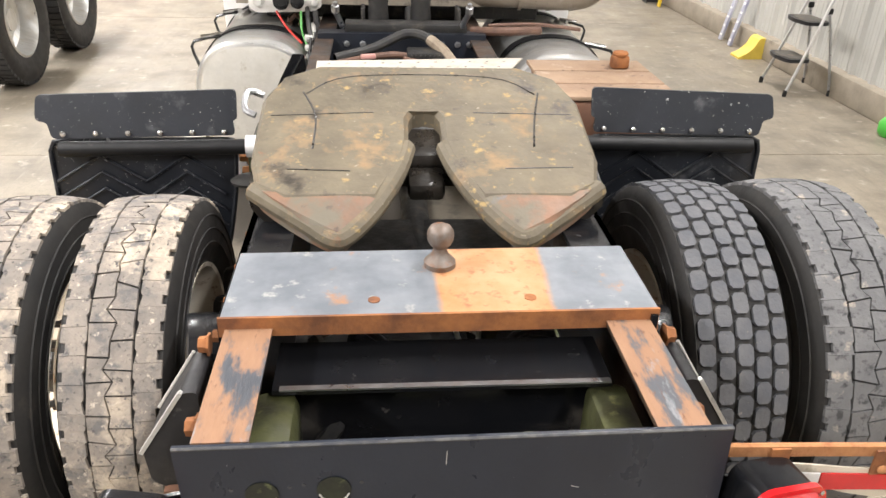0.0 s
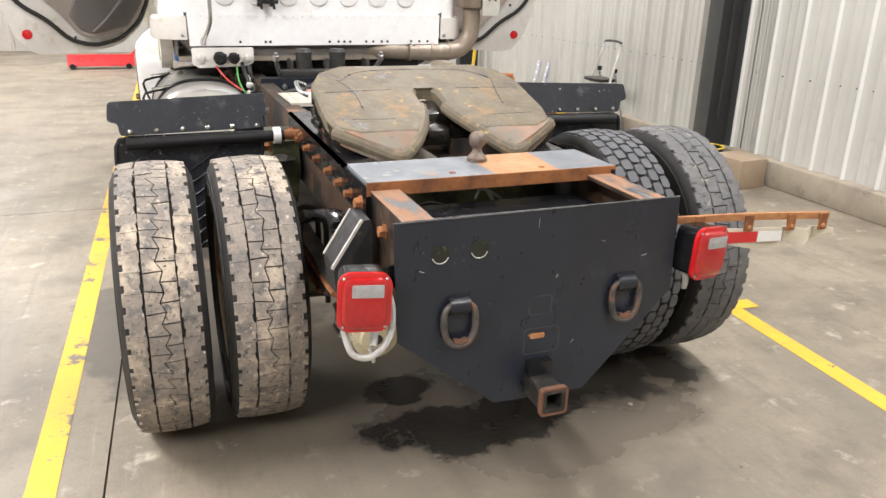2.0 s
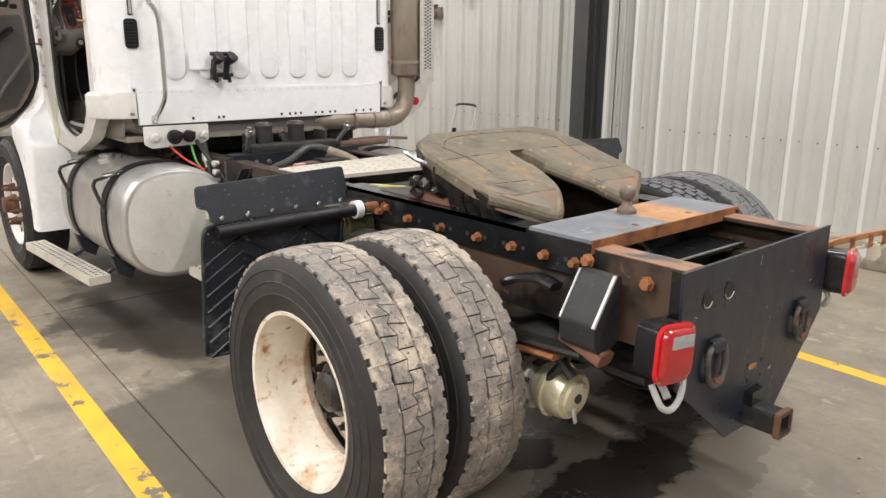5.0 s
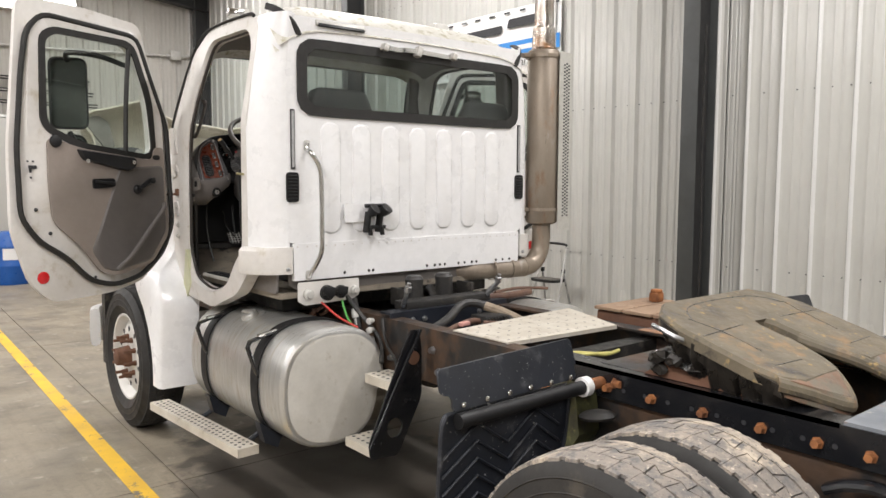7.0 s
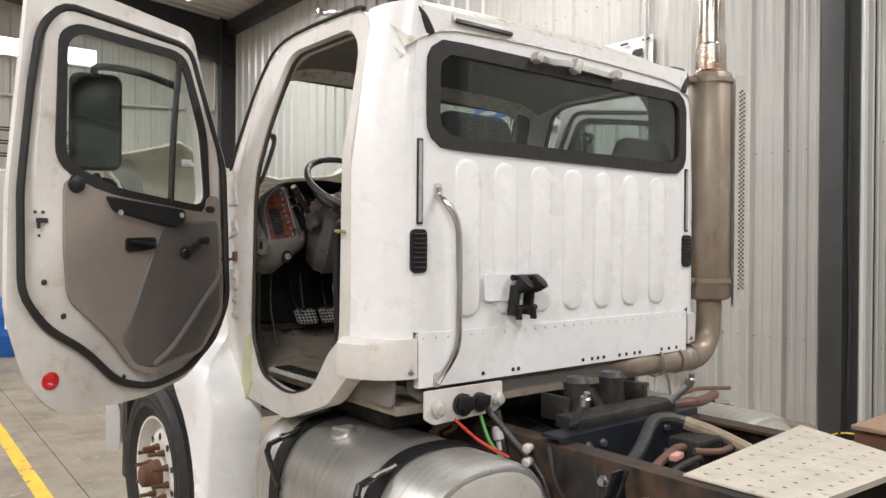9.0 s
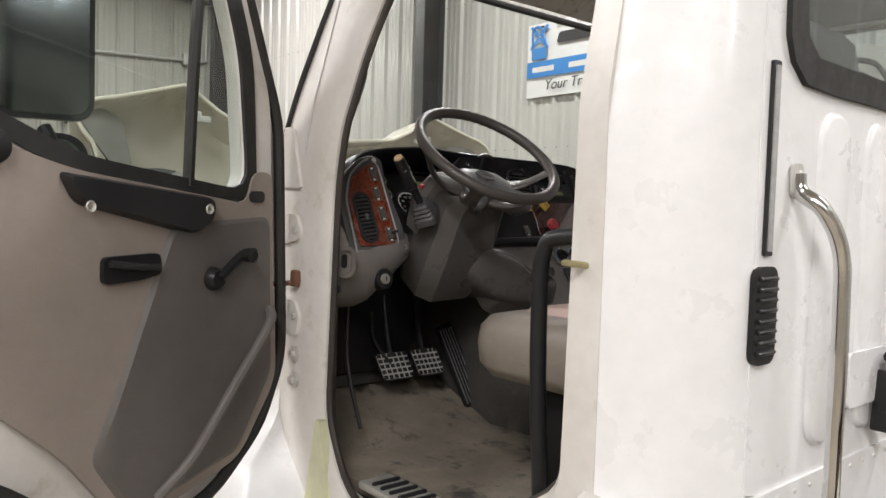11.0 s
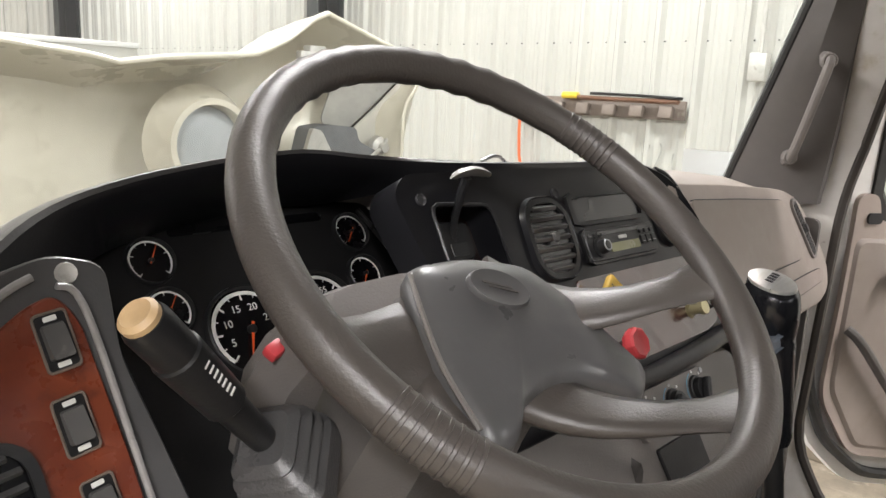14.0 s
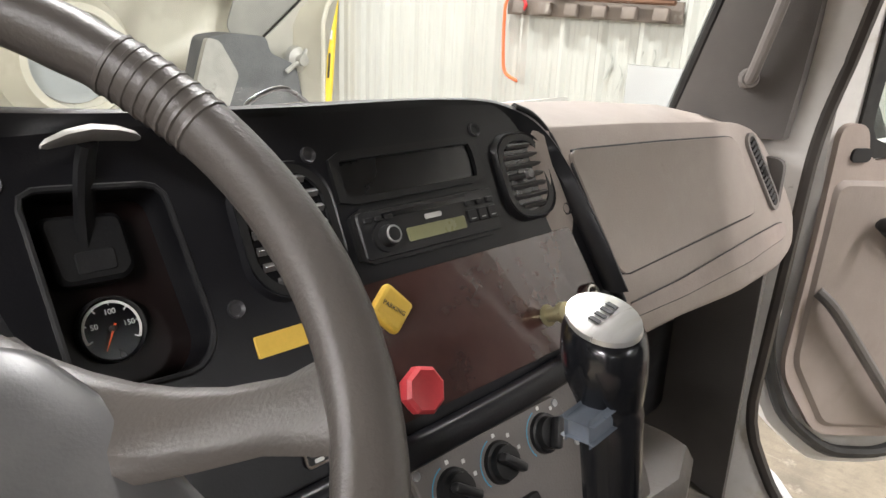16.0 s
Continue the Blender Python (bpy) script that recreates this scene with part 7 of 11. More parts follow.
# coupling holder
bm = B()
prism(bm, rrect(-0.40, 1.552, 0.20, 0.105, 0.014), xz(CB - 0.020), (0, 0.007, 0))
gh = part("coupling_holder", bm, white_paint, truck, "white plate with black hose coupling holders")
for x in (-0.355, -0.275):
    bm = B()
    lathe(bm, (x, CB - 0.055, 1.545), (0.2, -0.5, 0.5), [(0, 0.022), (0.02, 0.03), (0.05, 0.036), (0.055, 0.02)], 14)
    box(bm, (x - 0.01, CB - 0.04, 1.50), (0.02, 0.05, 0.12), (0, 8, 0), bev=0.005)
    box(bm, (x - 0.005, CB - 0.06, 1.45), (0.014, 0.03, 0.05), (0, -8, 0), bev=0.004)
    part("dummy_coupling", bm, plastic_black, gh, "black dummy coupling")
for z in (1.59, 1.47):
    bm = B()
    cyl(bm, (-0.38, CB - 0.045, z), (-0.25, CB - 0.045, z), 0.012, seg=10)
    part("pin", bm, plastic_black, gh)
# air and light connector panel under the back wall
bm = B()
prism(bm, rounded([(-0.80, 1.19), (-0.42, 1.19), (-0.42, 1.10), (-0.46, 1.075), (-0.76, 1.065), (-0.80, 1.09)], 0.01), xz(CB - 0.035), (0, 0.008, 0))
cpn = part("connector_panel", bm, white_worn, truck, "white connector panel with plugs and air lines")
for x, r, m_, lab in ((-0.745, 0.03, alu_dull, "round grey connector"), (-0.63, 0.042, plastic_black, "black lidded socket"), (-0.545, 0.036, plastic_black, "black lidded socket"), (-0.455, 0.026, alu_dull, "round grey connector")):
    bm = B()
    lathe(bm, (x, CB - 0.037, 1.125), (0, -1, 0), [(0, r), (0.02, r), (0.024, r * 0.7), (0.035, r * 0.6), (0.036, 0.005)], 18)
    if m_ == plastic_black:
        box(bm, (x, CB - 0.07, 1.135), (r * 1.7, 0.012, r * 1.2), (0, 10, 0), bev=0.005)
    part("socket", bm, m_, cpn, lab)
for pts, m_, r in (([(-0.66, CB - 0.03, 1.075), (-0.60, CB - 0.10, 1.0), (-0.52, CB - 0.18, 0.94)], cable_red, 0.006), ([(-0.53, CB - 0.03, 1.075), (-0.525, CB - 0.08, 0.98), (-0.49, CB - 0.14, 0.90)], cable_green, 0.0065), ([(-0.455, CB - 0.04, 1.08), (-0.45, CB - 0.06, 1.0), (-0.45, CB - 0.1, 0.86), (-0.44, CB - 0.14, 0.75)], cable_black, 0.016)):
    bm = B()
    tube(bm, pts, r, 8, 6)
    part("air_line", bm, m_, cpn, {cable_red: "red air line", cable_green: "green air line"}.get(m_, "black cable"))
bm = B()
lathe(bm, (-0.455, CB - 0.045, 1.02), (0, -0.3, -1), [(0, 0.02), (0.02, 0.024), (0.05, 0.024), (0.055, 0.016), (0.09, 0.016)], 12)
part("coupling_nut", bm, alu_dull, cpn)

# roof
bm = B()
NX = 25


def roof_z(x, y):
    t = abs(x - CX) / 0.905
    top = 2.70 - 0.16 * max(0, (3.52 - y) / 0.25) ** 2 - 0.12 * max(0, (y - 4.05) / 0.38) ** 2
    return top - 0.03 * t ** 2 - 0.085 * max(0, (t - 0.72) / 0.28) ** 2


ys = [3.262, 3.27, 3.30, 3.34, 3.40, 3.48, 3.6, 3.8, 4.0, 4.15, 4.28, 4.38, 4.44]
rows = [[(CX - 0.905 + 1.81 * i / (NX - 1), y, roof_z(CX - 0.905 + 1.81 * i / (NX - 1), y)) for i in range(NX)] for y in ys]
loft(bm, rows, (False, False), closed=False)
loft(bm, [[(p[0], p[1] + 0.03, p[2] - 0.03) for p in r] for r in rows], (False, False), closed=False)
roof = part("roof", bm, white_roof, truck, "white cab roof with dirty lichen specks", smooth=60)
bm = B()
rows2 = [[(CX - 0.84 + 1.68 * i / (NX - 1), y, roof_z(CX - 0.84 + 1.68 * i / (NX - 1), y) - 0.075) for i in range(NX)] for y in [3.34, 3.5, 3.8, 4.1, 4.3]]
loft(bm, rows2, (False, False), closed=False)
part("headliner", bm, headliner, roof, "grey fabric headliner", smooth=60)
bm = B()
box(bm, (-0.80, 3.95, 2.70), (0.10, 0.05, 0.05), bev=0.012)
part("clearance_lamp", bm, chrome, roof, "small chrome roof marker lamp")
bm = B()
box(bm, (0.53, 3.75, 2.735), (0.12, 0.16, 0.08), bev=0.015)
part("antenna_base", bm, alu_dull, roof, "grey box on the roof")
bm = B()
prism(bm, [(-0.82, 2.67), (-0.77, 2.74), (-0.70, 2.745), (-0.69, 2.68)], xz(3.98), (0, 0.008, 0))
part("lamp_bracket", bm, alu_dull, roof)

# sides with the door openings
OPEN = rounded([(3.545, 1.36), (3.52, 2.44), (3.60, 2.545), (4.06, 2.545), (4.20, 2.24), (4.275, 1.92), (4.30, 1.30), (4.20, 1.13), (3.98, 1.075), (3.76, 1.14), (3.64, 1.30)], 0.07, 5)
SIDE = rounded([(3.46, 1.24), (3.46, 2.56), (3.55, 2.615), (4.16, 2.615), (4.36, 2.50), (4.56, 2.07), (4.58, 1.10), (4.40, 1.02), (3.96, 0.985), (3.62, 1.10)], 0.04, 4)
for s in (-1, 1):
    bm = B()
    fwd = 0.050 if s < 0 else 0.165
    gap = [(u + fwd * min(1, max(0, (u - 3.9) / 0.2)), v) for u, v in OPEN]
    o, i_ = aligned(SIDE, gap, 140)
    loops = []
    back_in = [(u + 0.09 * min(1, max(0, (u - 4.0) / 0.2)), v) for u, v in i_]
    for loop, dx in ((o, 0.0), ([tuple(Vector(a).lerp(Vector(b), 0.12)) for a, b in zip(i_, o)], 0.0), (i_, 0.015), (i_, 0.03), (back_in, 0.075), (o, 0.075)):
        loops.append([bm.verts.new((side_x(v, s) - s * dx, u, v)) for u, v in loop])
    for a, b in zip(loops, loops[1:] + loops[:1]):
        for k in range(140):
            bm.faces.new((a[k], a[(k + 1) % 140], b[(k + 1) % 140], b[k]))
    ds = part("door_frame", bm, white_worn, truck, "worn white door opening frame with grime", smooth=40)
    off, r = (0.031, 0.0098) if s < 0 else (0.020, 0.0145)
    bm = B()
    tube(bm, [(side_x(v, s) - s * off, u, v) for u, v in resample(gap, 90)], r, 8, 1, closed=True)
    part("door_seal", bm, seal_worn, ds, "worn brown-black rubber door seal")
    bm = B()
    tube(bm, [(side_x(2.53, s) + s * 0.004, 3.50, 2.60), (side_x(2.6, s) + s * 0.004, 3.62, 2.625), (side_x(2.6, s) + s * 0.004, 4.16, 2.62), (side_x(2.5, s) + s * 0.004, 4.36, 2.49), (side_x(2.2, s) + s * 0.004, 4.49, 2.21), (side_x(2.07, s) + s * 0.004, 4.545, 2.05)], 0.009, 8, 5, flat=(0.02, 0.014))
    part("drip_seal", bm, seal_black, ds, "black drip seal along the roof edge")
    # striker on the rear post, hinges on the front post
    bm = B()
    tube(bm, [(side_x(1.76, s) - s * 0.02, 3.525, 1.76), (side_x(1.76, s) + s * 0.025, 3.52, 1.765), (side_x(1.76, s) + s * 0.025, 3.50, 1.765), (side_x(1.76, s) - s * 0.02, 3.49, 1.76)], 0.006, 8, 4)
    part("striker", bm, cad_gold, ds, "brass-coloured latch striker")
    for z, dz in ((1.785, 0.045), (1.555, -0.045)):
        bm = B()
        prism(bm, rounded([(4.47, z + 0.04), (4.56, z + 0.045), (4.56, z - 0.045), (4.46, z - 0.04 + dz * 0.3), (4.445, z)], 0.012), yz(CX + s * 0.998), (s * 0.012, 0, 0))
        hg = part("hinge", bm, white_worn, ds, "white door hinge leaf")
        bm = B()
        hexbolt(bm, (CX + s * 1.010, 4.468, z), (s, 0, 0), 0.009, 0.007)
        part("bolt", bm, alu_dull, hg)
    bm = B()
    tube(bm, [(CX + s * 1.0, 4.47, 1.645), (CX + s * 1.05, 4.49, 1.640), (CX + s * 1.12, 4.50, 1.642)], 0.007, 8, 3)
    box(bm, (CX + s * 1.008, 4.468, 1.655), (0.02, 0.03, 0.045), bev=0.006)
    part("check_strap", bm, rust_box, ds, "rusty door check strap")
    for z in (1.45, 1.38):
        bm = B()
        lathe(bm, (CX + s * 1.0, 4.475, z), (s, 0, 0), [(0, 0.022), (0.006, 0.022), (0.008, 0.012), (0.018, 0.011)], 14)
        part("body_plug", bm, alu_dull, ds)
    # cowl side and wheel-arch panel ahead of the door
    bm = B()
    rows = []
    for z, yb in ((2.01, 4.55), (1.60, 4.555), (1.34, 4.56), (1.28, 4.555), (1.22, 4.53), (1.16, 4.48), (1.10, 4.42), (1.04, 4.36), (0.98, 4.335), (0.90, 4.345), (0.80, 4.36), (0.70, 4.375), (0.60, 4.385), (0.50, 4.395), (0.42, 4.40)):
        yf = FR_Y - math.sqrt(0.585 ** 2 - (z - AX_Z) ** 2) if z < 1.02 else 4.84
        k = max(0.0, min(1.0, (1.30 - z) / 0.22))
        k = k * k * (3 - 2 * k)
        xo, deep = 1.0 + 0.172 * k, 0.02 + 0.22 * k
        rim = 0.02 * k
        rows.append([(CX + s * q, y, z) for q, y in ((xo - rim, yb), (xo, yb + rim + 0.002), (xo - 0.03 * (1 - k), yf - 0.01), (xo - rim - 0.03 * (1 - k), yf), (xo - deep, yf), (xo - deep, yb))])
    loft(bm, rows)
    part("cowl_side", bm, white_paint, truck, "white flared cowl side panel behind the wheel", smooth=50)
    if s < 0:
        bm = B()
        prism(bm, [(4.28, 1.10), (4.33, 1.30), (4.352, 1.30), (4.42, 0.98), (4.38, 0.95)], yz(CX + s * 0.985), (s * 0.022, 0, 0))
        part("step_trim", bm, mat("yellowed_strip", (0.62, 0.63, 0.42), (0.52, 0.52, 0.36), 9, 0.6), truck, "yellowed sealant strip under the door post")
    # A-pillar cover flap seen beside the hinge
    bm = B()
    prism(bm, rounded([(4.50, 2.06), (4.58, 2.06), (4.58, 1.90), (4.45, 1.895), (4.47, 1.96)], 0.015), yz(CX + s * 0.999), (s * 0.01, 0, 0))
    part("cowl_cover", bm, white_worn, truck, "white moulded cover at the post foot")

# windscreen with its black band
WS = [(CX - 0.90, 4.70, 1.90), (CX + 0.90, 4.70, 1.90), (CX + 0.81, 4.455, 2.53), (CX - 0.81, 4.455, 2.53)]


def ws(u, v):
    a = Vector(WS[0]).lerp(Vector(WS[1]), u)
    b = Vector(WS[3]).lerp(Vector(WS[2]), u)
    p = a.lerp(b, v)
    k = 1 - abs(2 * u - 1) ** 2.6
    return p + Vector((0, (0.32 - 0.20 * v) * k, 0.03 * k))


bm = B()
loft(bm, [[ws(i / 16, j / 6) for i in range(17)] for j in range(7)], (False, False), closed=False)
wsc = part("windscreen", bm, glass_clear, truck, "clear one-piece windscreen", smooth=80)
wsc.visible_shadow = False
edge = [(i / 16, 0) for i in range(17)] + [(1, j / 6) for j in range(1, 7)] + [(1 - i / 16, 1) for i in range(1, 17)] + [(0, 1 - j / 6) for j in range(1, 6)]
bm = B()
tube(bm, [ws(u, v) for u, v in edge], 0.012, 8, 1, closed=True)
part("windscreen_seal", bm, seal_black, wsc, "black windscreen rubber")
for s in (-1, 1):
    bm = B()
    rows = []
    for k in range(7):
        t = k / 6
        p = ws(1 if s > 0 else 0, t)
        q = Vector((side_x(p.z, s) - s * 0.055, 4.475 - 0.075 * t if s > 0 else 4.42 - 0.07 * t, p.z + 0.01))
        rows.append([p + Vector((-s * 0.008, -0.006, 0)), p.lerp(q, 0.5) + Vector((-s * 0.045, -0.008, 0)), q + Vector((-s * 0.03, 0, 0)), q, p])
    loft(bm, rows)
    pl = part("pillar_trim", bm, pillar_dark, truck, "grey moulded windscreen pillar trim", smooth=40)
    a, b = Vector((CX + s * 0.865, 4.497, 2.242)), Vector((CX + s * 0.912, 4.573, 2.005))
    bm = B()
    w = Vector((-s * 0.060, -0.045, 0.0))
    tube(bm, [a, a + w * 0.75 + (b - a) * 0.02, a + w + (b - a) * 0.16, a + w + (b - a) * 0.84, b + w * 0.75 - (b - a) * 0.02, b], 0.0105, 10, 5)
    ph = part("pillar_handle", bm, pillar_grey, pl, "grey plastic grab handle")
    for e, k in ((a, 0.05), (b, -0.05)):
        hub_c = e + w * 0.80 + (b - a) * k
        bm = B()
        lathe(bm, hub_c, w.normalized(), [(-0.006, 0.017), (0.009, 0.0165), (0.012, 0.014), (0.010, 0.009), (0.004, 0.008)], 18)
        fo = part("handle_foot", bm, pillar_grey, ph, "round grey end of the handle")
        bm = B()
        lathe(bm, hub_c, w.normalized(), [(0.003, 0.0085), (0.0115, 0.0085), (0.0125, 0.005), (0.0105, 0.003)], 12)
        part("bolt", bm, plastic_black, fo)
    # outside of the pillar in body colour
    bm = B()
    rows = []
    for k in range(7):
        t = k / 6
        p = ws(1 if s > 0 else 0, t)
        q = Vector((side_x(p.z, s), 4.45 - 0.10 * t, p.z + 0.02))
        rows.append([p + Vector((0, 0.012, 0.012)), p.lerp(q, 0.5) + Vector((s * 0.02, 0.02, 0.012)), q])
    loft(bm, rows, (False, False), closed=False)
    part("windscreen_pillar", bm, white_paint, truck, "white windscreen pillar", smooth=50)
bm = B()
prism(bm, [(4.96, 1.93), (5.12, 1.90), (5.12, 1.15), (5.06, 1.12), (4.94, 1.10), (4.94, 1.85)], yz(CX - 0.93), (1.86, 0, 0))
part("firewall", bm, white_worn, truck, "white cowl and firewall")
bm = B()
box(bm, (0, 5.35, 1.0), (0.62, 0.95, 0.75), bev=0.08)
box(bm, (0, 5.30, 1.42), (0.40, 0.80, 0.20), bev=0.06)
part("engine", bm, black_dirty, truck, "dirty black engine block")
bm = B()
box(bm, (0, 5.95, 1.05), (0.86, 0.10, 0.85), bev=0.02)
part("radiator", bm, black_dirty, truck, "black radiator")
bm = B()
tube(bm, [(-1.12, 5.95, 0.58), (-1.0, 6.18, 0.58), (-0.5, 6.26, 0.58), (0.5, 6.26, 0.58), (1.0, 6.18, 0.58), (1.12, 5.95, 0.58)], 0.05, 12, 4, flat=(0.30, 0.08), up=(0, 0, 1))
part("bumper", bm, white_paint, truck, "white front bumper")
for s in (-1, 1):
    bm = B()
    prism(bm, rounded([(5.62, 0.95), (5.70, 0.95), (5.72, 0.35), (5.64, 0.35)], 0.02), yz(s * 1.13), (-s * 0.26, 0, 0))
    part("splash_guard", bm, black_dirty, truck, "black splash guard ahead of the wheel")
bm = B()
box(bm, (0, FR_Y, 0.45), (1.7, 0.12, 0.12), bev=0.03)
part("front_axle", bm, black_dirty, truck, "black front axle beam")

# hood, tipped forward so that its inside faces the cab
HTOP = [(0.0, 2.168), (0.12, 2.188), (0.42, 2.215), (0.535, 2.263), (0.655, 2.347), (0.71, 2.368), (0.785, 2.342), (0.975, 2.286), (1.105, 2.256), (1.157, 2.20), (1.125, 2.138), (1.065, 2.07), (1.062, 1.756), (1.08, 1.30), (1.0, 1.05)]
RIM = [(u, v) for u, v in HTOP] + [(-u, v) for u, v in HTOP[:0:-1]]
RIM = resample(RIM, 110)
bm = B()
rows = []
for k, (y, sc) in enumerate(((5.985, 1.0), (6.0, 1.0), (6.03, 0.985), (6.10, 0.965), (6.20, 0.93), (6.27, 0.86), (6.29, 0.70), (6.30, 0.40))):
    row = []
    for u, v in RIM:
        du, dv = u * sc, 1.62 + (v - 1.62) * sc
        wob = 0.02 * math.sin(5 * u + 3 * v) * (k > 3)
        row.append((du, y + wob, dv))
    rows.append(row)
loft(bm, rows, (False, True))
loft(bm, [[(p[0] * 1.012, p[1] + 0.02, 1.62 + (p[2] - 1.62) * 1.012) for p in r] for r in rows], (False, True))
hood = part("hood", bm, cream_hood, truck, "cream-white hood tipped open, inside showing", smooth=45)
bm = B()
tube(bm, [(u, 5.99, v) for u, v in RIM], 0.009, 8, 1, closed=True)
part("hood_lip", bm, cream_hood, hood)
for s in (1,):
    bm = B()
    lathe(bm, (s * 0.345, 6.20, 1.93), (0, -1, 0), [(0, 0.19), (0.03, 0.175), (0.075, 0.155), (0.10, 0.148), (0.10, 0.128), (0.02, 0.118)], 36, (False, False))
    part("lamp_bucket", bm, cream_hood, hood, "round moulded lamp bucket", smooth=50)
    bm = B()
    lathe(bm, (s * 0.345, 6.16, 1.93), (0, -1, 0), [(0, 0.12), (0.012, 0.12), (0.018, 0.10), (0.02, 0.01)], 36)
    part("lamp_back", bm, mat("lamp_back_grey", (0.52, 0.55, 0.57), (0.44, 0.47, 0.49), 5, 0.4), hood, "grey round lamp back", smooth=50)
for s in (-1, 1):
    bm = B()
    prism(bm, rounded([(s * 0.70, 1.99), (s * 0.78, 2.0), (s * 0.90, 1.99), (s * 0.912, 1.94), (s * 1.01, 1.90), (s * 1.035, 1.78), (s * 0.64, 1.78)], 0.02), xz(6.06), (0, 0.09, 0))
    part("felt_pad", bm, grey_felt, hood, "grey felt insulation pad")
    bm = B()
    prism(bm, rounded([(s * 0.69, 1.99), (s * 0.73, 1.98), (s * 0.79, 1.88), (s * 0.75, 1.78), (s * 0.62, 1.78)], 0.015), xz(6.045), (0, 0.02, 0))
    part("felt_fold", bm, alu_dull, hood, "folded grey edge of the pad")
    # folded corner of the hood: grey facet, crease, paler outer facet
    corner = lambda u, v: (s * u, 6.03 + 0.55 * (1.19 - u), v)
    bm = B()
    prism(bm, rounded([(0.905, 2.20), (1.01, 2.25), (1.12, 2.25), (1.148, 2.218), (1.034, 2.08), (0.906, 1.938), (0.852, 2.008)], 0.02), corner, (0, -0.006, 0))
    part("inner_facet", bm, mat("facet_grey", (0.40, 0.39, 0.36), (0.31, 0.305, 0.285), 9, 0.55, 0.1, spots=[((0.20, 0.19, 0.17), 20, 0.62, 0.72, 0.7)]), hood, "grey inner facet of the hood corner")
    bm = B()
    prism(bm, rounded([(1.150, 2.222), (1.18, 2.22), (1.135, 2.0), (1.105, 1.76), (0.96, 1.76), (0.910, 1.936), (1.038, 2.078)], 0.015), lambda u, v: Vector(corner(u, v)) + Vector((0, -0.012, 0)), (0, -0.008, 0))
    part("outer_facet", bm, mat("scuffed_cream", (0.62, 0.60, 0.53), (0.52, 0.50, 0.44), 7, 0.5, 0.1, spots=[((0.33, 0.31, 0.28), 16, 0.62, 0.74, 0.7)]), hood, "scuffed pale outer facet of the hood corner")
    bm = B()
    tube(bm, [Vector(corner(u, v)) + Vector((0, -0.016, 0)) for u, v in ((1.148, 2.218), (1.034, 2.08), (0.906, 1.938))], 0.0035, 6, 3)
    part("crease", bm, black_dirty, hood, "dark crease line")
    bm = B()
    box(bm, (s * 0.66, 6.0, 2.235), (0.07, 0.04, 0.05), bev=0.006)
    box(bm, (s * 0.62, 5.99, 2.225), (0.07, 0.03, 0.03), bev=0.005)
    part("hood_latch", bm, alu_dull, hood, "grey hood latch bracket")
    bm = B()
    lathe(bm, (s * 1.025, 6.085, 1.915), (0, -1, 0), [(0, 0.045), (0.02, 0.04), (0.03, 0.02), (0.05, 0.018)], 14)
    tube(bm, [(s * 0.965, 6.05, 1.88), (s * 0.99, 6.045, 1.90), (s * 1.025, 6.05, 1.915), (s * 1.045, 6.05, 1.95)], 0.008, 6, 3)
    part("hood_bracket", bm, alu_dull, hood, "grey knob bracket")
for s in (-1, 1):
    bm = B()
    box(bm, (s * 0.55, 6.28, 1.0), (0.08, 0.10, 0.75), bev=0.01)
    part("hood_hinge", bm, black_paint, truck, "black hood hinge arm")


# ---- doors, swung open on the front posts ----
D_OUT = rounded([(1.013, 2.675), (0.67, 2.685), (0.262, 2.655), (0.165, 2.335), (0.055, 2.085), (0.045, 1.46), (0.12, 1.265), (0.287, 1.12), (0.50, 1.072), (0.865, 1.06), (0.93, 1.10), (1.01, 1.19), (1.095, 1.47), (1.09, 1.9)], 0.05, 4)
D_WIN = rounded([(0.895, 2.475), (0.83, 2.520), (0.345, 2.515), (0.235, 2.205), (0.205, 1.872), (0.68, 1.922), (0.905, 2.015)], 0.07, 5)
D_TRIM = rounded([(0.90, 1.96), (0.70, 1.905), (0.225, 1.85), (0.205, 1.930), (0.135, 1.930), (0.128, 1.70), (0.108, 1.40), (0.24, 1.225), (0.50, 1.172), (0.60, 1.20), (0.72, 1.355), (0.885, 1.50), (0.90, 1.70)], 0.05, 5)
D_SEAL = rounded([(0.985, 2.50), (0.90, 2.60), (0.30, 2.575), (0.19, 2.29), (0.095, 2.06), (0.068, 1.45), (0.15, 1.28), (0.31, 1.155), (0.50, 1.115), (0.66, 1.16), (0.80, 1.30), (0.96, 1.40), (1.055, 1.53), (1.06, 1.9), (1.02, 2.3)], 0.06, 5)


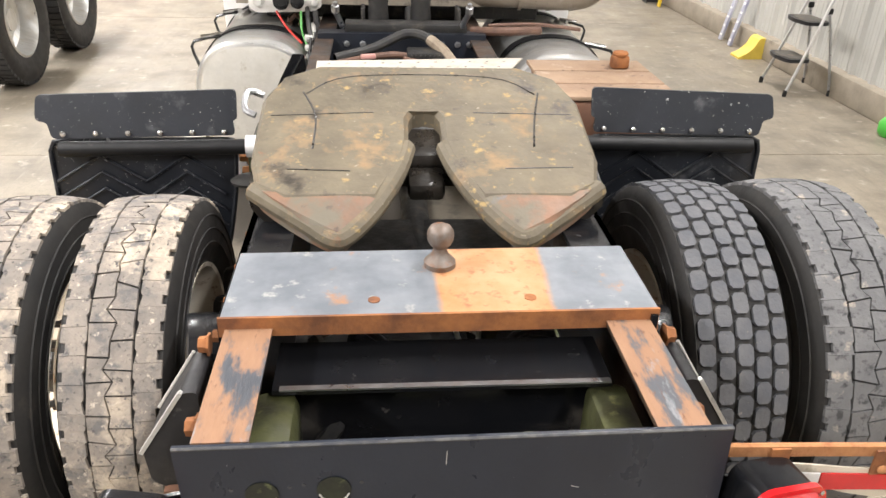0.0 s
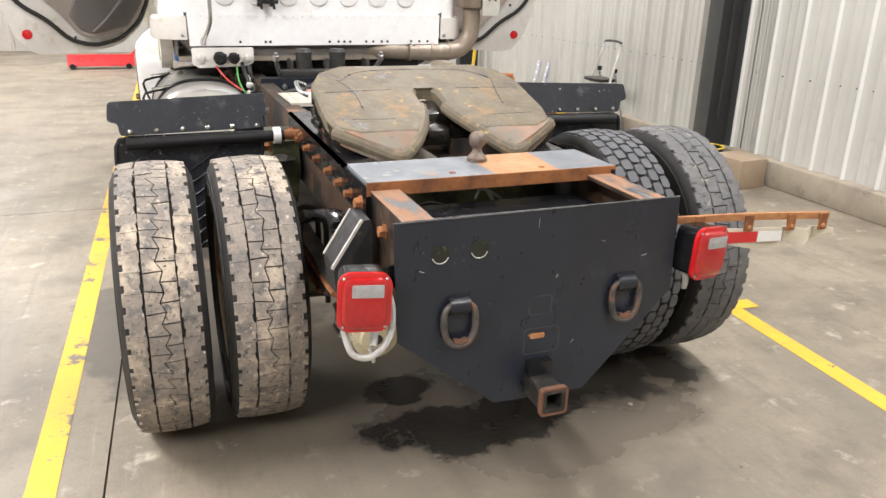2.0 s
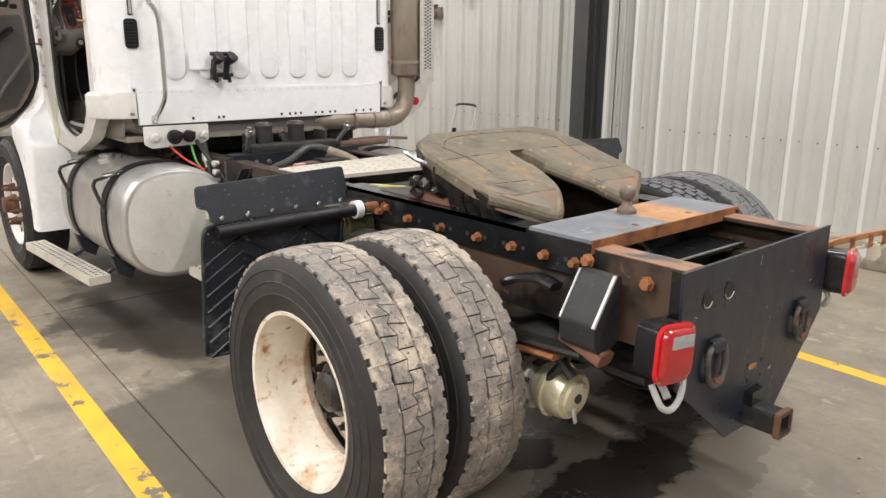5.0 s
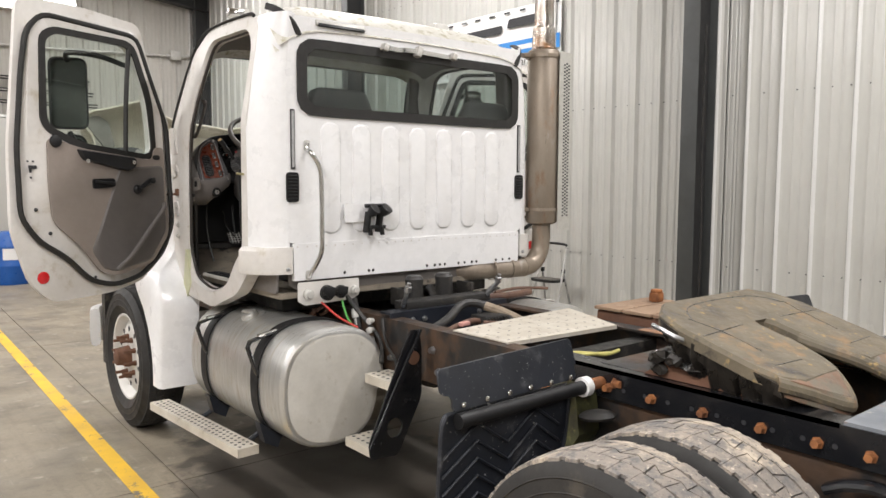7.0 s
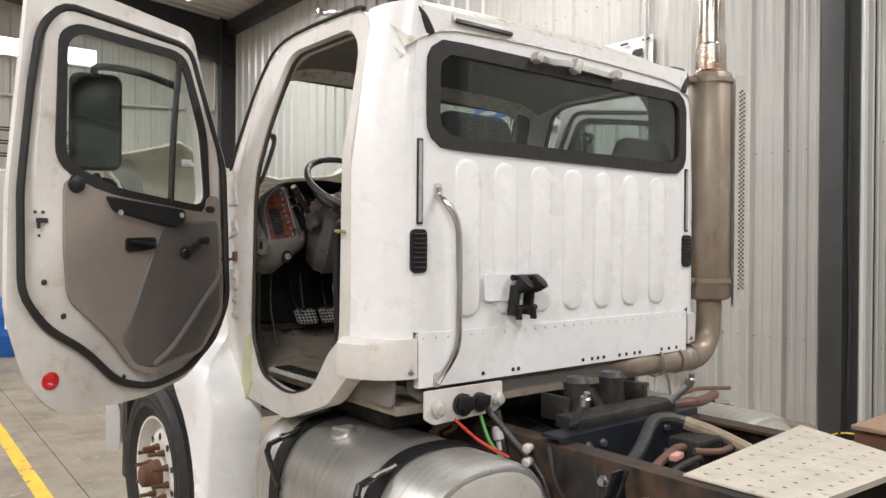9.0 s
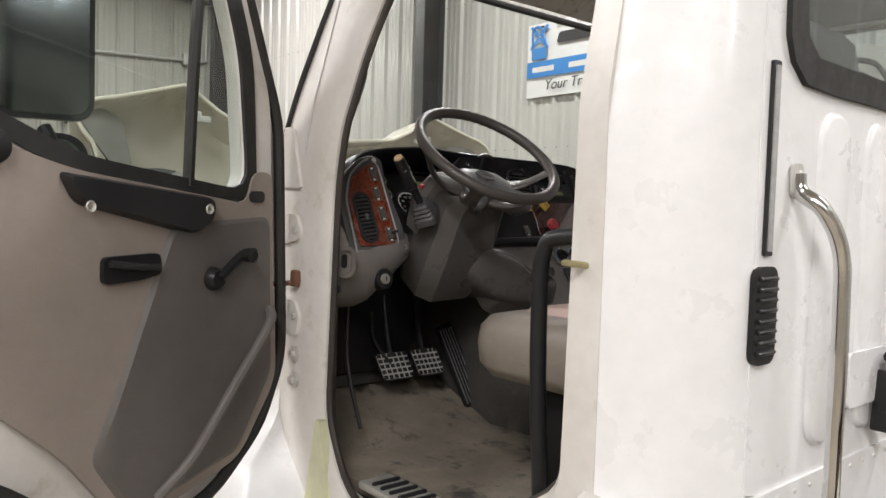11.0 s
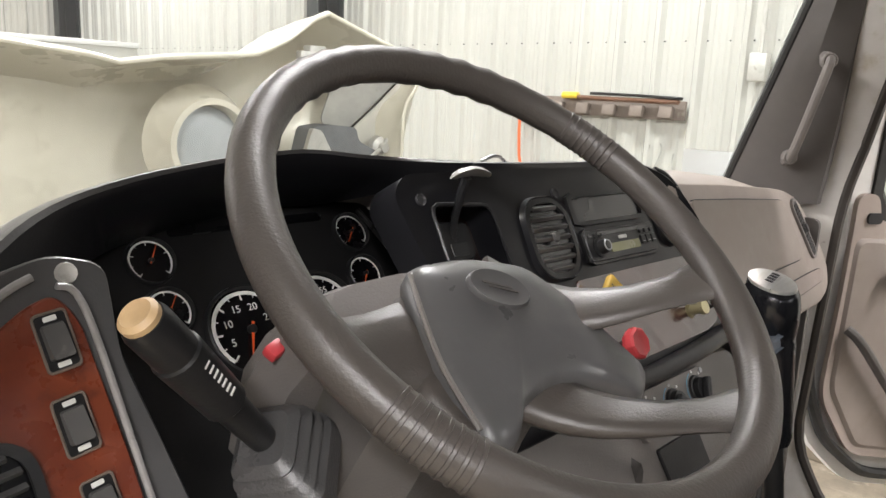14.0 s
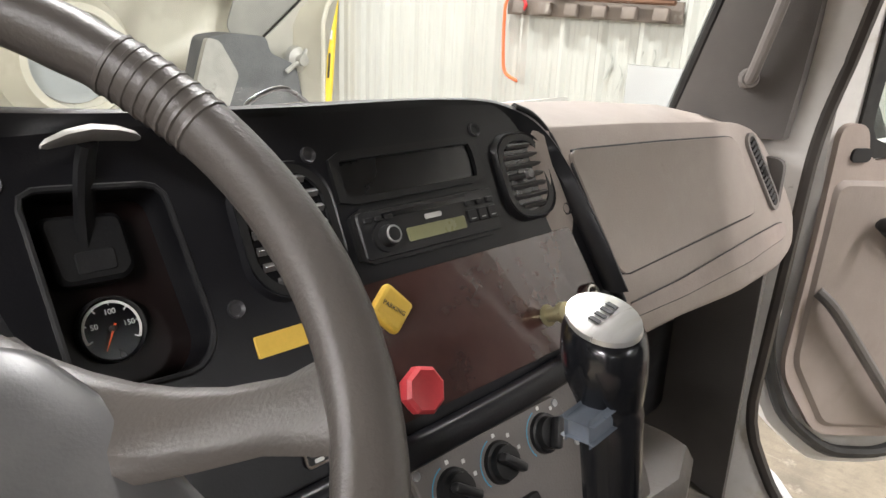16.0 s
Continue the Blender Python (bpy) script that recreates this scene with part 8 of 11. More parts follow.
def door(s):
    """u: from the hinge to the latch edge, v: up, w: out of the inner face, towards the cab."""
    H = Vector((CX - 0.985 if s < 0 else CX + 0.985, 4.52, 0))
    ang = radians(68 if s < 0 else 64)
    d = Vector((s * math.sin(ang), -math.cos(ang), 0))
    n = Vector((-s * math.cos(ang), -math.sin(ang), 0))

    def at(w):
        return lambda u, v: H + d * u + Vector((0, 0, v)) + n * w

    bm = B()
    o, i_ = aligned(D_OUT, D_WIN, 150)
    loops = []
    for loop, w in ((o, -0.03), (o, -0.005), ([tuple(Vector(a).lerp(Vector(b), 0.35)) for a, b in zip(o, i_)], 0.004), ([tuple(Vector(a).lerp(Vector(b), 0.45)) for a, b in zip(o, i_)], 0.022), (i_, 0.022), (i_, -0.035)):
        loops.append([bm.verts.new(at(w)(u, v)) for u, v in loop])
    for a, b in zip(loops, loops[1:] + loops[:1]):
        for k in range(150):
            bm.faces.new((a[k], a[(k + 1) % 150], b[(k + 1) % 150], b[k]))
    dr = part("door", bm, white_worn, truck, "open white cab door with grey trim and window", smooth=40)
    bm = B()
    tube(bm, [at(0.018)(u, v) for u, v in resample(D_SEAL, 110)], 0.015, 8, 1, closed=True)
    part("door_seal", bm, seal_black, dr, "black rubber seal round the door")
    bm = B()
    frame_panel(bm, [tuple(Vector(p) + (Vector(p) - Vector((0.56, 2.2))).normalized() * 0.03) for p in D_WIN], [tuple(Vector(p) - (Vector(p) - Vector((0.56, 2.2))).normalized() * 0.012) for p in D_WIN], at(0.020), n * 0.010, 110)
    part("window_rubber", bm, seal_black, dr, "black window channel")
    bm = B()
    tube(bm, [at(0.02)(0.355, 2.52), at(0.02)(0.385, 2.2), at(0.02)(0.40, 1.885)], 0.014, 8, 3)
    part("window_divider", bm, seal_black, dr, "black quarter-window divider")
    bm = B()
    prism(bm, D_WIN, at(0.0), n * 0.004)
    g = part("pane", bm, glass_clear, dr, "clear door glass")
    g.visible_shadow = False
    bm = B()
    prism(bm, D_TRIM, at(0.022), n * 0.014)
    tr = part("trim_panel", bm, door_trim if s < 0 else trim_lit, dr, "dark grey-brown moulded door trim" if s < 0 else "pinkish-grey moulded door trim, lightened for the light on it")
    # darker lower pocket of the trim, with a long pull rod
    bm = B()
    loft(bm, [[at(0.036)(u, v) for u, v in rounded([(0.46, 1.80), (0.145, 1.82), (0.130, 1.42), (0.25, 1.245), (0.50, 1.195), (0.585, 1.22), (0.66, 1.33), (0.60, 1.46)], 0.03)], [at(0.044)(u, v) for u, v in rounded([(0.455, 1.79), (0.153, 1.81), (0.138, 1.425), (0.255, 1.255), (0.50, 1.205), (0.578, 1.228), (0.645, 1.332), (0.59, 1.455)], 0.03)]], (False, True))
    part("trim_insert", bm, door_dark if s < 0 else insert_lit, tr, "darker scuffed trim insert")
    bm = B()
    tube(bm, [at(0.046)(0.15, 1.585), at(0.072)(0.18, 1.55), at(0.075)(0.30, 1.42), at(0.075)(0.42, 1.29), at(0.06)(0.48, 1.235), at(0.046)(0.50, 1.21)], 0.013, 10, 5)
    part("pull_rod", bm, door_dark, tr, "long dark diagonal pull handle")
    bm = B()
    loft(bm, [[at(0.037)(u, v) for u, v in rounded([(0.735, 1.90), (0.345, 1.862), (0.35, 1.80), (0.40, 1.775), (0.70, 1.84)], 0.02)], [at(0.062)(u, v) for u, v in rounded([(0.725, 1.893), (0.355, 1.857), (0.36, 1.81), (0.41, 1.785), (0.69, 1.845)], 0.02)]], (False, True))
    ar = part("arm_pad", bm, plastic_dark, tr, "dark brown arm pad")
    for u in (0.375, 0.68):
        bm = B()
        lathe(bm, at(0.062)(u, 1.835), n, [(0, 0.012), (0.003, 0.010), (0.0, 0.006)], 12)
        part("screw_cup", bm, alu_dull, ar)
    bm = B()
    prism(bm, rounded([(0.64, 1.735), (0.50, 1.74), (0.495, 1.695), (0.55, 1.685), (0.64, 1.68)], 0.015), at(0.036), n * 0.012)
    lv = part("latch_cup", bm, plastic_black, tr, "black latch handle in a recess")
    bm = B()
    tube(bm, [at(0.055)(0.63, 1.722), at(0.06)(0.57, 1.715), at(0.055)(0.51, 1.71)], 0.008, 8, 3)
    part("latch_lever", bm, plastic_dark, lv)
    bm = B()
    c = at(0.044)(0.345, 1.675)
    lathe(bm, c, n, [(0, 0.028), (0.014, 0.026), (0.022, 0.02), (0.024, 0.004)], 18)
    tube(bm, [Vector(c) + n * 0.02, Vector(at(0.062)(0.30, 1.705)), Vector(at(0.062)(0.265, 1.728))], 0.013, 10, 4)
    wc = part("window_crank", bm, plastic_black, tr, "black window crank")
    bm = B()
    lathe(bm, at(0.060)(0.265, 1.728), n, [(0, 0.012), (0.01, 0.017), (0.035, 0.018), (0.04, 0.01)], 14)
    part("crank_knob", bm, plastic_black, wc)
    bm = B()
    lathe(bm, at(0.036)(0.855, 1.935), n, [(0, 0.034), (0.012, 0.030), (0.016, 0.018), (0.018, 0.004)], 20)
    part("lock_rosette", bm, plastic_dark, tr, "round dark trim button")
    bm = B()
    prism(bm, rrect(0.195, 1.868, 0.05, 0.028, 0.012), at(0.036), n * 0.006)
    part("lock_button_cup", bm, plastic_dark, tr, "oval lock recess")
    # latch, bolts and the red reflector on the shell
    bm = B()
    prism(bm, rrect(0.982, 1.795, 0.045, 0.018, 0.005), at(0.022), n * 0.004)
    prism(bm, rrect(0.995, 1.78, 0.012, 0.03, 0.003), at(0.022), n * 0.005)
    part("latch", bm, ink, dr, "dark door latch slot")
    for u, v, r in ((1.005, 1.825, 0.006), (0.975, 1.825, 0.006), (0.99, 1.74, 0.006), (0.962, 1.57, 0.011), (0.885, 1.44, 0.011), (0.62, 1.235 - 0.06, 0.009)):
        bm = B()
        dome(bm, at(0.006 if v < 1.6 else 0.018)(u, v), n, r, 0.006, 10)
        part("plug", bm, ink, dr, "small dark plug")
    bm = B()
    lathe(bm, at(-0.004)(0.93, 1.203), n, [(0, 0.034), (0.005, 0.033), (0.008, 0.02), (0.009, 0.003)], 22)
    ob = part("reflector", bm, red_lens, dr, "round red reflector")
    # mirror head on its arm, outside the glass
    out = -n
    bm = B()
    c = H + d * 0.53 + Vector((0, 0, 2.21)) + out * 0.30
    tube(bm, [H + d * 0.33 + Vector((0, 0, 2.40)) + out * 0.02, H + d * 0.42 + Vector((0, 0, 2.46)) + out * 0.16, H + d * 0.55 + Vector((0, 0, 2.47)) + out * 0.26, c + Vector((0, 0, 0.22))], 0.016, 10, 5)
    tube(bm, [c + Vector((0, 0, -0.20)), H + d * 0.50 + Vector((0, 0, 1.86)) + out * 0.18, H + d * 0.36 + Vector((0, 0, 1.84)) + out * 0.02], 0.016, 10, 5)
    ma = part("mirror_arm", bm, plastic_black, dr, "black mirror arm")
    face = Vector((-0.25 if s < 0 else 0.25, -0.97, 0)).normalized()
    side = Vector((face.y, -face.x, 0))
    bm = B()
    rows = []
    for k, (dd, sc) in enumerate(((0.0, 1.0), (-0.03, 1.0), (-0.06, 0.93), (-0.085, 0.75), (-0.095, 0.4))):
        rows.append([c + side * u * sc + Vector((0, 0, v * sc)) + face * dd for u, v in rrect(0, 0.03, 0.21, 0.42, 0.045)])
    loft(bm, rows)
    mh = part("mirror", bm, plastic_black, ma, "black mirror housing")
    bm = B()
    prism(bm, rrect(0, 0.03, 0.188, 0.395, 0.035), lambda u, v: c + side * u + Vector((0, 0, v)) + face * 0.001, face * 0.002)
    part("mirror_glass", bm, mirror_dark, ma, "mirror glass")
    c2 = c + Vector((0, 0, -0.275))
    bm = B()
    rows = []
    for k, (dd, sc) in enumerate(((0.0, 1.0), (-0.03, 1.0), (-0.06, 0.85), (-0.075, 0.5))):
        rows.append([c2 + side * u * sc + Vector((0, 0, v * sc)) + face * dd for u, v in rrect(0, 0.0, 0.185, 0.13, 0.055)])
    loft(bm, rows)
    part("spot_mirror", bm, plastic_black, ma, "black wide-angle mirror housing")
    bm = B()
    prism(bm, rrect(0, 0.0, 0.16, 0.105, 0.05), lambda u, v: c2 + side * u + Vector((0, 0, v)) + face * 0.001, face * 0.002)
    part("spot_glass", bm, mirror_dark, ma, "wide-angle mirror glass")
    return dr


door(-1)
door(1)


# ---- the truck: inside the cab ----
Vv = Vector
bezel_black = mat("bezel_black", (0.0075, 0.0075, 0.009), (0.010, 0.010, 0.012), 6, 0.36, 0.08, bump=0.05, bscale=420, spec=0.3, spots=[((0.024, 0.023, 0.022), 9, 0.64, 0.82, 0.55)])
console_grey = mat("console_grey", (0.165, 0.149, 0.138), (0.138, 0.126, 0.117), 4, 0.45, 0.08, bump=0.2, bscale=420, spots=[((0.26, 0.235, 0.215), 9, 0.62, 0.8, 0.6)])
column_grey = mat("column_grey", (0.108, 0.100, 0.095), (0.086, 0.080, 0.076), 5, 0.34, 0.1, bump=0.15, bscale=420, spots=[((0.17, 0.158, 0.149), 6, 0.6, 0.8, 0.5), ((0.075, 0.070, 0.045), 8, 0.58, 0.74, 0.4), ((0.24, 0.22, 0.20), 90, 0.70, 0.76, 0.5)])
# darker copy of console_grey: shade under the steering wheel put into the colour
cup_grey = mat("cup_grey", (0.085, 0.078, 0.073), (0.068, 0.063, 0.059), 5, 0.32, 0.08, bump=0.15, bscale=420, spots=[((0.17, 0.157, 0.147), 9, 0.62, 0.8, 0.6)])
# lighter copy of console_grey: door light on the dash end put into the colour
end_grey = mat("end_grey", (0.29, 0.268, 0.250), (0.24, 0.222, 0.208), 5, 0.45, 0.08, bump=0.15, bscale=420, spots=[((0.34, 0.315, 0.295), 9, 0.60, 0.8, 0.6)])
lining = mat("lining_grey", (0.19, 0.172, 0.159), (0.155, 0.141, 0.130), 5, 0.6, 0.08, bump=0.3, bscale=350)
tunnel_rubber = mat("tunnel_rubber", (0.045, 0.042, 0.038), (0.066, 0.059, 0.052), 5, 0.6, 0.12, bump=0.3, bscale=90, spots=[((0.12, 0.105, 0.085), 7, 0.58, 0.78, 0.8)])
floor_dirt = mat("floor_dirt", (0.27, 0.232, 0.182), (0.175, 0.151, 0.119), 5, 0.82, 0.1, bump=0.5, bscale=70, spots=[((0.028, 0.025, 0.022), 8, 0.54, 0.66, 0.6), ((0.28, 0.245, 0.185), 14, 0.62, 0.80, 0.9)])
wheel_rub = mat("wheel_rubber", (0.080, 0.070, 0.063), (0.060, 0.053, 0.048), 4, 0.37, 0.10, bump=0.14, bscale=420, spots=[((0.115, 0.098, 0.086), 9, 0.56, 0.80, 0.5), ((0.16, 0.142, 0.128), 70, 0.70, 0.78, 0.5)])

pod_grey = mat("pod_grey", (0.078, 0.076, 0.077), (0.060, 0.059, 0.060), 5, 0.38, 0.1, bump=0.06, bscale=420, spots=[((0.13, 0.12, 0.11), 7, 0.58, 0.8, 0.5)])
slat_grey = mat("slat_grey", (0.085, 0.082, 0.080), (0.065, 0.063, 0.062), 8, 0.38, 0.08, spots=[((0.16, 0.152, 0.145), 30, 0.62, 0.76, 0.6)])
switch_rim = mat("switch_rim", (0.17, 0.135, 0.11), (0.11, 0.09, 0.075), 40, 0.4, 0.1)
pod_edge = mat("pod_edge", (0.30, 0.29, 0.285), (0.20, 0.19, 0.185), 30, 0.35, 0.1)
# near-black copy of wood_dark: the recess's shade put into the colour
recess_shade = mat("recess_shade", (0.009, 0.004, 0.0035), (0.006, 0.003, 0.0028), 16, 0.4, 0.05, spec=0.3)

# floor, toe board, lining of the back wall and sides
bm = B()
prism(bm, [(3.30, 1.10), (4.52, 1.10), (4.80, 1.22), (4.94, 1.34), (4.94, 1.37), (4.78, 1.25), (4.50, 1.13), (3.30, 1.13)], yz(CX - 0.90), (1.80, 0, 0))
cab_floor = part("cab_floor", bm, floor_dirt, truck, "dirty cab floor with dried mud")
bm = B()
prism(bm, [(4.76, 1.26), (4.94, 1.36), (4.94, 1.86), (4.90, 1.86), (4.86, 1.45)], yz(CX - 0.92), (1.84, 0, 0))
part("toe_board", bm, tunnel_rubber, cab_floor, "dark dirty toe board")
bm = B()
rows = []
for y, w, z in ((3.42, 0.20, 1.20), (4.05, 0.19, 1.24), (4.35, 0.20, 1.36), (4.60, 0.22, 1.55), (4.86, 0.25, 1.64)):
    rows.append([Vv((0.03 + w * a, y, 1.12 + (z - 1.12) * b)) for a, b in ((-1.15, 0), (-1.04, 0.55), (-0.94, 0.88), (-0.78, 1.0), (0.78, 1.0), (0.94, 0.88), (1.04, 0.55), (1.15, 0))])
loft(bm, rows, (True, True))
tun = part("engine_tunnel", bm, tunnel_rubber, cab_floor, "dark rubber engine tunnel cover", smooth=50)
for s in (-1, 1):
    bm = B()
    box(bm, (CX + s * 0.895, 3.96, 1.150), (0.10, 0.56, 0.02), bev=0.005)
    sp = part("sill_plate", bm, alu_dull, cab_floor, "ribbed metal sill plate")
    for k in range(14):
        bm = B()
        box(bm, (CX + s * 0.895, 3.72 + 0.036 * k, 1.163), (0.085, 0.012, 0.010), bev=0.003, seg=1)
        part("rib", bm, plastic_dark, sp)
# ribbed rubber mat on the passenger side, its edge curling over the sill
bm = B()
rows = []
for k in range(13):
    y = 3.75 + 0.90 * k / 12
    up = 0.10 * max(0, (k - 8) / 4) ** 2
    rows.append([Vv((x, y, 1.145 + up + 0.010 * math.sin(7 * x + 5 * y) - 0.06 * max(0, x - 0.90) * 4)) for x in [0.36 + 0.062 * q for q in range(11)]])
loft(bm, rows + [[p - Vv((0, 0, 0.008)) for p in r] for r in rows[::-1]], (False, False), closed=False)
rm = part("rubber_mat", bm, mat_floor, cab_floor, "black rubber mat with yellowish patch", smooth=60)
for k in range(9):
    bm = B()
    tube(bm, [Vv((0.40, 3.86 + 0.05 * k, 1.153)), Vv((0.66, 3.86 + 0.05 * k, 1.150)), Vv((0.90, 3.86 + 0.05 * k, 1.149))], 0.006, 6, 2)
    part("rib", bm, mat_floor, rm)
bm = B()
prism(bm, rounded([(0.60, 4.06), (0.76, 4.02), (0.82, 4.12), (0.74, 4.22), (0.63, 4.20)], 0.03), xy(1.158), (0, 0, 0.003))
part("stain", bm, knob_yellow, rm, "yellow patch")
bm = B()
box(bm, (0.36, 4.30, 1.22), (0.16, 0.10, 0.19), (18, 0, 12), bev=0.008)
tb = part("tread_box", bm, alu_dull, cab_floor, "bright dimpled metal box beside the lever")
for i in range(4):
    for j in range(4):
        bm = B()
        m_ = Matrix.LocRotScale(Vv((0.36, 4.30, 1.22)), Euler((radians(18), 0, radians(12))), None)
        box(bm, (0, 0, 0), (0.018, 0.004, 0.006), bev=0.001, seg=1, m=m_ @ Matrix.Translation((-0.055 + 0.037 * i, -0.050, -0.07 + 0.045 * j)) @ Matrix.Rotation(radians(45 if (i + j) % 2 else -45), 4, "Y"))
        part("dimple", bm, alu, tb)
# side and back linings
for s in (-1, 1):
    bm = B()
    prism(bm, rounded([(3.31, 1.13), (3.31, 2.52), (3.50, 2.50), (3.515, 1.40), (3.60, 1.25), (3.66, 1.13)], 0.02), lambda u, v: (side_x(v, s) - s * 0.085, u, v), (-s * 0.012, 0, 0))
    part("side_lining", bm, lining, truck, "grey lining behind the door opening")
    # dark sheet added where the footwell lies in shade
    bm = B()
    prism(bm, rounded([(4.44 if s < 0 else 4.455, 1.13), (4.44 if s < 0 else 4.455, 1.69 if s < 0 else 1.88), (4.90, 1.88), (4.90, 1.13)], 0.02), lambda u, v: (CX + s * 0.905, u, v), (-s * 0.015, 0, 0))
    part("kick_panel", bm, tunnel_rubber if s < 0 else door_dark, truck, "dark kick panel added for the shade beside the footwell")
bm = B()
frame_panel(bm, rounded([(CX - 0.84, 1.13), (CX + 0.84, 1.13), (CX + 0.80, 2.56), (CX - 0.80, 2.56)], 0.03), rrect(CX + 0.008, 2.272, 1.58, 0.37, 0.08, 8), xz(CB + 0.045), (0, 0.012, 0), 110)
part("back_lining", bm, lining, truck, "grey lining on the cab back wall")
bm = B()
tube(bm, [(-0.915, 3.630, 1.30), (-0.920, 3.642, 1.50), (-0.920, 3.647, 1.70), (-0.920, 3.640, 1.775), (-0.917, 3.612, 1.803), (-0.905, 3.50, 1.812)], 0.016, 12, 6)
part("entry_handle", bm, plastic_black, truck, "thick black entry grab handle", smooth=60)

# ---- dashboard cover with its brow ----
BROW = [(-.85, 4.405, 1.73), (-.85, 4.437, 1.83), (-.82, 4.50, 1.93), (-.74, 4.56, 2.0), (-.627, 4.602, 2.03), (-.446, 4.615, 2.05), (-.34, 4.60, 2.043), (-.2, 4.558, 2.035), (-.065, 4.545, 2.032), (.1, 4.535, 2.028), (.19, 4.518, 2.018), (.235, 4.488, 1.985), (.258, 4.43, 1.90), (.272, 4.385, 1.82)]
INNER = [(-.80, 4.412, 1.745), (-.80, 4.446, 1.83), (-.77, 4.51, 1.91), (-.70, 4.58, 1.95), (-.60, 4.655, 1.965), (-.45, 4.67, 1.98), (-.36, 4.65, 1.985), (-.26, 4.545, 2.018), (-.1, 4.535, 2.020), (.05, 4.528, 2.018), (.16, 4.515, 2.004), (.222, 4.480, 1.965), (.245, 4.43, 1.885), (.258, 4.39, 1.815)]
brow, inner = smooth_path(BROW, 6), smooth_path(INNER, 6)
rows = []
for i, (p, q) in enumerate(zip(brow, inner)):
    k = 1 - min(1, abs(p.x - CX) / 0.9) ** 2.6
    wy = 4.70 + 0.32 * k - 0.03
    left = max(0.0, min(1.0, (1.97 - p.z) / 0.2)) if p.x < -0.6 else 0.0
    right = max(0.0, min(1.0, (p.x - 0.12) / 0.1))
    fy = min(p.y + 0.34, wy) * (1 - left) + (p.y + 0.16) * left
    f = Vv((p.x - 0.03 * left, fy, (p.z - 0.075) * (1 - left) + (p.z - 0.02) * left))
    if right:
        f = f.lerp(Vv((p.x + 0.03, p.y + 0.22, min(p.z, 1.985) - 0.03)), right)
    up = Vv((0, 0, 0.006)) if not left else Vv((-0.006, 0, 0.004))
    out = Vv((0, -0.005, 0.004))
    lip = 0.5 + 0.36 * max(0.0, min(1.0, (i - 6) / 16))
    rows.append([q + Vv((0, 0.02, 0)), q, q.lerp(p, lip) + Vv((0, -0.006, -0.002)), p + out - (p - q).normalized() * 0.006, p + up * 0.6, p.lerp(f, 0.06 + 0.14 * (1 - left)) + up * 1.5, p.lerp(f, 0.35) + up * 1.6, p.lerp(f, 0.7) + up, f, f - Vv((0, 0, 0.03))])
bm = B()
loft(bm, [r[:4] for r in rows], (False, False), closed=False)
dash = part("dashboard", bm, bezel_black, truck, "dark grey dashboard with curved instrument brow", smooth=60)
brow_dark = mat("brow_dark", (0.068, 0.066, 0.066), (0.050, 0.049, 0.049), 5, 0.36, 0.1, bump=0.15, bscale=420, spots=[((0.10, 0.095, 0.09), 7, 0.6, 0.8, 0.5)])
bm = B()
loft(bm, [r[3:6] for r in rows], (False, False), closed=False)
part("brow_edge", bm, brow_dark, dash, "dark rounded edge of the brow", smooth=60)
bm = B()
loft(bm, [r[5:] for r in rows], (False, False), closed=False)
part("dash_cover", bm, end_grey, dash, "grey moulded top cover", smooth=60)
bm = B()
rows = [[Vv((CX - 0.90, y, z)), Vv((CX + 0.90, y, z))] for y, z in ((4.62, 1.86), (4.72, 1.90), (4.90, 1.905), (5.03, 1.90))]
loft(bm, rows, (False, False), closed=False)
part("dash_shelf", bm, dash_grey, dash, "grey shelf under the windscreen")

# ---- left pod ----
PO, PV = Vv((-.797, 4.398, 1.77)), Vv((0, .3051, .9523))
PN = Vv((1, 0, 0)).cross(PV)


def pod(w):
    return lambda u, v: PO + Vv((u, 0, 0)) + PV * v + PN * w


def solid(name, poly, place, w0, w1, nrm, material, parent, label="", r=0.0, taper=0.0):
    """A slab with a slightly chamfered front, from depth w0 to w1 along nrm."""
    poly = rounded(poly, r) if r else poly
    mid = sum((Vv(p) for p in poly), Vv((0, 0))) / len(poly)
    ch = taper or min(0.0015, abs(w1 - w0) * 0.4)
    ins = [tuple(Vv(p) - (Vv(p) - mid).normalized() * ch) for p in poly]
    bm = B()
    loft(bm, [[Vv(place(u, v)) + nrm * w0 for u, v in poly], [Vv(place(u, v)) + nrm * (w1 - ch) for u, v in poly], [Vv(place(u, v)) + nrm * w1 for u, v in ins]], (False, True))
    return part(name, bm, material, parent, label)


p0 = pod(0)
face = solid("pod_face", [(-.060, -.068), (.130, -.050), (.124, .03), (.106, .10), (.088, .165), (.088, .232), (.05, .243), (.012, .232), (-.040, .190), (-.076, .125), (-.074, .05)], p0, -0.03, -0.004, PN, pod_grey, dash, "dark grey pod face beside the wheel", r=0.014)
burl = [(-.033, -.028), (.085, -.022), (.093, .0), (.080, .095), (.062, .196), (.048, .215), (.030, .209), (-.023, .174), (-.044, .120), (-.047, .08), (-.041, .02)]
solid("burl_panel", burl, p0, -0.005, 0.001, PN, wood_burl, dash, "red-brown burl wood panel", r=0.012)
bm = B()
tube(bm, [pod(0.002)(u, v) for u, v in ((.050, .220), (.066, .203), (.084, .092), (.097, .0), (.094, -.020))], 0.0026, 8, 5)
part("edge_strip", bm, pod_edge, dash, "thin worn grey edge strip")
bm = B()
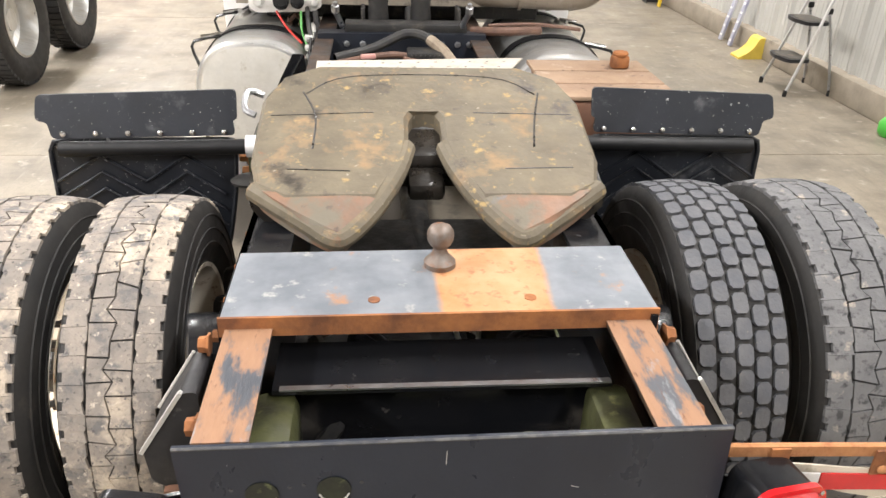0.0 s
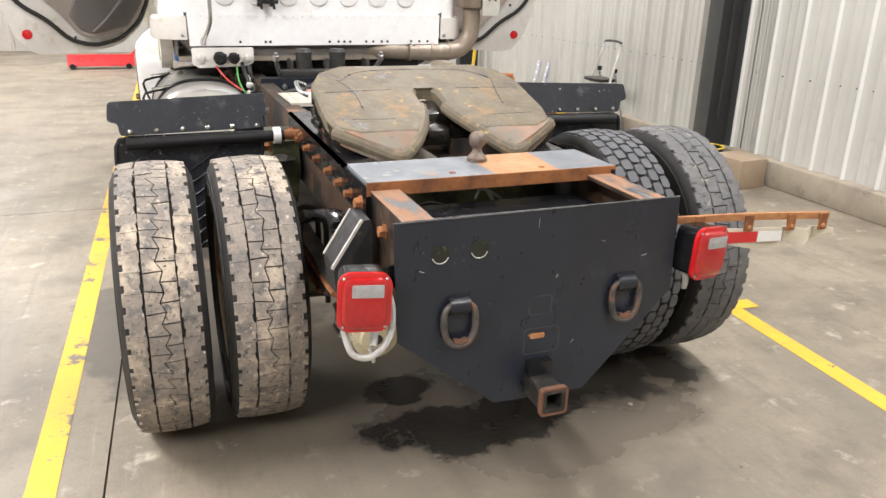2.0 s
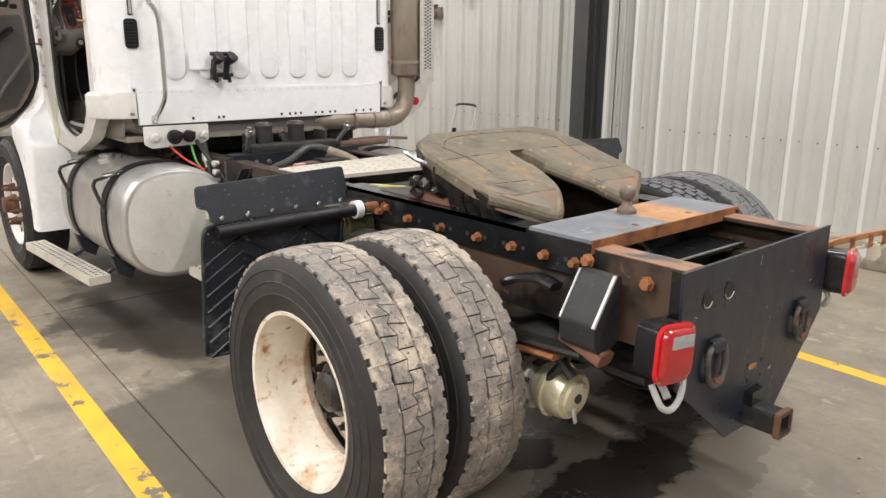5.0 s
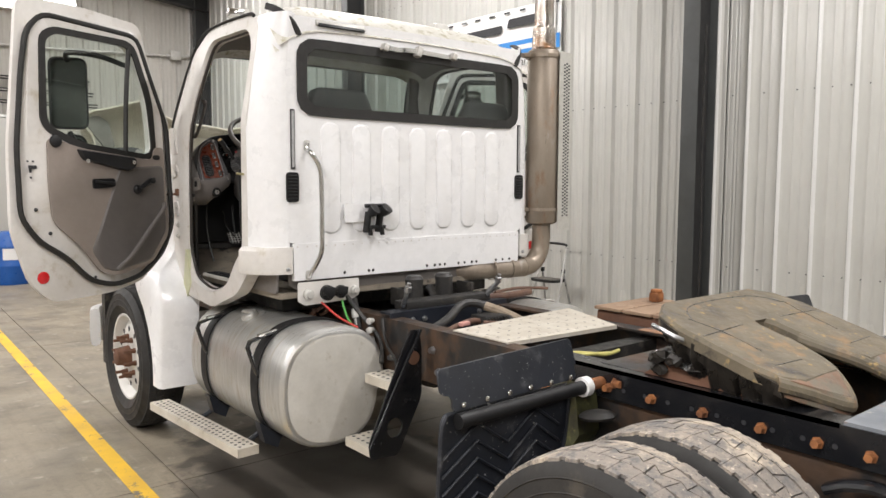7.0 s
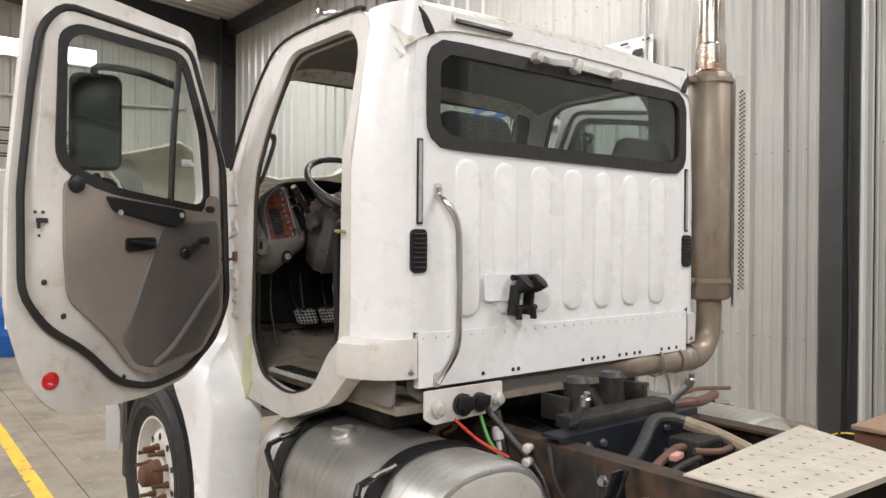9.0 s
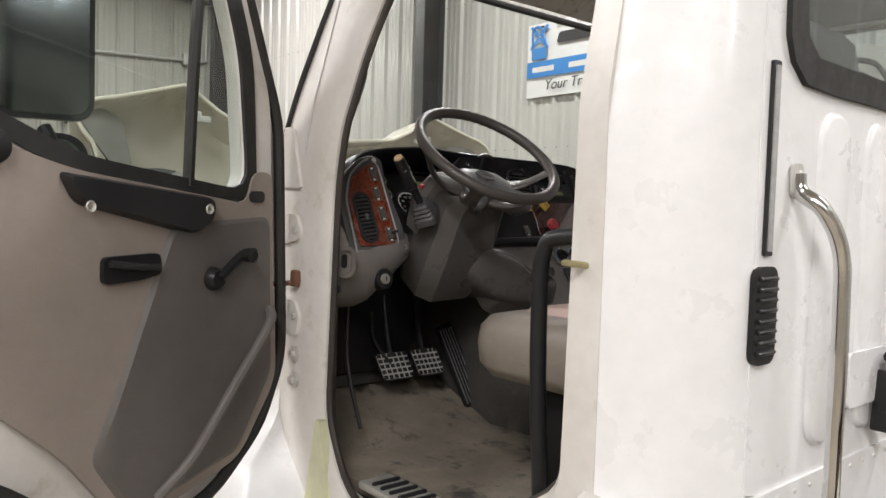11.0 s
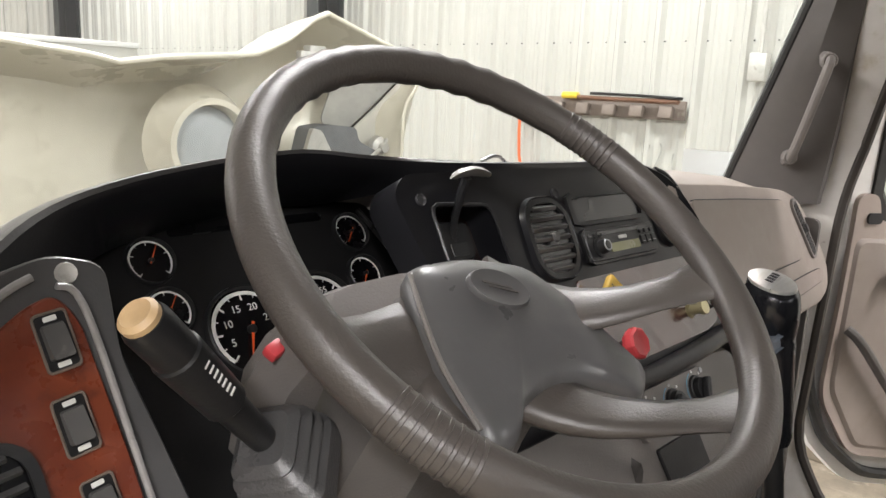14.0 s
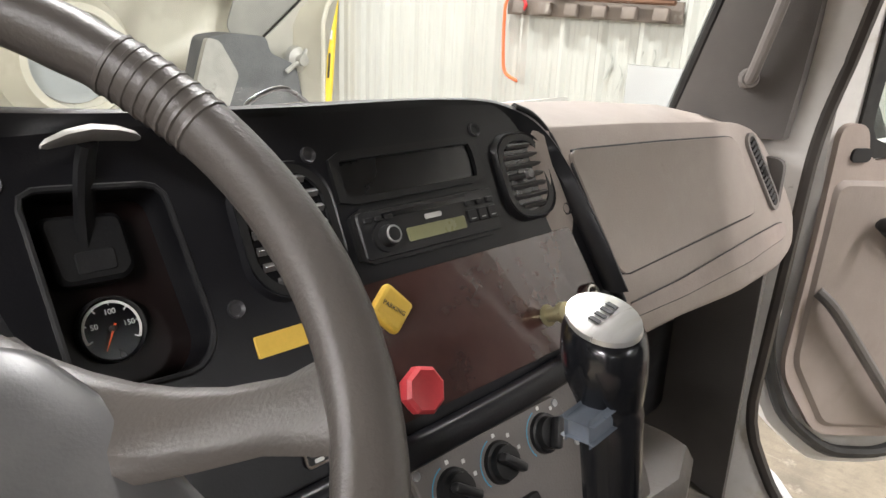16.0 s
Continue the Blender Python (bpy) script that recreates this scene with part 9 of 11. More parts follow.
tube(bm, [pod(0.001)(u, v) for u, v in ((-.046, -.062), (-.051, .02), (-.056, .09), (-.050, .130), (-.030, .178), (.012, .216), (.036, .228))], 0.0030, 8, 5)
part("edge_strip", bm, pod_edge, dash, "pale inner edge of the pod frame")
for u, v in ((-.027, -.044), (.121, -.029), (.060, .228)):
    bm = B()
    lathe(bm, pod(-0.004)(u, v), PN, [(0, 0.008), (0.003, 0.007), (0.002, 0.004)], 12)
    part("screw", bm, alu_dull, dash)


def vent(c, w, h, place, nrm, parent, slats, rot=0.0, lean=0.0, r=None, frame_m=None, slat_m=None):
    """An oval air vent: raised ring, dark well, slats and a middle tab."""
    cr, sr = math.cos(rot), math.sin(rot)

    def loc(d):
        return lambda u, v: Vv(place(c[0] + (u + lean * v) * cr - v * sr, c[1] + (u + lean * v) * sr + v * cr)) + nrm * d

    r = r or w * 0.46
    bm = B()
    frame_panel(bm, rrect(0, 0, w + 0.014, h + 0.014, r + 0.006, 7), rrect(0, 0, w, h, r, 7), loc(-0.002), nrm * 0.008, 72)
    ring = part("vent", bm, frame_m or plastic_black, parent, "black oval air vent with slats")
    bm = B()
    prism(bm, rrect(0, 0, w, h, r, 7), loc(0.0005), nrm * 0.001)
    part("well", bm, gauge_black, ring)
    for k in range(slats):
        v = -h / 2 + h * (k + 0.5) / slats
        ww = w - 0.006
        if abs(v) > h / 2 - r:
            ww = 2 * (w / 2 - r + math.sqrt(max(0, r * r - (abs(v) - (h / 2 - r)) ** 2))) - 0.006
        bm = B()
        a, b = Vv(loc(0.004)(-ww / 2, v)), Vv(loc(0.004)(ww / 2, v))
        t = h / slats * 0.27
        loft(bm, [[q + (Vv(loc(0)(0, t)) - Vv(loc(0)(0, 0))), q + nrm * 0.004, q - (Vv(loc(0)(0, t)) - Vv(loc(0)(0, 0))), q - nrm * 0.002] for q in (a, b)])
        part("slat", bm, slat_m or plastic_dark, ring)
    bm = B()
    loft(bm, [[loc(0.009)(u, v) for u, v in rrect(0, 0, 0.012, h * 0.16, 0.004)], [loc(0.013)(u, v) for u, v in rrect(0, 0, 0.009, h * 0.12, 0.003)]])
    part("tab", bm, slat_m or plastic_dark, ring)
    return ring


vent((-.003, .055), .045, .132, p0, PN, dash, 12, rot=0.13, r=.021, slat_m=brow_dark, frame_m=plastic_dark)


def switch(c, w, h, place, nrm, parent, marks=True, rot=0.0):
    cr, sr = math.cos(rot), math.sin(rot)
    L = lambda u, v: Vv(place(c[0] + u * cr - v * sr, c[1] + u * sr + v * cr))
    ob = solid("switch", rrect(0, 0, w, h, 0.003), L, 0.0, 0.004, nrm, plastic_black, parent, "black rocker switch")
    bm = B()
    loft(bm, [[L(u, v) + nrm * 0.004 for u, v in rrect(0, 0, w * .72, h * .62, 0.002)], [L(u, v) + nrm * (0.012 - 0.006 * (v / h + .5)) for u, v in rrect(0, 0, w * .66, h * .58, 0.002)]])
    part("rocker", bm, slat_grey, ob, "worn grey rocker")
    bm = B()
    tube(bm, [L(u, v) + nrm * 0.0035 for u, v in rrect(0, 0, w, h, 0.003)], 0.0011, 6, 1, closed=True)
    part("rim", bm, switch_rim, ob, "worn pale rim")
    if marks:
        for v in (-h * .40, h * .40):
            solid("mark", rrect(0, v, w * .4, h * .09, 0.0008), L, 0.004, 0.0046, nrm, mark_white, ob)
    return ob


for c in ((.044, .183), (.047, .125), (.056, .067), (.071, .006)):
    switch(c, .022, .040, p0, PN, dash, rot=0.15)
bm = B()
tube(bm, [pod(0.008)(.073, .010), pod(0.016)(.079, .011), pod(0.022)(.087, .010)], 0.004, 8, 3)
part("toggle", bm, plastic_black, dash, "small black toggle")

# lower grey panel with the ignition lock and an oval lamp
bm = B()
rows = []
for x, dy in ((-.945, 0.03), (-.93, 0.005), (-.88, -0.004), (-.80, -0.006), (-.72, 0.0), (-.66, 0.01), (-.645, 0.03)):
    rows.append([Vv((x, 4.36 + dy + 0.05 * a + 0.07 * max(0, (x + .80)), z + (0.045 + 0.55 * max(0, 1.70 - z)) * max(0, x + .80) / .15)) for a, z in ((0.7, 1.735), (0.45, 1.725), (0.25, 1.70), (0.30, 1.655), (0.5, 1.625), (0.9, 1.595), (2.2, 1.57))])
loft(bm, rows, (False, False), closed=False)
lowp = part("knee_panel", bm, console_grey, dash, "grey lower dash panel", smooth=60)
bm = B()
loft(bm, [[Vv((-.945, 4.375, 1.735)), Vv((-.94, 4.36, 1.69)), Vv((-.94, 4.375, 1.60)), Vv((-.94, 4.5, 1.58)), Vv((-.94, 4.6, 1.9)), Vv((-.90, 4.5, 1.88))], [Vv((-.87, 4.385, 1.75)), Vv((-.90, 4.37, 1.69)), Vv((-.90, 4.39, 1.60)), Vv((-.90, 4.5, 1.58)), Vv((-.88, 4.6, 1.9)), Vv((-.86, 4.48, 1.86))]])
part("dash_end", bm, end_grey, dash, "grey dash end", smooth=50)
KN = Vv((0.05, -0.95, 0.1)).normalized()
bm = B()
lathe(bm, (-0.763, 4.370, 1.655), KN, [(-0.02, 0.030), (0.004, 0.029), (0.006, 0.024), (0.004, 0.016)], 24)
ig = part("ignition_lock", bm, plastic_black, dash, "black ignition lock with bright key slot")
bm = B()
lathe(bm, (-0.763, 4.367, 1.655), KN, [(0, 0.015), (0.007, 0.014), (0.008, 0.009)], 20)
part("lock_barrel", bm, alu, ig)
bm = B()
box(bm, (-0.763, 4.359, 1.656), (0.003, 0.004, 0.012))
part("key_slot", bm, ink, ig)
kb = basis((-0.908, 4.352, 1.705), (1, 0, 0), (0.12, 0, 1))
K = lambda u, v: kb @ Vv((u, v, 0))
bm = B()
frame_panel(bm, rrect(0, 0, .062, .082, .026, 6), rrect(0, 0, .042, .062, .018, 6), K, KN * 0.012, 60)
ol = part("side_vent", bm, console_grey, dash, "oval side lamp recess with a cloudy lens")
solid("insert", rrect(0, 0, .042, .062, .018, 6), K, 0.0, 0.003, KN, dash_grey, ol)
solid("slot", rrect(0, .003, .016, .036, .007, 6), K, 0.003, 0.007, KN, plastic_black, ol)
bm = B()
lathe(bm, (-.922, 4.352, 1.635), KN, [(-0.01, .011), (.002, .010), (.0, .006)], 14)
part("screw_hole", bm, ink, dash)

# ---- instrument cluster ----
CO, CV = Vv((-.45, 4.60, 1.865)), Vv((0, .571, .821))
CN = Vv((1, 0, 0)).cross(CV)
cl = lambda u, v: CO + Vv((u, 0, 0)) + CV * v
clus = solid("gauge_panel", [(-.225, -.17), (.185, -.17), (.19, .0), (.175, .135), (.09, .145), (-.13, .14), (-.20, .10)], cl, -0.02, 0.0, CN, plastic_black, dash, "black instrument cluster", r=0.02)
bm = B()
loft(bm, [[pod(-.004)(.088, .165), pod(-.004)(.124, .03), pod(-.004)(.130, -.05)], [cl(-.20, .11), cl(-.21, .0), cl(-.21, -.17)]], (False, False), closed=False)
part("cluster_wall", bm, brow_dark, dash, "dark side wall of the cluster")


def dial(c, r, place, nrm, parent, needle, marks, a0=225, a1=-45, words=(), tsize=0.008, vaxis=None):
    c = Vv(c)
    L = lambda d: (lambda rr, a: Vv(place(c[0] + rr * math.cos(radians(a)), c[1] + rr * math.sin(radians(a)))) + nrm * d)
    bm = B()
    lathe(bm, Vv(place(*c)), nrm, [(-0.002, r * 1.14), (0.007, r * 1.10), (0.008, r * 1.05), (0.002, r * 1.02)], 36)
    g = part("gauge", bm, plastic_dark, parent, "round black gauge with white marks")
    bm = B()
    lathe(bm, Vv(place(*c)), nrm, [(0, r * 1.02), (0.0025, r * 1.01)], 36)
    part("dial", bm, gauge_black, g)
    # white arc and ticks as one printed scale
    bm = B()
    n = 30
    for k in range(n):
        b0, b1 = a0 + (a1 - a0) * k / n, a0 + (a1 - a0) * (k + 1) / n
        vs = [bm.verts.new(L(0.003)(rr, a)) for rr, a in ((r * .97, b0), (r * .97, b1), (r * .875, b1), (r * .875, b0))]
        bm.faces.new(vs)
    for k in range(marks + 1):
        a = a0 + (a1 - a0) * k / marks
        w = 1.6 if k % 2 == 0 else 0.9
        ins = 0.74 if k % 2 == 0 else 0.81
        vs = [bm.verts.new(L(0.0032)(rr, q)) for rr, q in ((r * .92, a - w), (r * .92, a + w), (r * ins, a + w * 1.2), (r * ins, a - w * 1.2))]
        bm.faces.new(vs)
    part("scale", bm, mark_white, g, smooth=0)
    bm = B()
    tip, tail = L(0.006)(r * .78, needle), L(0.006)(r * .18, needle + 180)
    sd = (Vv(tip) - Vv(tail)).normalized().cross(nrm) * r * .035
    loft(bm, [[tail + sd, tail - sd, tail - sd + nrm * .001, tail + sd + nrm * .001], [tip + sd * .4, tip - sd * .4, tip - sd * .4 + nrm * .001, tip + sd * .4 + nrm * .001]])
    part("needle", bm, needle_orange, g, "orange needle")
    bm = B()
    lathe(bm, Vv(place(*c)), nrm, [(0.003, r * .12), (0.008, r * .10), (0.009, r * .04)], 16)
    part("boss", bm, plastic_black, g)
    u3 = Vv(place(c[0] + 1, c[1])) - Vv(place(*c))
    v3 = Vv(place(c[0], c[1] + 1)) - Vv(place(*c))
    for k, w in enumerate(words):
        a = a0 + (a1 - a0) * (k + 0.5) / len(words)
        text_part(w, tsize, basis(L(0.0034)(r * .58, a), u3, v3), mark_white, g, 0.0002, "numeral")
    return g


t1 = dial((-.055, .0), .046, cl, CN, clus, 250, 12, words=("5", "10", "15", "20", "25", "30"), tsize=.0115)
text_part("RPM", .007, basis(cl(-.055, -.028) + CN * .0034, (1, 0, 0), CV), mark_white, t1, 0.0002, "lettering")
t2 = dial((.042, .003), .046, cl, CN, clus, 228, 12, words=("25", "35", "45", "55", "65", "75"), tsize=.0105)
text_part("MPH", .007, basis(cl(.042, -.027) + CN * .0034, (1, 0, 0), CV), mark_white, t2, 0.0002, "lettering")
for c, nd in (((-.138, .092), 60), ((-.136, .036), 55), ((.126, .096), 230), ((.123, .038), 235), ((.119, -.020), 200)):
    dial(c, .0235, cl, CN, clus, nd, 8)
solid("display", rrect(.009, .081, .050, .022, .003), cl, 0.0, 0.003, CN, lcd_green, clus, "olive green display window")
solid("warning_strip", rrect(-.01, .122, .20, .010, .004), cl, 0.0, 0.004, CN, gauge_black, clus, "dark warning lamp strip")
slat_dark = mat("worn_black_edge", (0.045, 0.044, 0.043), (0.03, 0.03, 0.03), 20, 0.3)
bm = B()
tube(bm, [cl(.150, .125) + CN * .004, cl(.172, .06) + CN * .010, cl(.180, .0) + CN * .016, cl(.180, -.10) + CN * .02], 0.0035, 8, 5)
part("cluster_rib", bm, slat_dark, dash, "grey rib at the cluster edge")

# ---- centre panel ----
MO, MU, MV = Vv((0, 4.4718, 1.92)), Vv((.999, -.0442, 0)), Vv((.0204, .4606, .8874))
MN = MU.cross(MV).normalized()
cp = lambda u, v: MO + MU * u + MV * v
rec = rounded([(-.318, .086), (-.218, .078), (-.208, -.046), (-.226, -.066), (-.312, -.062)], .014)
bm = B()
frame_panel(bm, rounded([(-.368, .100), (-.345, .124), (-.20, .124), (.0, .121), (.15, .117), (.205, .107), (.236, .080), (.250, .02), (.264, -.07), (.286, -.135), (.278, -.168), (.19, -.176), (.0, -.180), (-.20, -.188), (-.318, -.190), (-.326, -.06)], .02), rec, lambda u, v: cp(u, v), -MN * 0.05, 160)
mid = part("centre_bezel", bm, bezel_black, truck, "black centre dash bezel with vents and radio")
solid("recess_back", [(-.330, -.08), (-.195, -.08), (-.200, .095), (-.330, .100)], cp, -0.06, -0.045, MN, recess_shade, mid, "wood-grain recess back, darkened for its shade")
bm = B()
tube(bm, [cp(u, v) + MN * .001 for u, v in resample(rec, 50)], .0026, 6, 1, closed=True)
part("recess_lip", bm, plastic_dark, mid)
deep = lambda u, v: cp(u, v) - MN * .040
g = dial((-.268, -.018), .0225, deep, MN, mid, 240, 6, a0=200, a1=-30, words=("50", "100", "150"), tsize=.0058)
# trailer brake lever in its slot
solid("lever_slot", [(-.304, .070), (-.246, .066), (-.244, .024), (-.252, .016), (-.300, .018)], cp, -0.045, -0.018, MN, plastic_black, mid, "black lever housing", r=.008, taper=.004)
solid("slot_mouth", [(-.286, .040), (-.258, .040), (-.258, .024), (-.286, .024)], cp, -0.018, -0.0165, MN, plastic_dark, mid, r=.003)
bm = B()
tube(bm, [cp(-.272, .040) - MN * .03, cp(-.272, .070) - MN * .012, cp(-.272, .095) + MN * .012, cp(-.270, .108) + MN * .026], 0.011, 8, 5, flat=(.022, .010))
lev = part("brake_lever", bm, plastic_black, mid, "black trailer brake lever")
bm = B()
rows = []
for t, hw in ((0, .0025), (.06, .0065), (.25, .0095), (.5, .0105), (.75, .0095), (.94, .0065), (1, .0025)):
    c = cp(-.302 + .066 * t, .106 + .006 * math.sin(math.pi * t)) + MN * .030
    rows.append([c + MN * hw, c + MV * hw * .5 + MN * hw * .6, c + MV * hw * .62, c - MN * hw, c - MV * hw * .5])
loft(bm, rows)
part("lever_grip", bm, mat("grip_silver", (0.36, 0.35, 0.33), (0.27, 0.26, 0.25), 30, 0.45, metal=0.3), lev, "worn silver lever grip", smooth=60)
for c, w, h in (((-.122, .024), .078, .096), ((.181, .031), .060, .078)):
    bm = B()
    loft(bm, [[cp(u, v) for u, v in rrect(c[0], c[1], w + .022, h + .022, w * .46, 7)], [cp(u, v) + MN * .007 for u, v in rrect(c[0], c[1], w + .017, h + .017, w * .45, 7)], [cp(u, v) + MN * .002 for u, v in rrect(c[0], c[1], w + .006, h + .006, w * .42, 7)]], (False, False))
    part("vent_surround", bm, bezel_black, mid, "black raised vent surround", smooth=50)
    vent(c, w, h, cp, MN, mid, 7, r=w * .40, slat_m=slat_grey)


def tilt(c):
    return lambda u, v: cp(c[0] + u, c[1] + v)


d0 = tilt((.0255, .0585))
bm = B()
frame_panel(bm, rrect(0, 0, .186, .050, .004), rrect(0, -.001, .168, .035, .003), d0, MN * .005, 60)
slot = part("radio_tray", bm, plastic_black, mid, "empty black radio tray")
solid("tray_back", rrect(0, -.001, .168, .035, .003), d0, -.002, 0.001, MN, gauge_black, slot)
d1 = tilt((.0305, .003))
bm = B()
frame_panel(bm, rrect(0, 0, .186, .052, .004), rrect(0, 0, .178, .045, .003), d1, MN * .006, 60)
part("radio_frame", bm, plastic_black, mid)
rad = solid("radio", rrect(0, 0, .177, .044, .004), d1, 0.0, 0.008, MN, plastic_dark, mid, "black radio with olive display")
solid("cassette_slot", rrect(.004, .0155, .13, .005, .002), d1, 0.008, 0.009, MN, gauge_black, rad)
solid("display", rrect(.001, -.007, .076, .013, .002), d1, 0.008, 0.0095, MN, lcd_green, rad, "olive green display")
solid("badge", rrect(.0, .0065, .022, .005, .002), d1, 0.008, 0.009, MN, mark_white, rad)
bm = B()
lathe(bm, d1(-.063, -.004) + MN * .008, MN, [(0, .0145), (.003, .0145), (.004, .0105), (.014, .0095), (.015, .006)], 22)
part("volume_knob", bm, plastic_black, rad)
bm = B()
lathe(bm, d1(-.063, -.004) + MN * .0222, MN, [(0, .0085), (.001, .0080), (.0006, .006)], 18)
part("knob_rim", bm, steel, rad)
for i in range(3):
    solid("button", rrect(.050 + .0145 * i, -.003, .012, .013, .0015), d1, 0.008, 0.0105, MN, plastic_black, rad)
    solid("button", rrect(.050 + .0145 * i, .010, .010, .006, .0015), d1, 0.008, 0.0105, MN, plastic_black, rad)
    solid("mark", rrect(.050 + .0145 * i, -.006, .006, .001, .0003, 1), d1, 0.0105, 0.0109, MN, clear_lens, rad)
for i in range(3):
    solid("button", rrect(-.078 + .012 * i, .0135, .009, .005, .001), d1, 0.008, 0.0105, MN, plastic_black, rad)
for u, v in ((-.084, .085), (.126, .089), (.236, -.016), (-.187, -.029), (-.330, .092), (.268, -.150)):
    bm = B()
    lathe(bm, cp(u, v), MN, [(0, .0075), (.003, .007), (.001, .0042)], 12)
    part("screw", bm, ink, mid)
wp = solid("wood_panel", [(-.100, -.038), (.230, -.036), (.240, -.080), (.247, -.110), (.226, -.150), (.189, -.160), (-.100, -.166)], cp, -.004, 0.003, MN, wood_dark, mid, "dark reddish wood-grain switch panel", r=.006)
for nm, c, m_, lab in (("yellow_knob", (-.066, -.064), knob_yellow, "yellow square parking valve knob"), ("red_knob", (-.061, -.138), knob_red, "red eight-sided supply valve knob")):
    bm = B()
    lathe(bm, cp(*c), MN, [(0, .008), (.030, .008)], 12)
    st = part("valve_stem", bm, plastic_black, mid)
    bm = B()
    if nm == "red_knob":
        lathe(bm, cp(*c) + MN * .022, MN, [(0, .010), (.003, .018), (.010, .0215), (.018, .0215), (.021, .018), (.019, .010)], 8)
    else:
        q = basis(cp(*c) + MN * .030, MU, MV) @ Matrix.Rotation(radians(38), 4, "Z")
        box(bm, (0, 0, 0), (.033, .033, .012), bev=.004, m=q)
    kn = part(nm, bm, m_, mid, lab, smooth=20)
q = basis(cp(-.066, -.064) + MN * .0365, MU, MV) @ Matrix.Rotation(radians(-42), 4, "Z")
text_part("PARKING", .0058, q, ink, mid, 0.0002)
solid("yellow_label", [(-.180, -.054), (-.104, -.054), (-.104, -.072), (-.180, -.072)], cp, .0, .002, MN, knob_yellow, mid, "yellow warning label", r=.002)
for c in ((-.155, -.148),):
    switch(c, .022, .036, cp, MN * 1.0, mid)
bm = B()
lathe(bm, cp(.152, -.122), MN, [(0, .012), (.004, .012), (.006, .008), (.022, .008), (.023, .0115), (.030, .011), (.031, .004)], 16)
part("socket_plug", bm, cad_gold, mid, "brass-coloured plug")
bm = B()
tube(bm, [cp(.228 + .010 * math.cos(a), -.117 + .010 * math.sin(a)) + MN * .008 for a in [2 * math.pi * k / 20 for k in range(20)]], .0032, 8, 1, closed=True)
part("socket_ring", bm, chrome, mid, "chrome socket ring")
bm = B()
tube(bm, [cp(-.33, -.194) + MN * .008, cp(-.15, -.190) + MN * .012, cp(.03, -.185) + MN * .012, cp(.15, -.178) + MN * .012, cp(.235, -.170) + MN * .006], .014, 12, 5, flat=(.026, .026), up=MN)
part("front_bar", bm, bezel_black, mid, "dark rounded bar below the panel", smooth=60)
bm = B()
tube(bm, [cp(.200, .109) - MN * .002, cp(.226, .094), cp(.243, .06) + MN * .002, cp(.253, 0) + MN * .002, cp(.270, -.08) + MN * .003, cp(.284, -.14) + MN * .002], .0065, 10, 5)
part("bezel_edge", bm, bezel_black, mid, smooth=60)

# heater panel and lower console
con = solid("lower_console", [(-.34, -.200), (-.10, -.194), (.17, -.186), (.255, -.196), (.262, -.24), (.255, -.37), (.16, -.43), (-.12, -.43), (-.30, -.36)], cp, -.16, -.004, MN, console_grey, truck, "grey lower console with heater controls", r=.03, taper=.012)
hp = solid("heater_panel", [(-.078, -.204), (.126, -.202), (.148, -.262), (-.062, -.268)], cp, -.004, .004, MN, console_grey, con, "grey heater control panel", r=.006)
for u, v in ((.122, -.209), (.139, -.256), (-.070, -.211)):
    bm = B()
    lathe(bm, cp(u, v) + MN * .004, MN, [(0, .0045), (.0015, .004), (.001, .002)], 10)
    part("screw", bm, steel, hp)
for k, c in enumerate(((-.034, -.238), (.028, -.236), (.096, -.232))):
    bm = B()
    lathe(bm, cp(*c) + MN * .004, MN, [(0, .021), (.004, .020), (.005, .017), (.012, .016), (.013, .010)], 24)
    kb_ = part("heater_knob", bm, plastic_black, hp, "black round heater knob")
    bm = B()
    box(bm, (0, 0, 0), (.032, .009, .012), bev=.003, m=basis(cp(*c) + MN * .022, MU, MV) @ Matrix.Rotation(radians((-35, -40, 60)[k]), 4, "Z"))
    part("grip_bar", bm, plastic_dark, hp)
    bm = B()
    n = 12
    for i in range(n):
        a0, a1 = radians(110 + 110 * i / n), radians(110 + 110 * (i + 1) / n)
        vs = [bm.verts.new(cp(c[0] + rr * math.cos(a), c[1] + rr * math.sin(a)) + MN * .0046) for rr, a in ((.0265, a0), (.0265, a1), (.0250, a1), (.0250, a0))]
        bm.faces.new(vs)
    part("blue_arc", bm, blue_mark, hp, "blue cold-side arc", smooth=0)
    for i in range(4):
        a = radians(90 - 40 * i)
        solid("mark", rrect(c[0] + .029 * math.cos(a), c[1] + .026 * math.sin(a), .004, .004, .001), cp, .004, .0046, MN, mark_white, hp)
# no opening here: a black plate stands for the pocket's shade
solid("pocket", [(-.040, -.282), (.070, -.280), (.075, -.345), (-.030, -.352)], cp, -.004, .001, MN, plastic_black, con, "black plate painted as a pocket's dark inside", r=.006)
# moulded cup holder that stands out from the console
bm = B()
rows = []
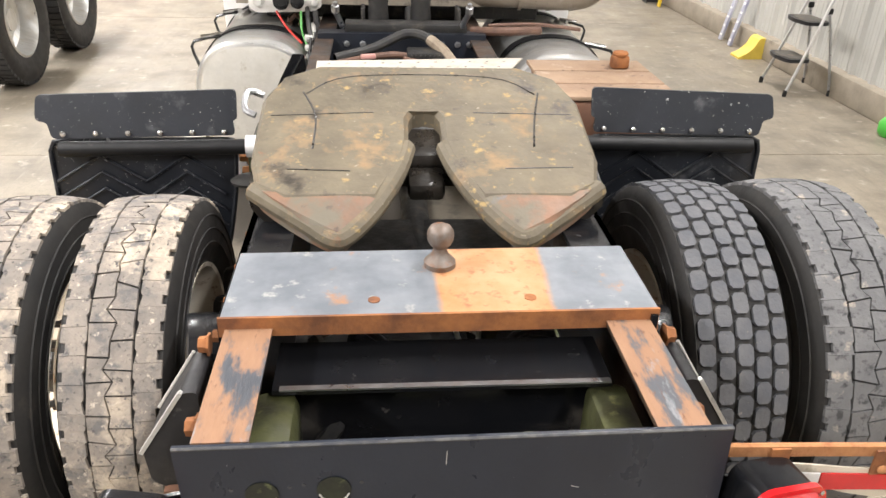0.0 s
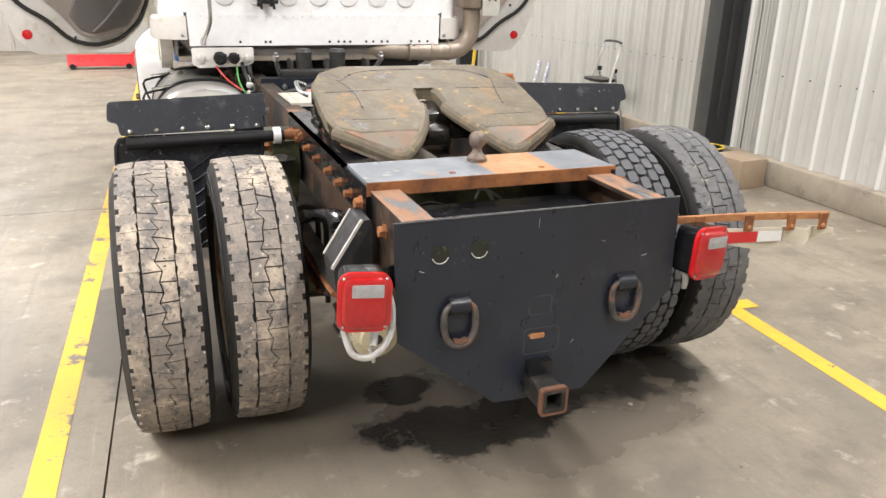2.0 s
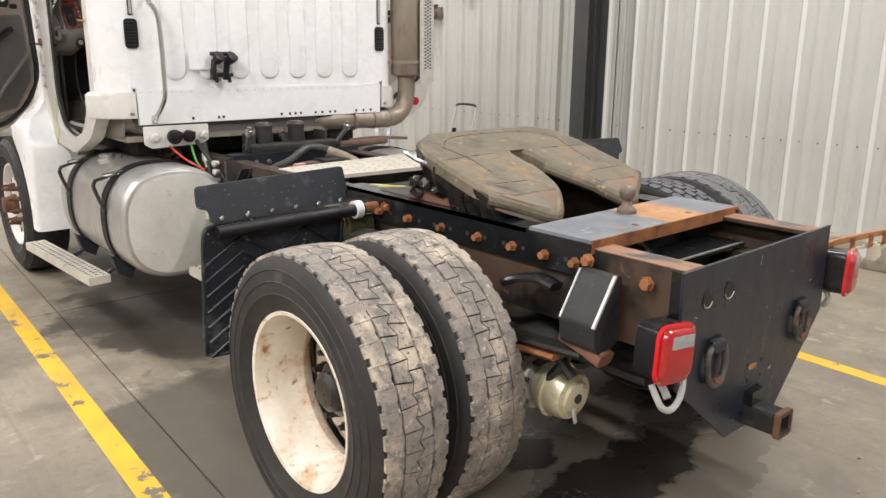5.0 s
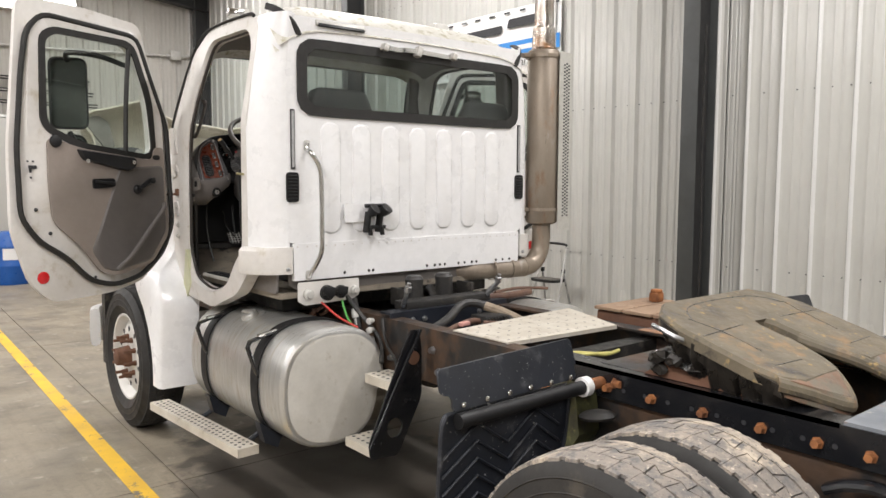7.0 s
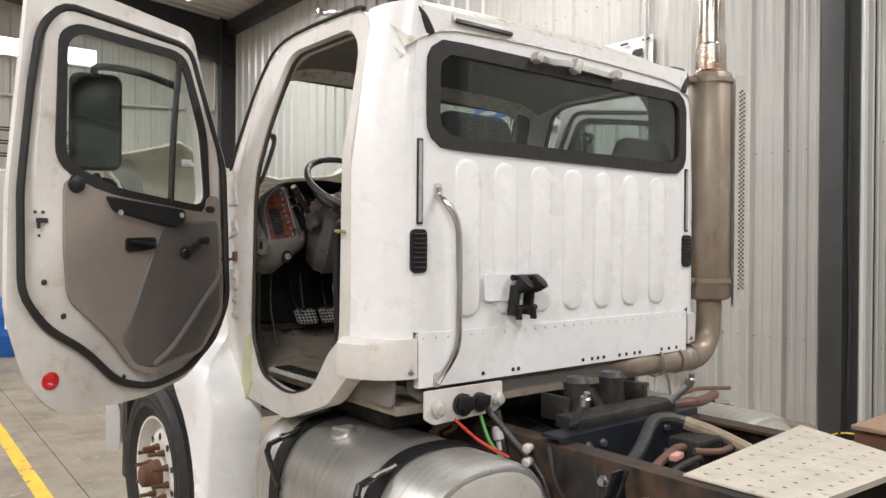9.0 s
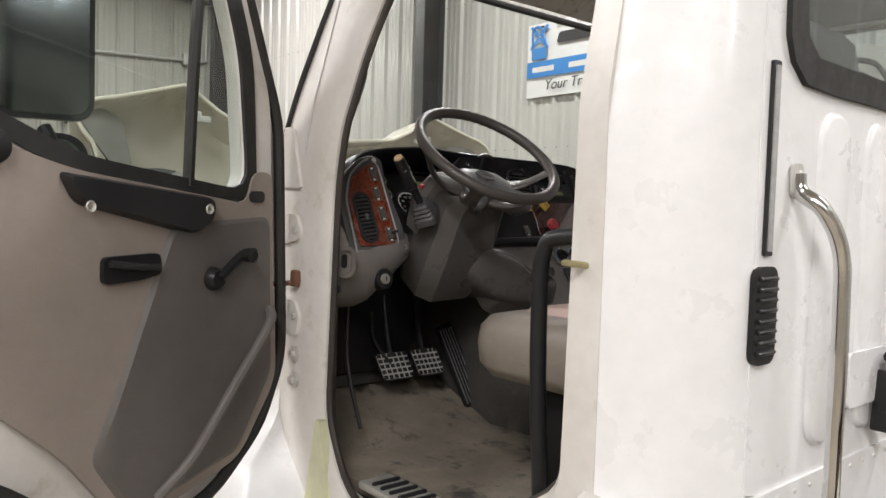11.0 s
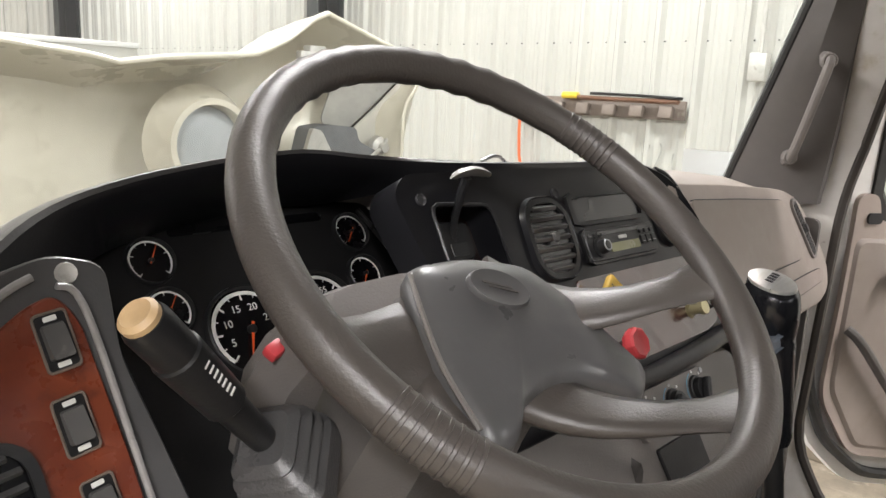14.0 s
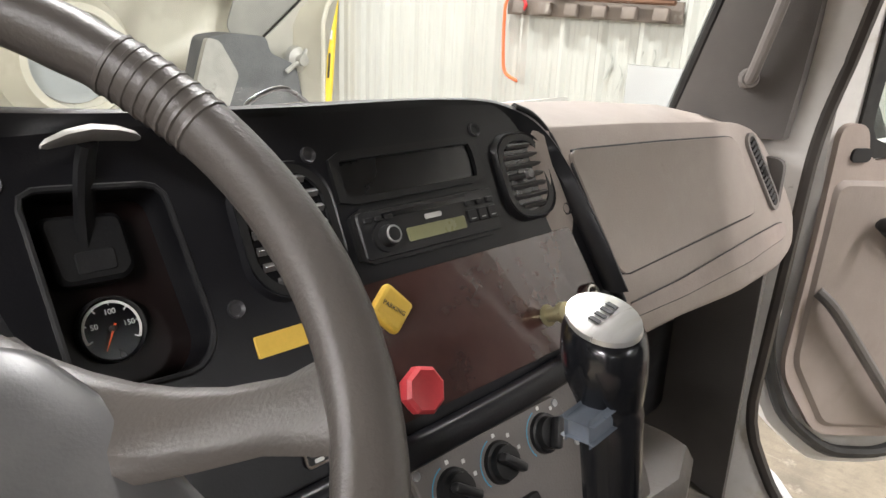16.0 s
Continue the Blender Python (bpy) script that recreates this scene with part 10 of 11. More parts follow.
for x, yf, zt, zb in ((-.455, 4.43, 1.728, 1.690), (-.435, 4.385, 1.735, 1.655), (-.39, 4.352, 1.737, 1.610), (-.34, 4.330, 1.733, 1.582), (-.295, 4.312, 1.715, 1.566), (-.255, 4.296, 1.682, 1.558), (-.222, 4.284, 1.655, 1.553), (-.185, 4.276, 1.642, 1.551), (-.150, 4.282, 1.638, 1.553), (-.125, 4.302, 1.640, 1.558), (-.110, 4.345, 1.650, 1.566), (-.105, 4.45, 1.670, 1.575)):
    rows.append([Vv((x, y, z)) for y, z in ((4.58, zt - .004), (yf + .028, zt), (yf + .012, zt - .002), (yf + .002, zt - .012), (yf, zt - .025), (yf + .003, (zt + zb) / 2), (yf + .008, zb + .022), (yf + .016, zb + .006), (yf + .034, zb), (4.58, zb))])
loft(bm, rows)
cph = part("cup_holder", bm, cup_grey, con, "grey moulded cup holder and knee bolster", smooth=50)
bm = B()
rows = []
for k in range(15):
    a_ = radians(-12 + 14.6 * k)
    rows.append([Vv((-.168 + r_ * math.cos(a_), 4.352 + r_ * math.sin(a_), z)) for r_, z in ((.058, 1.60), (.062, 1.665 + .055 * max(0, math.sin(a_))), (.068, 1.672 + .060 * max(0, math.sin(a_))), (.074, 1.660 + .055 * max(0, math.sin(a_))), (.074, 1.60))])
loft(bm, rows, (True, True), closed=False)
part("cup_wall", bm, cup_grey, cph, "curved back wall of the cup well", smooth=50)
# flat dark disc: the well's shade is in its colour
bm = B()
prism(bm, [(.054 * math.cos(q), .050 * math.sin(q)) for q in [2 * math.pi * k / 24 for k in range(24)]], lambda u, v: (-.168 + u, 4.352 + v, 1.6435 - .06 * v * (v < 0)), (0, 0, .002))
part("cup_well", bm, plastic_dark, cph, "dark disc painted as the cup well's shade")
bm = B()
rows = []
for x, y0, z0 in ((.20, 4.30, 1.60), (.28, 4.29, 1.605), (.36, 4.32, 1.60), (.385, 4.36, 1.59)):
    rows.append([Vv((x, y0 + dy, z0 + dz)) for dy, dz in ((0, 0), (-.012, -.015), (-.012, -.085), (0, -.10), (.12, -.10), (.12, 0))])
loft(bm, rows)
part("side_pocket", bm, console_grey, con, "grey moulded side pocket", smooth=40)
bm = B()
tube(bm, [(-.25, 4.52, 1.62), (-.24, 4.50, 1.54), (-.20, 4.42, 1.44), (-.12, 4.32, 1.37), (-.03, 4.26, 1.36), (.02, 4.25, 1.39), (.05, 4.27, 1.45)], .006, 8, 6)
part("loose_cable", bm, cable_black, con, "loose black cable")

# ---- glove box side ----
GO, GU, GV = Vv((.261, 4.481, 1.968)), Vv((.9975, .071, 0)), Vv((-.0284, .3974, .9172))
GN = GU.cross(GV).normalized()
gp = lambda u, v: GO + GU * u + GV * v
glv = [(-.07, .040), (.20, .020), (.45, -.004), (.57, -.018), (.662, -.045), (.730, -.150), (.752, -.222), (.70, -.275), (.60, -.292), (.40, -.286), (.20, -.264), (.0, -.250), (-.09, -.215)]
bm = B()
o = resample(rounded(glv, .03), 70)
cg = Vv((.33, -.12))
rows = []
for w, sc in ((-.20, 1.0), (-.05, 1.0), (-.018, .99), (-.005, .965), (.0, .93)):
    rows.append([gp(*(cg + (Vv(p) - cg) * sc)) + GN * w for p in o])
loft(bm, rows, (False, True))
gb = part("glove_compartment", bm, dash_tan, truck, "grey-brown moulded passenger dash", smooth=60)
bm = B()
rows = [[gp(*p) + GN * -.02 for p in ((-.08, .036), (.2, .018), (.45, -.008), (.66, -.045))], [gp(*p) + Vv((0, .10, .012)) for p in ((-.08, .036), (.2, .018), (.45, -.008), (.67, -.05))], [gp(*p) + Vv((0, .30, -.03)) for p in ((-.08, .036), (.2, .018), (.45, -.008), (.67, -.05))]]
loft(bm, rows, (False, False), closed=False)
part("top_cover", bm, dash_tan, gb, smooth=60)
LID = [(.0, -.002), (.25, -.020), (.505, -.042), (.528, -.058), (.540, -.160), (.522, -.178), (.30, -.174), (.045, -.168)]
solid("lid", LID, gp, -.004, .0045, GN, dash_tan, gb, "grey glove box lid", r=.02, taper=.003)
bm = B()
tube(bm, [gp(u, v) + GN * .001 for u, v in resample(rounded(LID, .02), 60)], .0022, 6, 1, closed=True)
part("lid_gap", bm, ink, gb)
STRIP = [(.040, -.204), (.20, -.211), (.50, -.213), (.635, -.216), (.662, -.226), (.640, -.244), (.45, -.246), (.20, -.234), (.055, -.222)]
solid("lower_strip", STRIP, gp, -.004, .004, GN, mat("dash_scuffed", (.34, .28, .25), (.29, .245, .22), 8, .5, .1, bump=.2, bscale=300), gb, "scuffed pinkish lower strip", r=.012, taper=.003)
bm = B()
tube(bm, [gp(u, v) + GN * .001 for u, v in resample(rounded(STRIP, .012), 60)], .0018, 6, 1, closed=True)
part("strip_gap", bm, ink, gb)
vent((.607, -.118), .032, .136, gp, GN, gb, 14, rot=radians(19), r=.014, frame_m=dash_grey, slat_m=slat_grey)
bm = B()
tube(bm, [(.30, 4.50, 1.72), (.34, 4.48, 1.64), (.40, 4.50, 1.58), (.46, 4.52, 1.55)], .012, 8, 4)
tube(bm, [(.33, 4.52, 1.70), (.44, 4.47, 1.66), (.45, 4.47, 1.58)], .008, 8, 4)
part("hose_bundle", bm, plastic_black, gb, "dark hoses under the dash")
bm = B()
box(bm, (.47, 4.52, 1.66), (.05, .06, .11), (0, 10, 20), bev=.012)
part("heater_valve", bm, alu_dull, gb, "grey valve block under the dash")
bm = B()
box(bm, (.62, 4.72, 1.55), (.62, .22, .50), bev=.03)
part("heater_box", bm, plastic_black, truck, "black heater box under the dash")

# ---- steering column and wheel ----
SC, SN, SV = Vv((-.486, 4.261, 2.014)), Vv((-.049, -.614, .788)).normalized(), Vv((0, .788, .614))
SU = SV.cross(SN).normalized()
sw = lambda a, b, d: SC + SU * a + SV * b + SN * d
bm = B()
prof = lambda w, h, up: [(-w, up + h * .3), (-w * .82, up + h * .85), (-w * .4, up + h), (w * .4, up + h), (w * .82, up + h * .85), (w, up + h * .3), (w * .92, up - h * .6), (w * .6, up - h), (-w * .6, up - h), (-w * .92, up - h * .6)]
rows = []
for d, w, h, up in ((-.115, .055, .050, .0), (-.125, .095, .070, .005), (-.16, .125, .080, .01), (-.22, .130, .085, .005), (-.32, .140, .092, -.015), (-.41, .138, .094, -.025), (-.48, .120, .086, -.025), (-.51, .085, .062, -.012)):
    rows.append([sw(a + .02, b, d) for a, b in prof(w, h, up)])
loft(bm, rows)
col = part("steering_column", bm, column_grey, truck, "dark plastic steering column shroud", smooth=24)
bm = B()
rows = []
for d, w, h, up in ((-.118, .060, .026, .048), (-.128, .082, .032, .048), (-.18, .100, .040, .050), (-.23, .104, .046, .046), (-.30, .095, .045, .036)):
    rows.append([sw(a - .035, b, d) for a, b in prof(w, h, up)])
loft(bm, rows)
part("column_cover", bm, console_grey, col, "grey upper column cover", smooth=26)
bm = B()
box(bm, (0, 0, 0), (.017, .013, .011), bev=.003, m=basis((-.608, 4.408, 1.918), SU, SV) @ Matrix.Rotation(radians(20), 4, "Z"))
part("hazard_switch", bm, knob_red, col, "red-orange hazard switch")
for a, b, d in ((-.07, -.06, -.30), (.05, -.085, -.40), (.11, -.05, -.26)):
    bm = B()
    lathe(bm, sw(a, b, d), -SV, [(0, .008), (.012, .008), (.010, .005)], 12)
    part("screw_cup", bm, steel, col)
# stalk with its boot
b0, b1 = Vv((-.627, 4.374, 1.848)), Vv((-.747, 4.339, 1.986))
ax = (b1 - b0).normalized()
bm = B()
rows = []
for t, r in ((-.03, .042), (-.012, .040), (-.006, .033), (.0, .037), (.006, .030), (.012, .034), (.018, .026), (.024, .029), (.030, .021)):
    q = basis(b0 + ax * t, ax.orthogonal(), ax.cross(ax.orthogonal()))
    rows.append([q @ Vv((u, v, 0)) for u, v in rrect(0, 0, r * 2, r * 1.7, r * .4)])
loft(bm, rows)
boot = part("stalk_boot", bm, brow_dark, col, "dark grey pleated rubber boot", smooth=25)
bm = B()
L_ = (b1 - b0).length
lathe(bm, b0, ax, [(.02, .010), (L_ * .45, .0125), (L_ * .47, .0155), (L_ * .80, .0170), (L_ * .81, .0155), (L_ * .97, .0155), (L_, .014)], 22)
stk = part("turn_stalk", bm, plastic_black, col, "black turn signal stalk with white marks", smooth=35)
bm = B()
lathe(bm, b1 - ax * .001, ax, [(0, .013), (.005, .013), (.008, .010), (.006, .005)], 20)
part("stalk_end", bm, mat("tan_cap", (.52, .36, .19), (.44, .30, .16), 30, .5), col, "tan end button")
sd_ = ax.cross(Vv((0.3, -1, 0.2))).normalized()
nn_ = sd_.cross(ax).normalized()
if nn_.y > 0:
    nn_ = -nn_
for k in range(7):
    bm = B()
    box(bm, (0, 0, 0), (.0016, .006, .0008), m=basis(b0 + ax * L_ * (.56 + .03 * k) + nn_ * .0164, ax, sd_))
    part("mark", bm, mark_white, stk)
# rim
bm = B()
nr, ns = 96, 14
rows = []
for i in range(nr):
    a = 2 * math.pi * i / nr
    dg = math.degrees(a) % 360
    wave = 0.0011 * math.sin(a * 44) if 35 < dg < 150 else 0.0
    ring = []
    for j in range(ns):
        q = 2 * math.pi * j / ns
        rr = .0158 + wave * (1 if math.cos(q) < -.2 or abs(math.sin(q)) > .6 else 0)
        ring.append(sw((.21 + rr * math.cos(q)) * math.cos(a), (.21 + rr * math.cos(q)) * math.sin(a), rr * math.sin(q)))
    rows.append([bm.verts.new(p) for p in ring])
for i in range(nr):
    a, b = rows[i], rows[(i + 1) % nr]
    for j in range(ns):
        bm.faces.new((a[j], a[(j + 1) % ns], b[(j + 1) % ns], b[j]))
swl = part("steering_wheel", bm, wheel_rub, truck, "worn dark grey steering wheel with thumb grips", smooth=60)
for base in (28, 210):
    for k in range(8):
        a = radians(base - 7 + 2 * k)
        bm = B()
        cc, rad_ = sw(.21 * math.cos(a), .21 * math.sin(a), 0), SU * math.cos(a) + SV * math.sin(a)
        tube(bm, [cc + (rad_ * math.cos(q) + SN * math.sin(q)) * .0146 for q in [2 * math.pi * z / 14 for z in range(14)]], .0021, 6, 1, closed=True)
        part("grip_rib", bm, wheel_rub, swl)
# spokes: padded arms that drop to the sunk hub
for ang, w0, w1, root in ((174, .090, .034, (-.040, .004)), (-21, .088, .036, (.070, .040)), (-62, .080, .034, (.016, -.031)), (-131, .070, .034, (-.023, -.026))):
    a = radians(ang)
    rim_end, root = Vv((math.cos(a), math.sin(a))) * .205, Vv(root)
    dr_ = (rim_end - root).normalized()
    sd2 = Vv((-dr_.y, dr_.x))
    rows = []
    for t in [k / 8 for k in range(9)]:
        dp = -.122 + .118 * t ** 2.8
        w = w0 + (w1 - w0) * min(1, t * 1.15) + (.022 * ((t - .8) / .2) ** 2 if t > .8 else 0)
        h = .026 - .006 * t
        c = root.lerp(rim_end, t)
        rows.append([sw(*(c + sd2 * w / 2 * x), dp + h / 2 * y) for x, y in ((1, 0), (.88, .7), (.5, 1), (-.5, 1), (-.88, .7), (-1, 0), (-.8, -.8), (0, -1), (.8, -.8))])
    bm = B()
    loft(bm, rows)
    part("spoke", bm, wheel_rub, swl, smooth=60)
pad = resample(rounded([(-.018, .068), (.05, .064), (.115, .040), (.142, -.012), (.155, -.060), (.168, -.102), (.132, -.124), (.088, -.088), (.045, -.074), (.0, -.082), (-.032, -.110), (-.056, -.104), (-.051, -.03), (-.036, .022)], .016), 72)
bm = B()
rows = []
for d, sc in ((-.150, .82), (-.124, 1.0), (-.108, 1.01), (-.099, .97), (-.094, .88), (-.091, .60), (-.090, .2)):
    rows.append([sw(.05 + (p[0] - .05) * sc, -.01 + (p[1] + .01) * sc, d) for p in pad])
loft(bm, rows)
hub = part("hub_pad", bm, pad_black, swl, "dark soft horn pad", smooth=60)
bm = B()
tube(bm, [sw(a, b, d) for a, b, d in ((-.018, .060, -.101), (-.034, .020, -.100), (-.049, -.030, -.100), (-.053, -.085, -.101))], .0026, 6, 5)
part("pad_seam", bm, dash_grey, hub, "pale worn edge of the horn pad")
bm = B()
rows = []
eo = [(.012 + .032 * math.cos(a) * math.cos(-.5) - .021 * math.sin(a) * math.sin(-.5), .008 + .032 * math.cos(a) * math.sin(-.5) + .021 * math.sin(a) * math.cos(-.5)) for a in [2 * math.pi * k / 32 for k in range(32)]]
for d, sc in ((-.058, 1.0), (-.0475, 1.0), (-.045, .93), (-.0455, .86), (-.046, .1)):
    rows.append([sw(.049 + (p[0] - .012) * sc, .017 + (p[1] - .008) * sc, d - .0405) for p in eo])
loft(bm, rows)
em = part("emblem", bm, pad_black, swl, "plain oval emblem plate", smooth=40)
for k in (-1, 1):
    bm = B()
    c = sw(.049 - .002 * k, .017 + .003 * k, -.0852)
    box(bm, (0, 0, 0), (.030, .0022, .0008), m=basis(c, SU * math.cos(-.5) + SV * math.sin(-.5), SV * math.cos(.5) + SU * math.sin(.5)))
    part("emblem_bar", bm, ring_worn, swl)

# ---- shift lever ----
top, foot = Vv((-.035, 4.228, 1.920)), Vv((.02, 4.16, 1.22))
dv = (foot - top).normalized()
bm = B()
tube(bm, [top + dv * .16, top.lerp(foot, .5) + Vv((.004, 0, 0)), foot], .0115, 10, 4)
sh = part("shift_lever", bm, plastic_black, truck, "black shift lever with bright-topped knob", smooth=60)
bm = B()
kx = Vv((1, 0, 0)) - dv * dv.x
kx.normalize()
ky = dv.cross(kx)
ell = lambda c, a, b: [c + kx * a * math.cos(q) + ky * b * math.sin(q) for q in [2 * math.pi * k / 24 for k in range(24)]]
lean_ = lambda p, d: p - dv * max(0.0, 1 - d / .06) * ((p - top).dot(kx) * 0.10 - (p - top).dot(ky) * 0.30)
rows = [[lean_(p, d) for p in ell(top + dv * d + kx * ox, a, b)] for d, a, b, ox in ((.20, .018, .018, 0), (.19, .021, .021, 0), (.085, .0235, .0235, 0), (.070, .0245, .0245, 0), (.066, .023, .023, 0), (.055, .025, .026, -.002), (.040, .029, .029, -.005), (.020, .031, .031, -.007), (.006, .030, .030, -.006), (-.003, .027, .027, -.006), (-.005, .019, .019, -.006))]
loft(bm, rows)
part("shift_knob", bm, black_gloss, sh, "glossy black shift knob", smooth=50)
bm = B()
tip = lambda d, a, b: [lean_(p, d) for p in ell(top + dv * d + kx * -.006, a, b)]
loft(bm, [tip(.003, .0265, .0275), tip(-.007, .0258, .0266), tip(-.0095, .017, .018)])
kt = part("knob_plate", bm, alu, sh, "worn silver top plate", smooth=50)
for k in range(4):
    bm = B()
    box(bm, (0, 0, 0), (.0042, .0085, .0008), m=basis(lean_(top + dv * -.0105 + kx * (-.0175 + .0073 * k), -.0105), kx, (-ky - dv * .30).normalized()))
    part("mark", bm, ink, sh)
bm = B()
box(bm, (0, 0, 0), (.022, .020, .014), bev=.004, m=basis(top + dv * .062 - kx * .034 + ky * .004, kx, ky))
part("range_switch", bm, mat("trigger_blue", (.13, .15, .18), (.10, .115, .14), 20, .35), sh, "blue-grey range switch")
bm = B()
tube(bm, [top + dv * .18 - kx * .018, Vv((-.065, 4.20, 1.60)), Vv((-.055, 4.17, 1.45)), Vv((-.02, 4.16, 1.28))], .003, 6, 6)
part("air_line", bm, cable_black, sh, "thin black air line")

# ---- pedals ----
def pedal(c, tip_w, h):
    nrm = Vv((0, -.80, .60))
    bv = Vv((0, .60, .80))
    c = Vv(c)
    bm = B()
    loft(bm, [[c + Vv((u, 0, 0)) + bv * v + nrm * w for u, v in rounded([(-tip_w * .46, -h / 2), (tip_w * .46, -h / 2), (tip_w * .54, h / 2), (-tip_w * .54, h / 2)], .012)] for w in (0, .008)])
    pd = part("pedal", bm, plastic_black, truck, "black pedal with worn metal grid")
    for i in range(6):
        for j in range(5):
            bm = B()
            box(bm, (0, 0, 0), (tip_w / 6 * .68, h / 5 * .66, .006), bev=.0015, seg=1, m=basis(c + Vv((-tip_w / 2 + tip_w * (i + .5) / 6, 0, 0)) + bv * (-h / 2 + h * (j + .5) / 5) + nrm * .010, (1, 0, 0), bv))
            part("stud", bm, rubber_side, pd)
    bm = B()
    prism(bm, rrect(0, 0, tip_w * .98, h * .96, .01), lambda u, v: c + Vv((u, 0, 0)) + bv * v + nrm * .0083, nrm * .001)
    part("grid_plate", bm, alu_dull, pd, "bright worn plate between the studs")
    bm = B()
    tube(bm, [c + bv * .03, c + Vv((0, .05, .12)), c + Vv((0.01, .10, .32))], .009, 8, 4)
    part("pedal_arm", bm, plastic_dark, pd, "dark pedal arm")


pedal((-.505, 4.66, 1.33), .125, .095)
pedal((-.368, 4.66, 1.33), .11, .095)
bm = B()
a, b = Vv((-.268, 4.70, 1.44)), Vv((-.200, 4.60, 1.165))
av = (a - b).normalized()
an = Vv((1, 0, 0)).cross(av).normalized()
au = av.cross(an).normalized()
loft(bm, [[b + au * u + av * v + an * w for u, v in rrect(0, .155, .075, .31, .02)] for w in (0, .010)])
ac = part("throttle_pedal", bm, plastic_black, truck, "long black accelerator pedal with bright ribs")
for k in range(5):
    bm = B()
    tube(bm, [b + au * (-.026 + .013 * k) + av * .02 + an * .012, b + au * (-.026 + .013 * k) + av * .29 + an * .012], .0028, 6, 1)
    part("rib", bm, steel, ac)
bm = B()
tube(bm, [(-.75, 4.56, 1.60), (-.76, 4.55, 1.40), (-.74, 4.50, 1.20)], .006, 8, 5)
part("floor_cable", bm, cable_black, truck, "dark cable hanging to the floor")
bm = B()
tube(bm, [(-.60, 4.66, 1.52), (-.56, 4.70, 1.42), (-.52, 4.66, 1.34)], .006, 8, 4)
part("clutch_rod", bm, black_dirty, truck, "thin pedal rod")
# no real part: a black box that stands in for footwell shade
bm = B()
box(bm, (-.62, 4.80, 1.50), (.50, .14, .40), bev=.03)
part("under_dash_box", bm, plastic_black, truck, "black box added for the shade above the pedals")

# ---- seats ----
def seat(cx, cushion_m, insert_m, back_m, lab, tall):
    bm = B()
    rows = []
    for z, sc, dy in ((1.47, .92, 0), (1.50, 1.0, 0), (1.56, 1.02, 0), (1.60, 1.0, 0), (1.625, .93, 0), (1.633, .80, .01)):
        rows.append([Vv((cx + u * sc, 3.825 + v * sc, z - .022 - .05 * max(0, v) * (z > 1.55))) for u, v in rrect(0, 0, .56, .50, .10, 7)])
    loft(bm, rows)
    st = part("seat", bm, cushion_m, truck, lab, smooth=60)
    bm = B()
    rows = [[Vv((cx + u, 3.815 + v, z - .020 - .05 * max(0, v))) for u, v in rrect(0, 0, w, h, .06, 6)] for z, w, h in ((1.625, .36, .36), (1.640, .345, .345), (1.644, .28, .28))]
    loft(bm, rows)
    part("seat_insert", bm, insert_m, st, "cloth seat centre", smooth=60)
    bm = B()
    rows = []
    for t, w, th in ((0, .46, .10), (.08, .52, .13), (.3, .53, .13), (.62, .50, .11), (.84, .44, .09), (.97, .36, .07), (1, .28, .04)):
        z = 1.55 + (tall - 1.55) * t
        rows.append([Vv((cx + u, 3.43 - .04 * t + v, z)) for u, v in rrect(0, 0, w, th, th * .45, 6)])
    loft(bm, rows)
    part("backrest", bm, back_m, st, "dark seat backrest", smooth=60)
    bm = B()
    box(bm, (cx, 3.72, 1.30), (.40, .42, .34), bev=.05)
    part("seat_base", bm, plastic_black, st, "black seat base with bellows", smooth=40)
    return st


SEAT_X = -.445
seat(SEAT_X, seat_vinyl, seat_cloth, seat_dark, "grey-tan vinyl driver seat with pinkish cloth centre", 2.24)
seat(.665, seat_vinyl, seat_cloth, seat_dark, "grey-tan vinyl passenger seat with dark backrest", 2.24)
bm = B()
tube(bm, [(.385, 3.60, 1.62), (.375, 3.66, 1.70), (.365, 3.84, 1.72), (.365, 3.90, 1.69)], .03, 10, 5, flat=(.06, .05))
part("armrest", bm, seat_dark, truck, "dark folding armrest", smooth=60)

# things on the dash top
bm = B()
lathe(bm, (.065, 4.70, 1.985), (.2, .1, 1), [(0, .018), (.012, .018), (.016, .012), (.022, .008)], 16)
tube(bm, [(.0, 4.72, 1.985), (-.02, 4.71, 2.01), (.02, 4.70, 2.028), (.06, 4.70, 2.005)], .003, 6, 5)
tube(bm, [(.06, 4.70, 1.995), (.12, 4.69, 1.992), (.17, 4.68, 1.985)], .003, 6, 4)
ob = solo("antenna_mount", bm, steel, "small silver mount with a black wire on the dash top", "antenna mount")


# ---- things in the shop ----
# printed banner on the wall
ban = thing("wall_banner", "white and blue vinyl banner with black script, hung on the wall", "banner", (3.945, 7.0, 3.08))
BY = lambda a: 8.39 - a * 2.69          # a: 0 to 1, read from the far end towards the near one
bm = B()
rows = []
for k in range(25):
    a = k / 24
    w = 0.006 * math.sin(9 * a) + 0.004 * math.sin(23 * a)
    rows.append([Vv((3.944 + w, BY(a), z)) for z in (3.08, 3.3, 3.6, 3.85)])
loft(bm, rows + [[p + Vv((0.004, 0, 0)) for p in r] for r in rows[::-1]], (False, False), closed=False)
sheet = part("banner_sheet", bm, banner_white, ban)
bm = B()
prism(bm, [(8.38, 3.285), (5.71, 3.285), (5.71, 3.45), (8.38, 3.45)], yz(3.928), (0.003, 0, 0))
part("blue_band", bm, banner_blue, ban, "blue printed band")
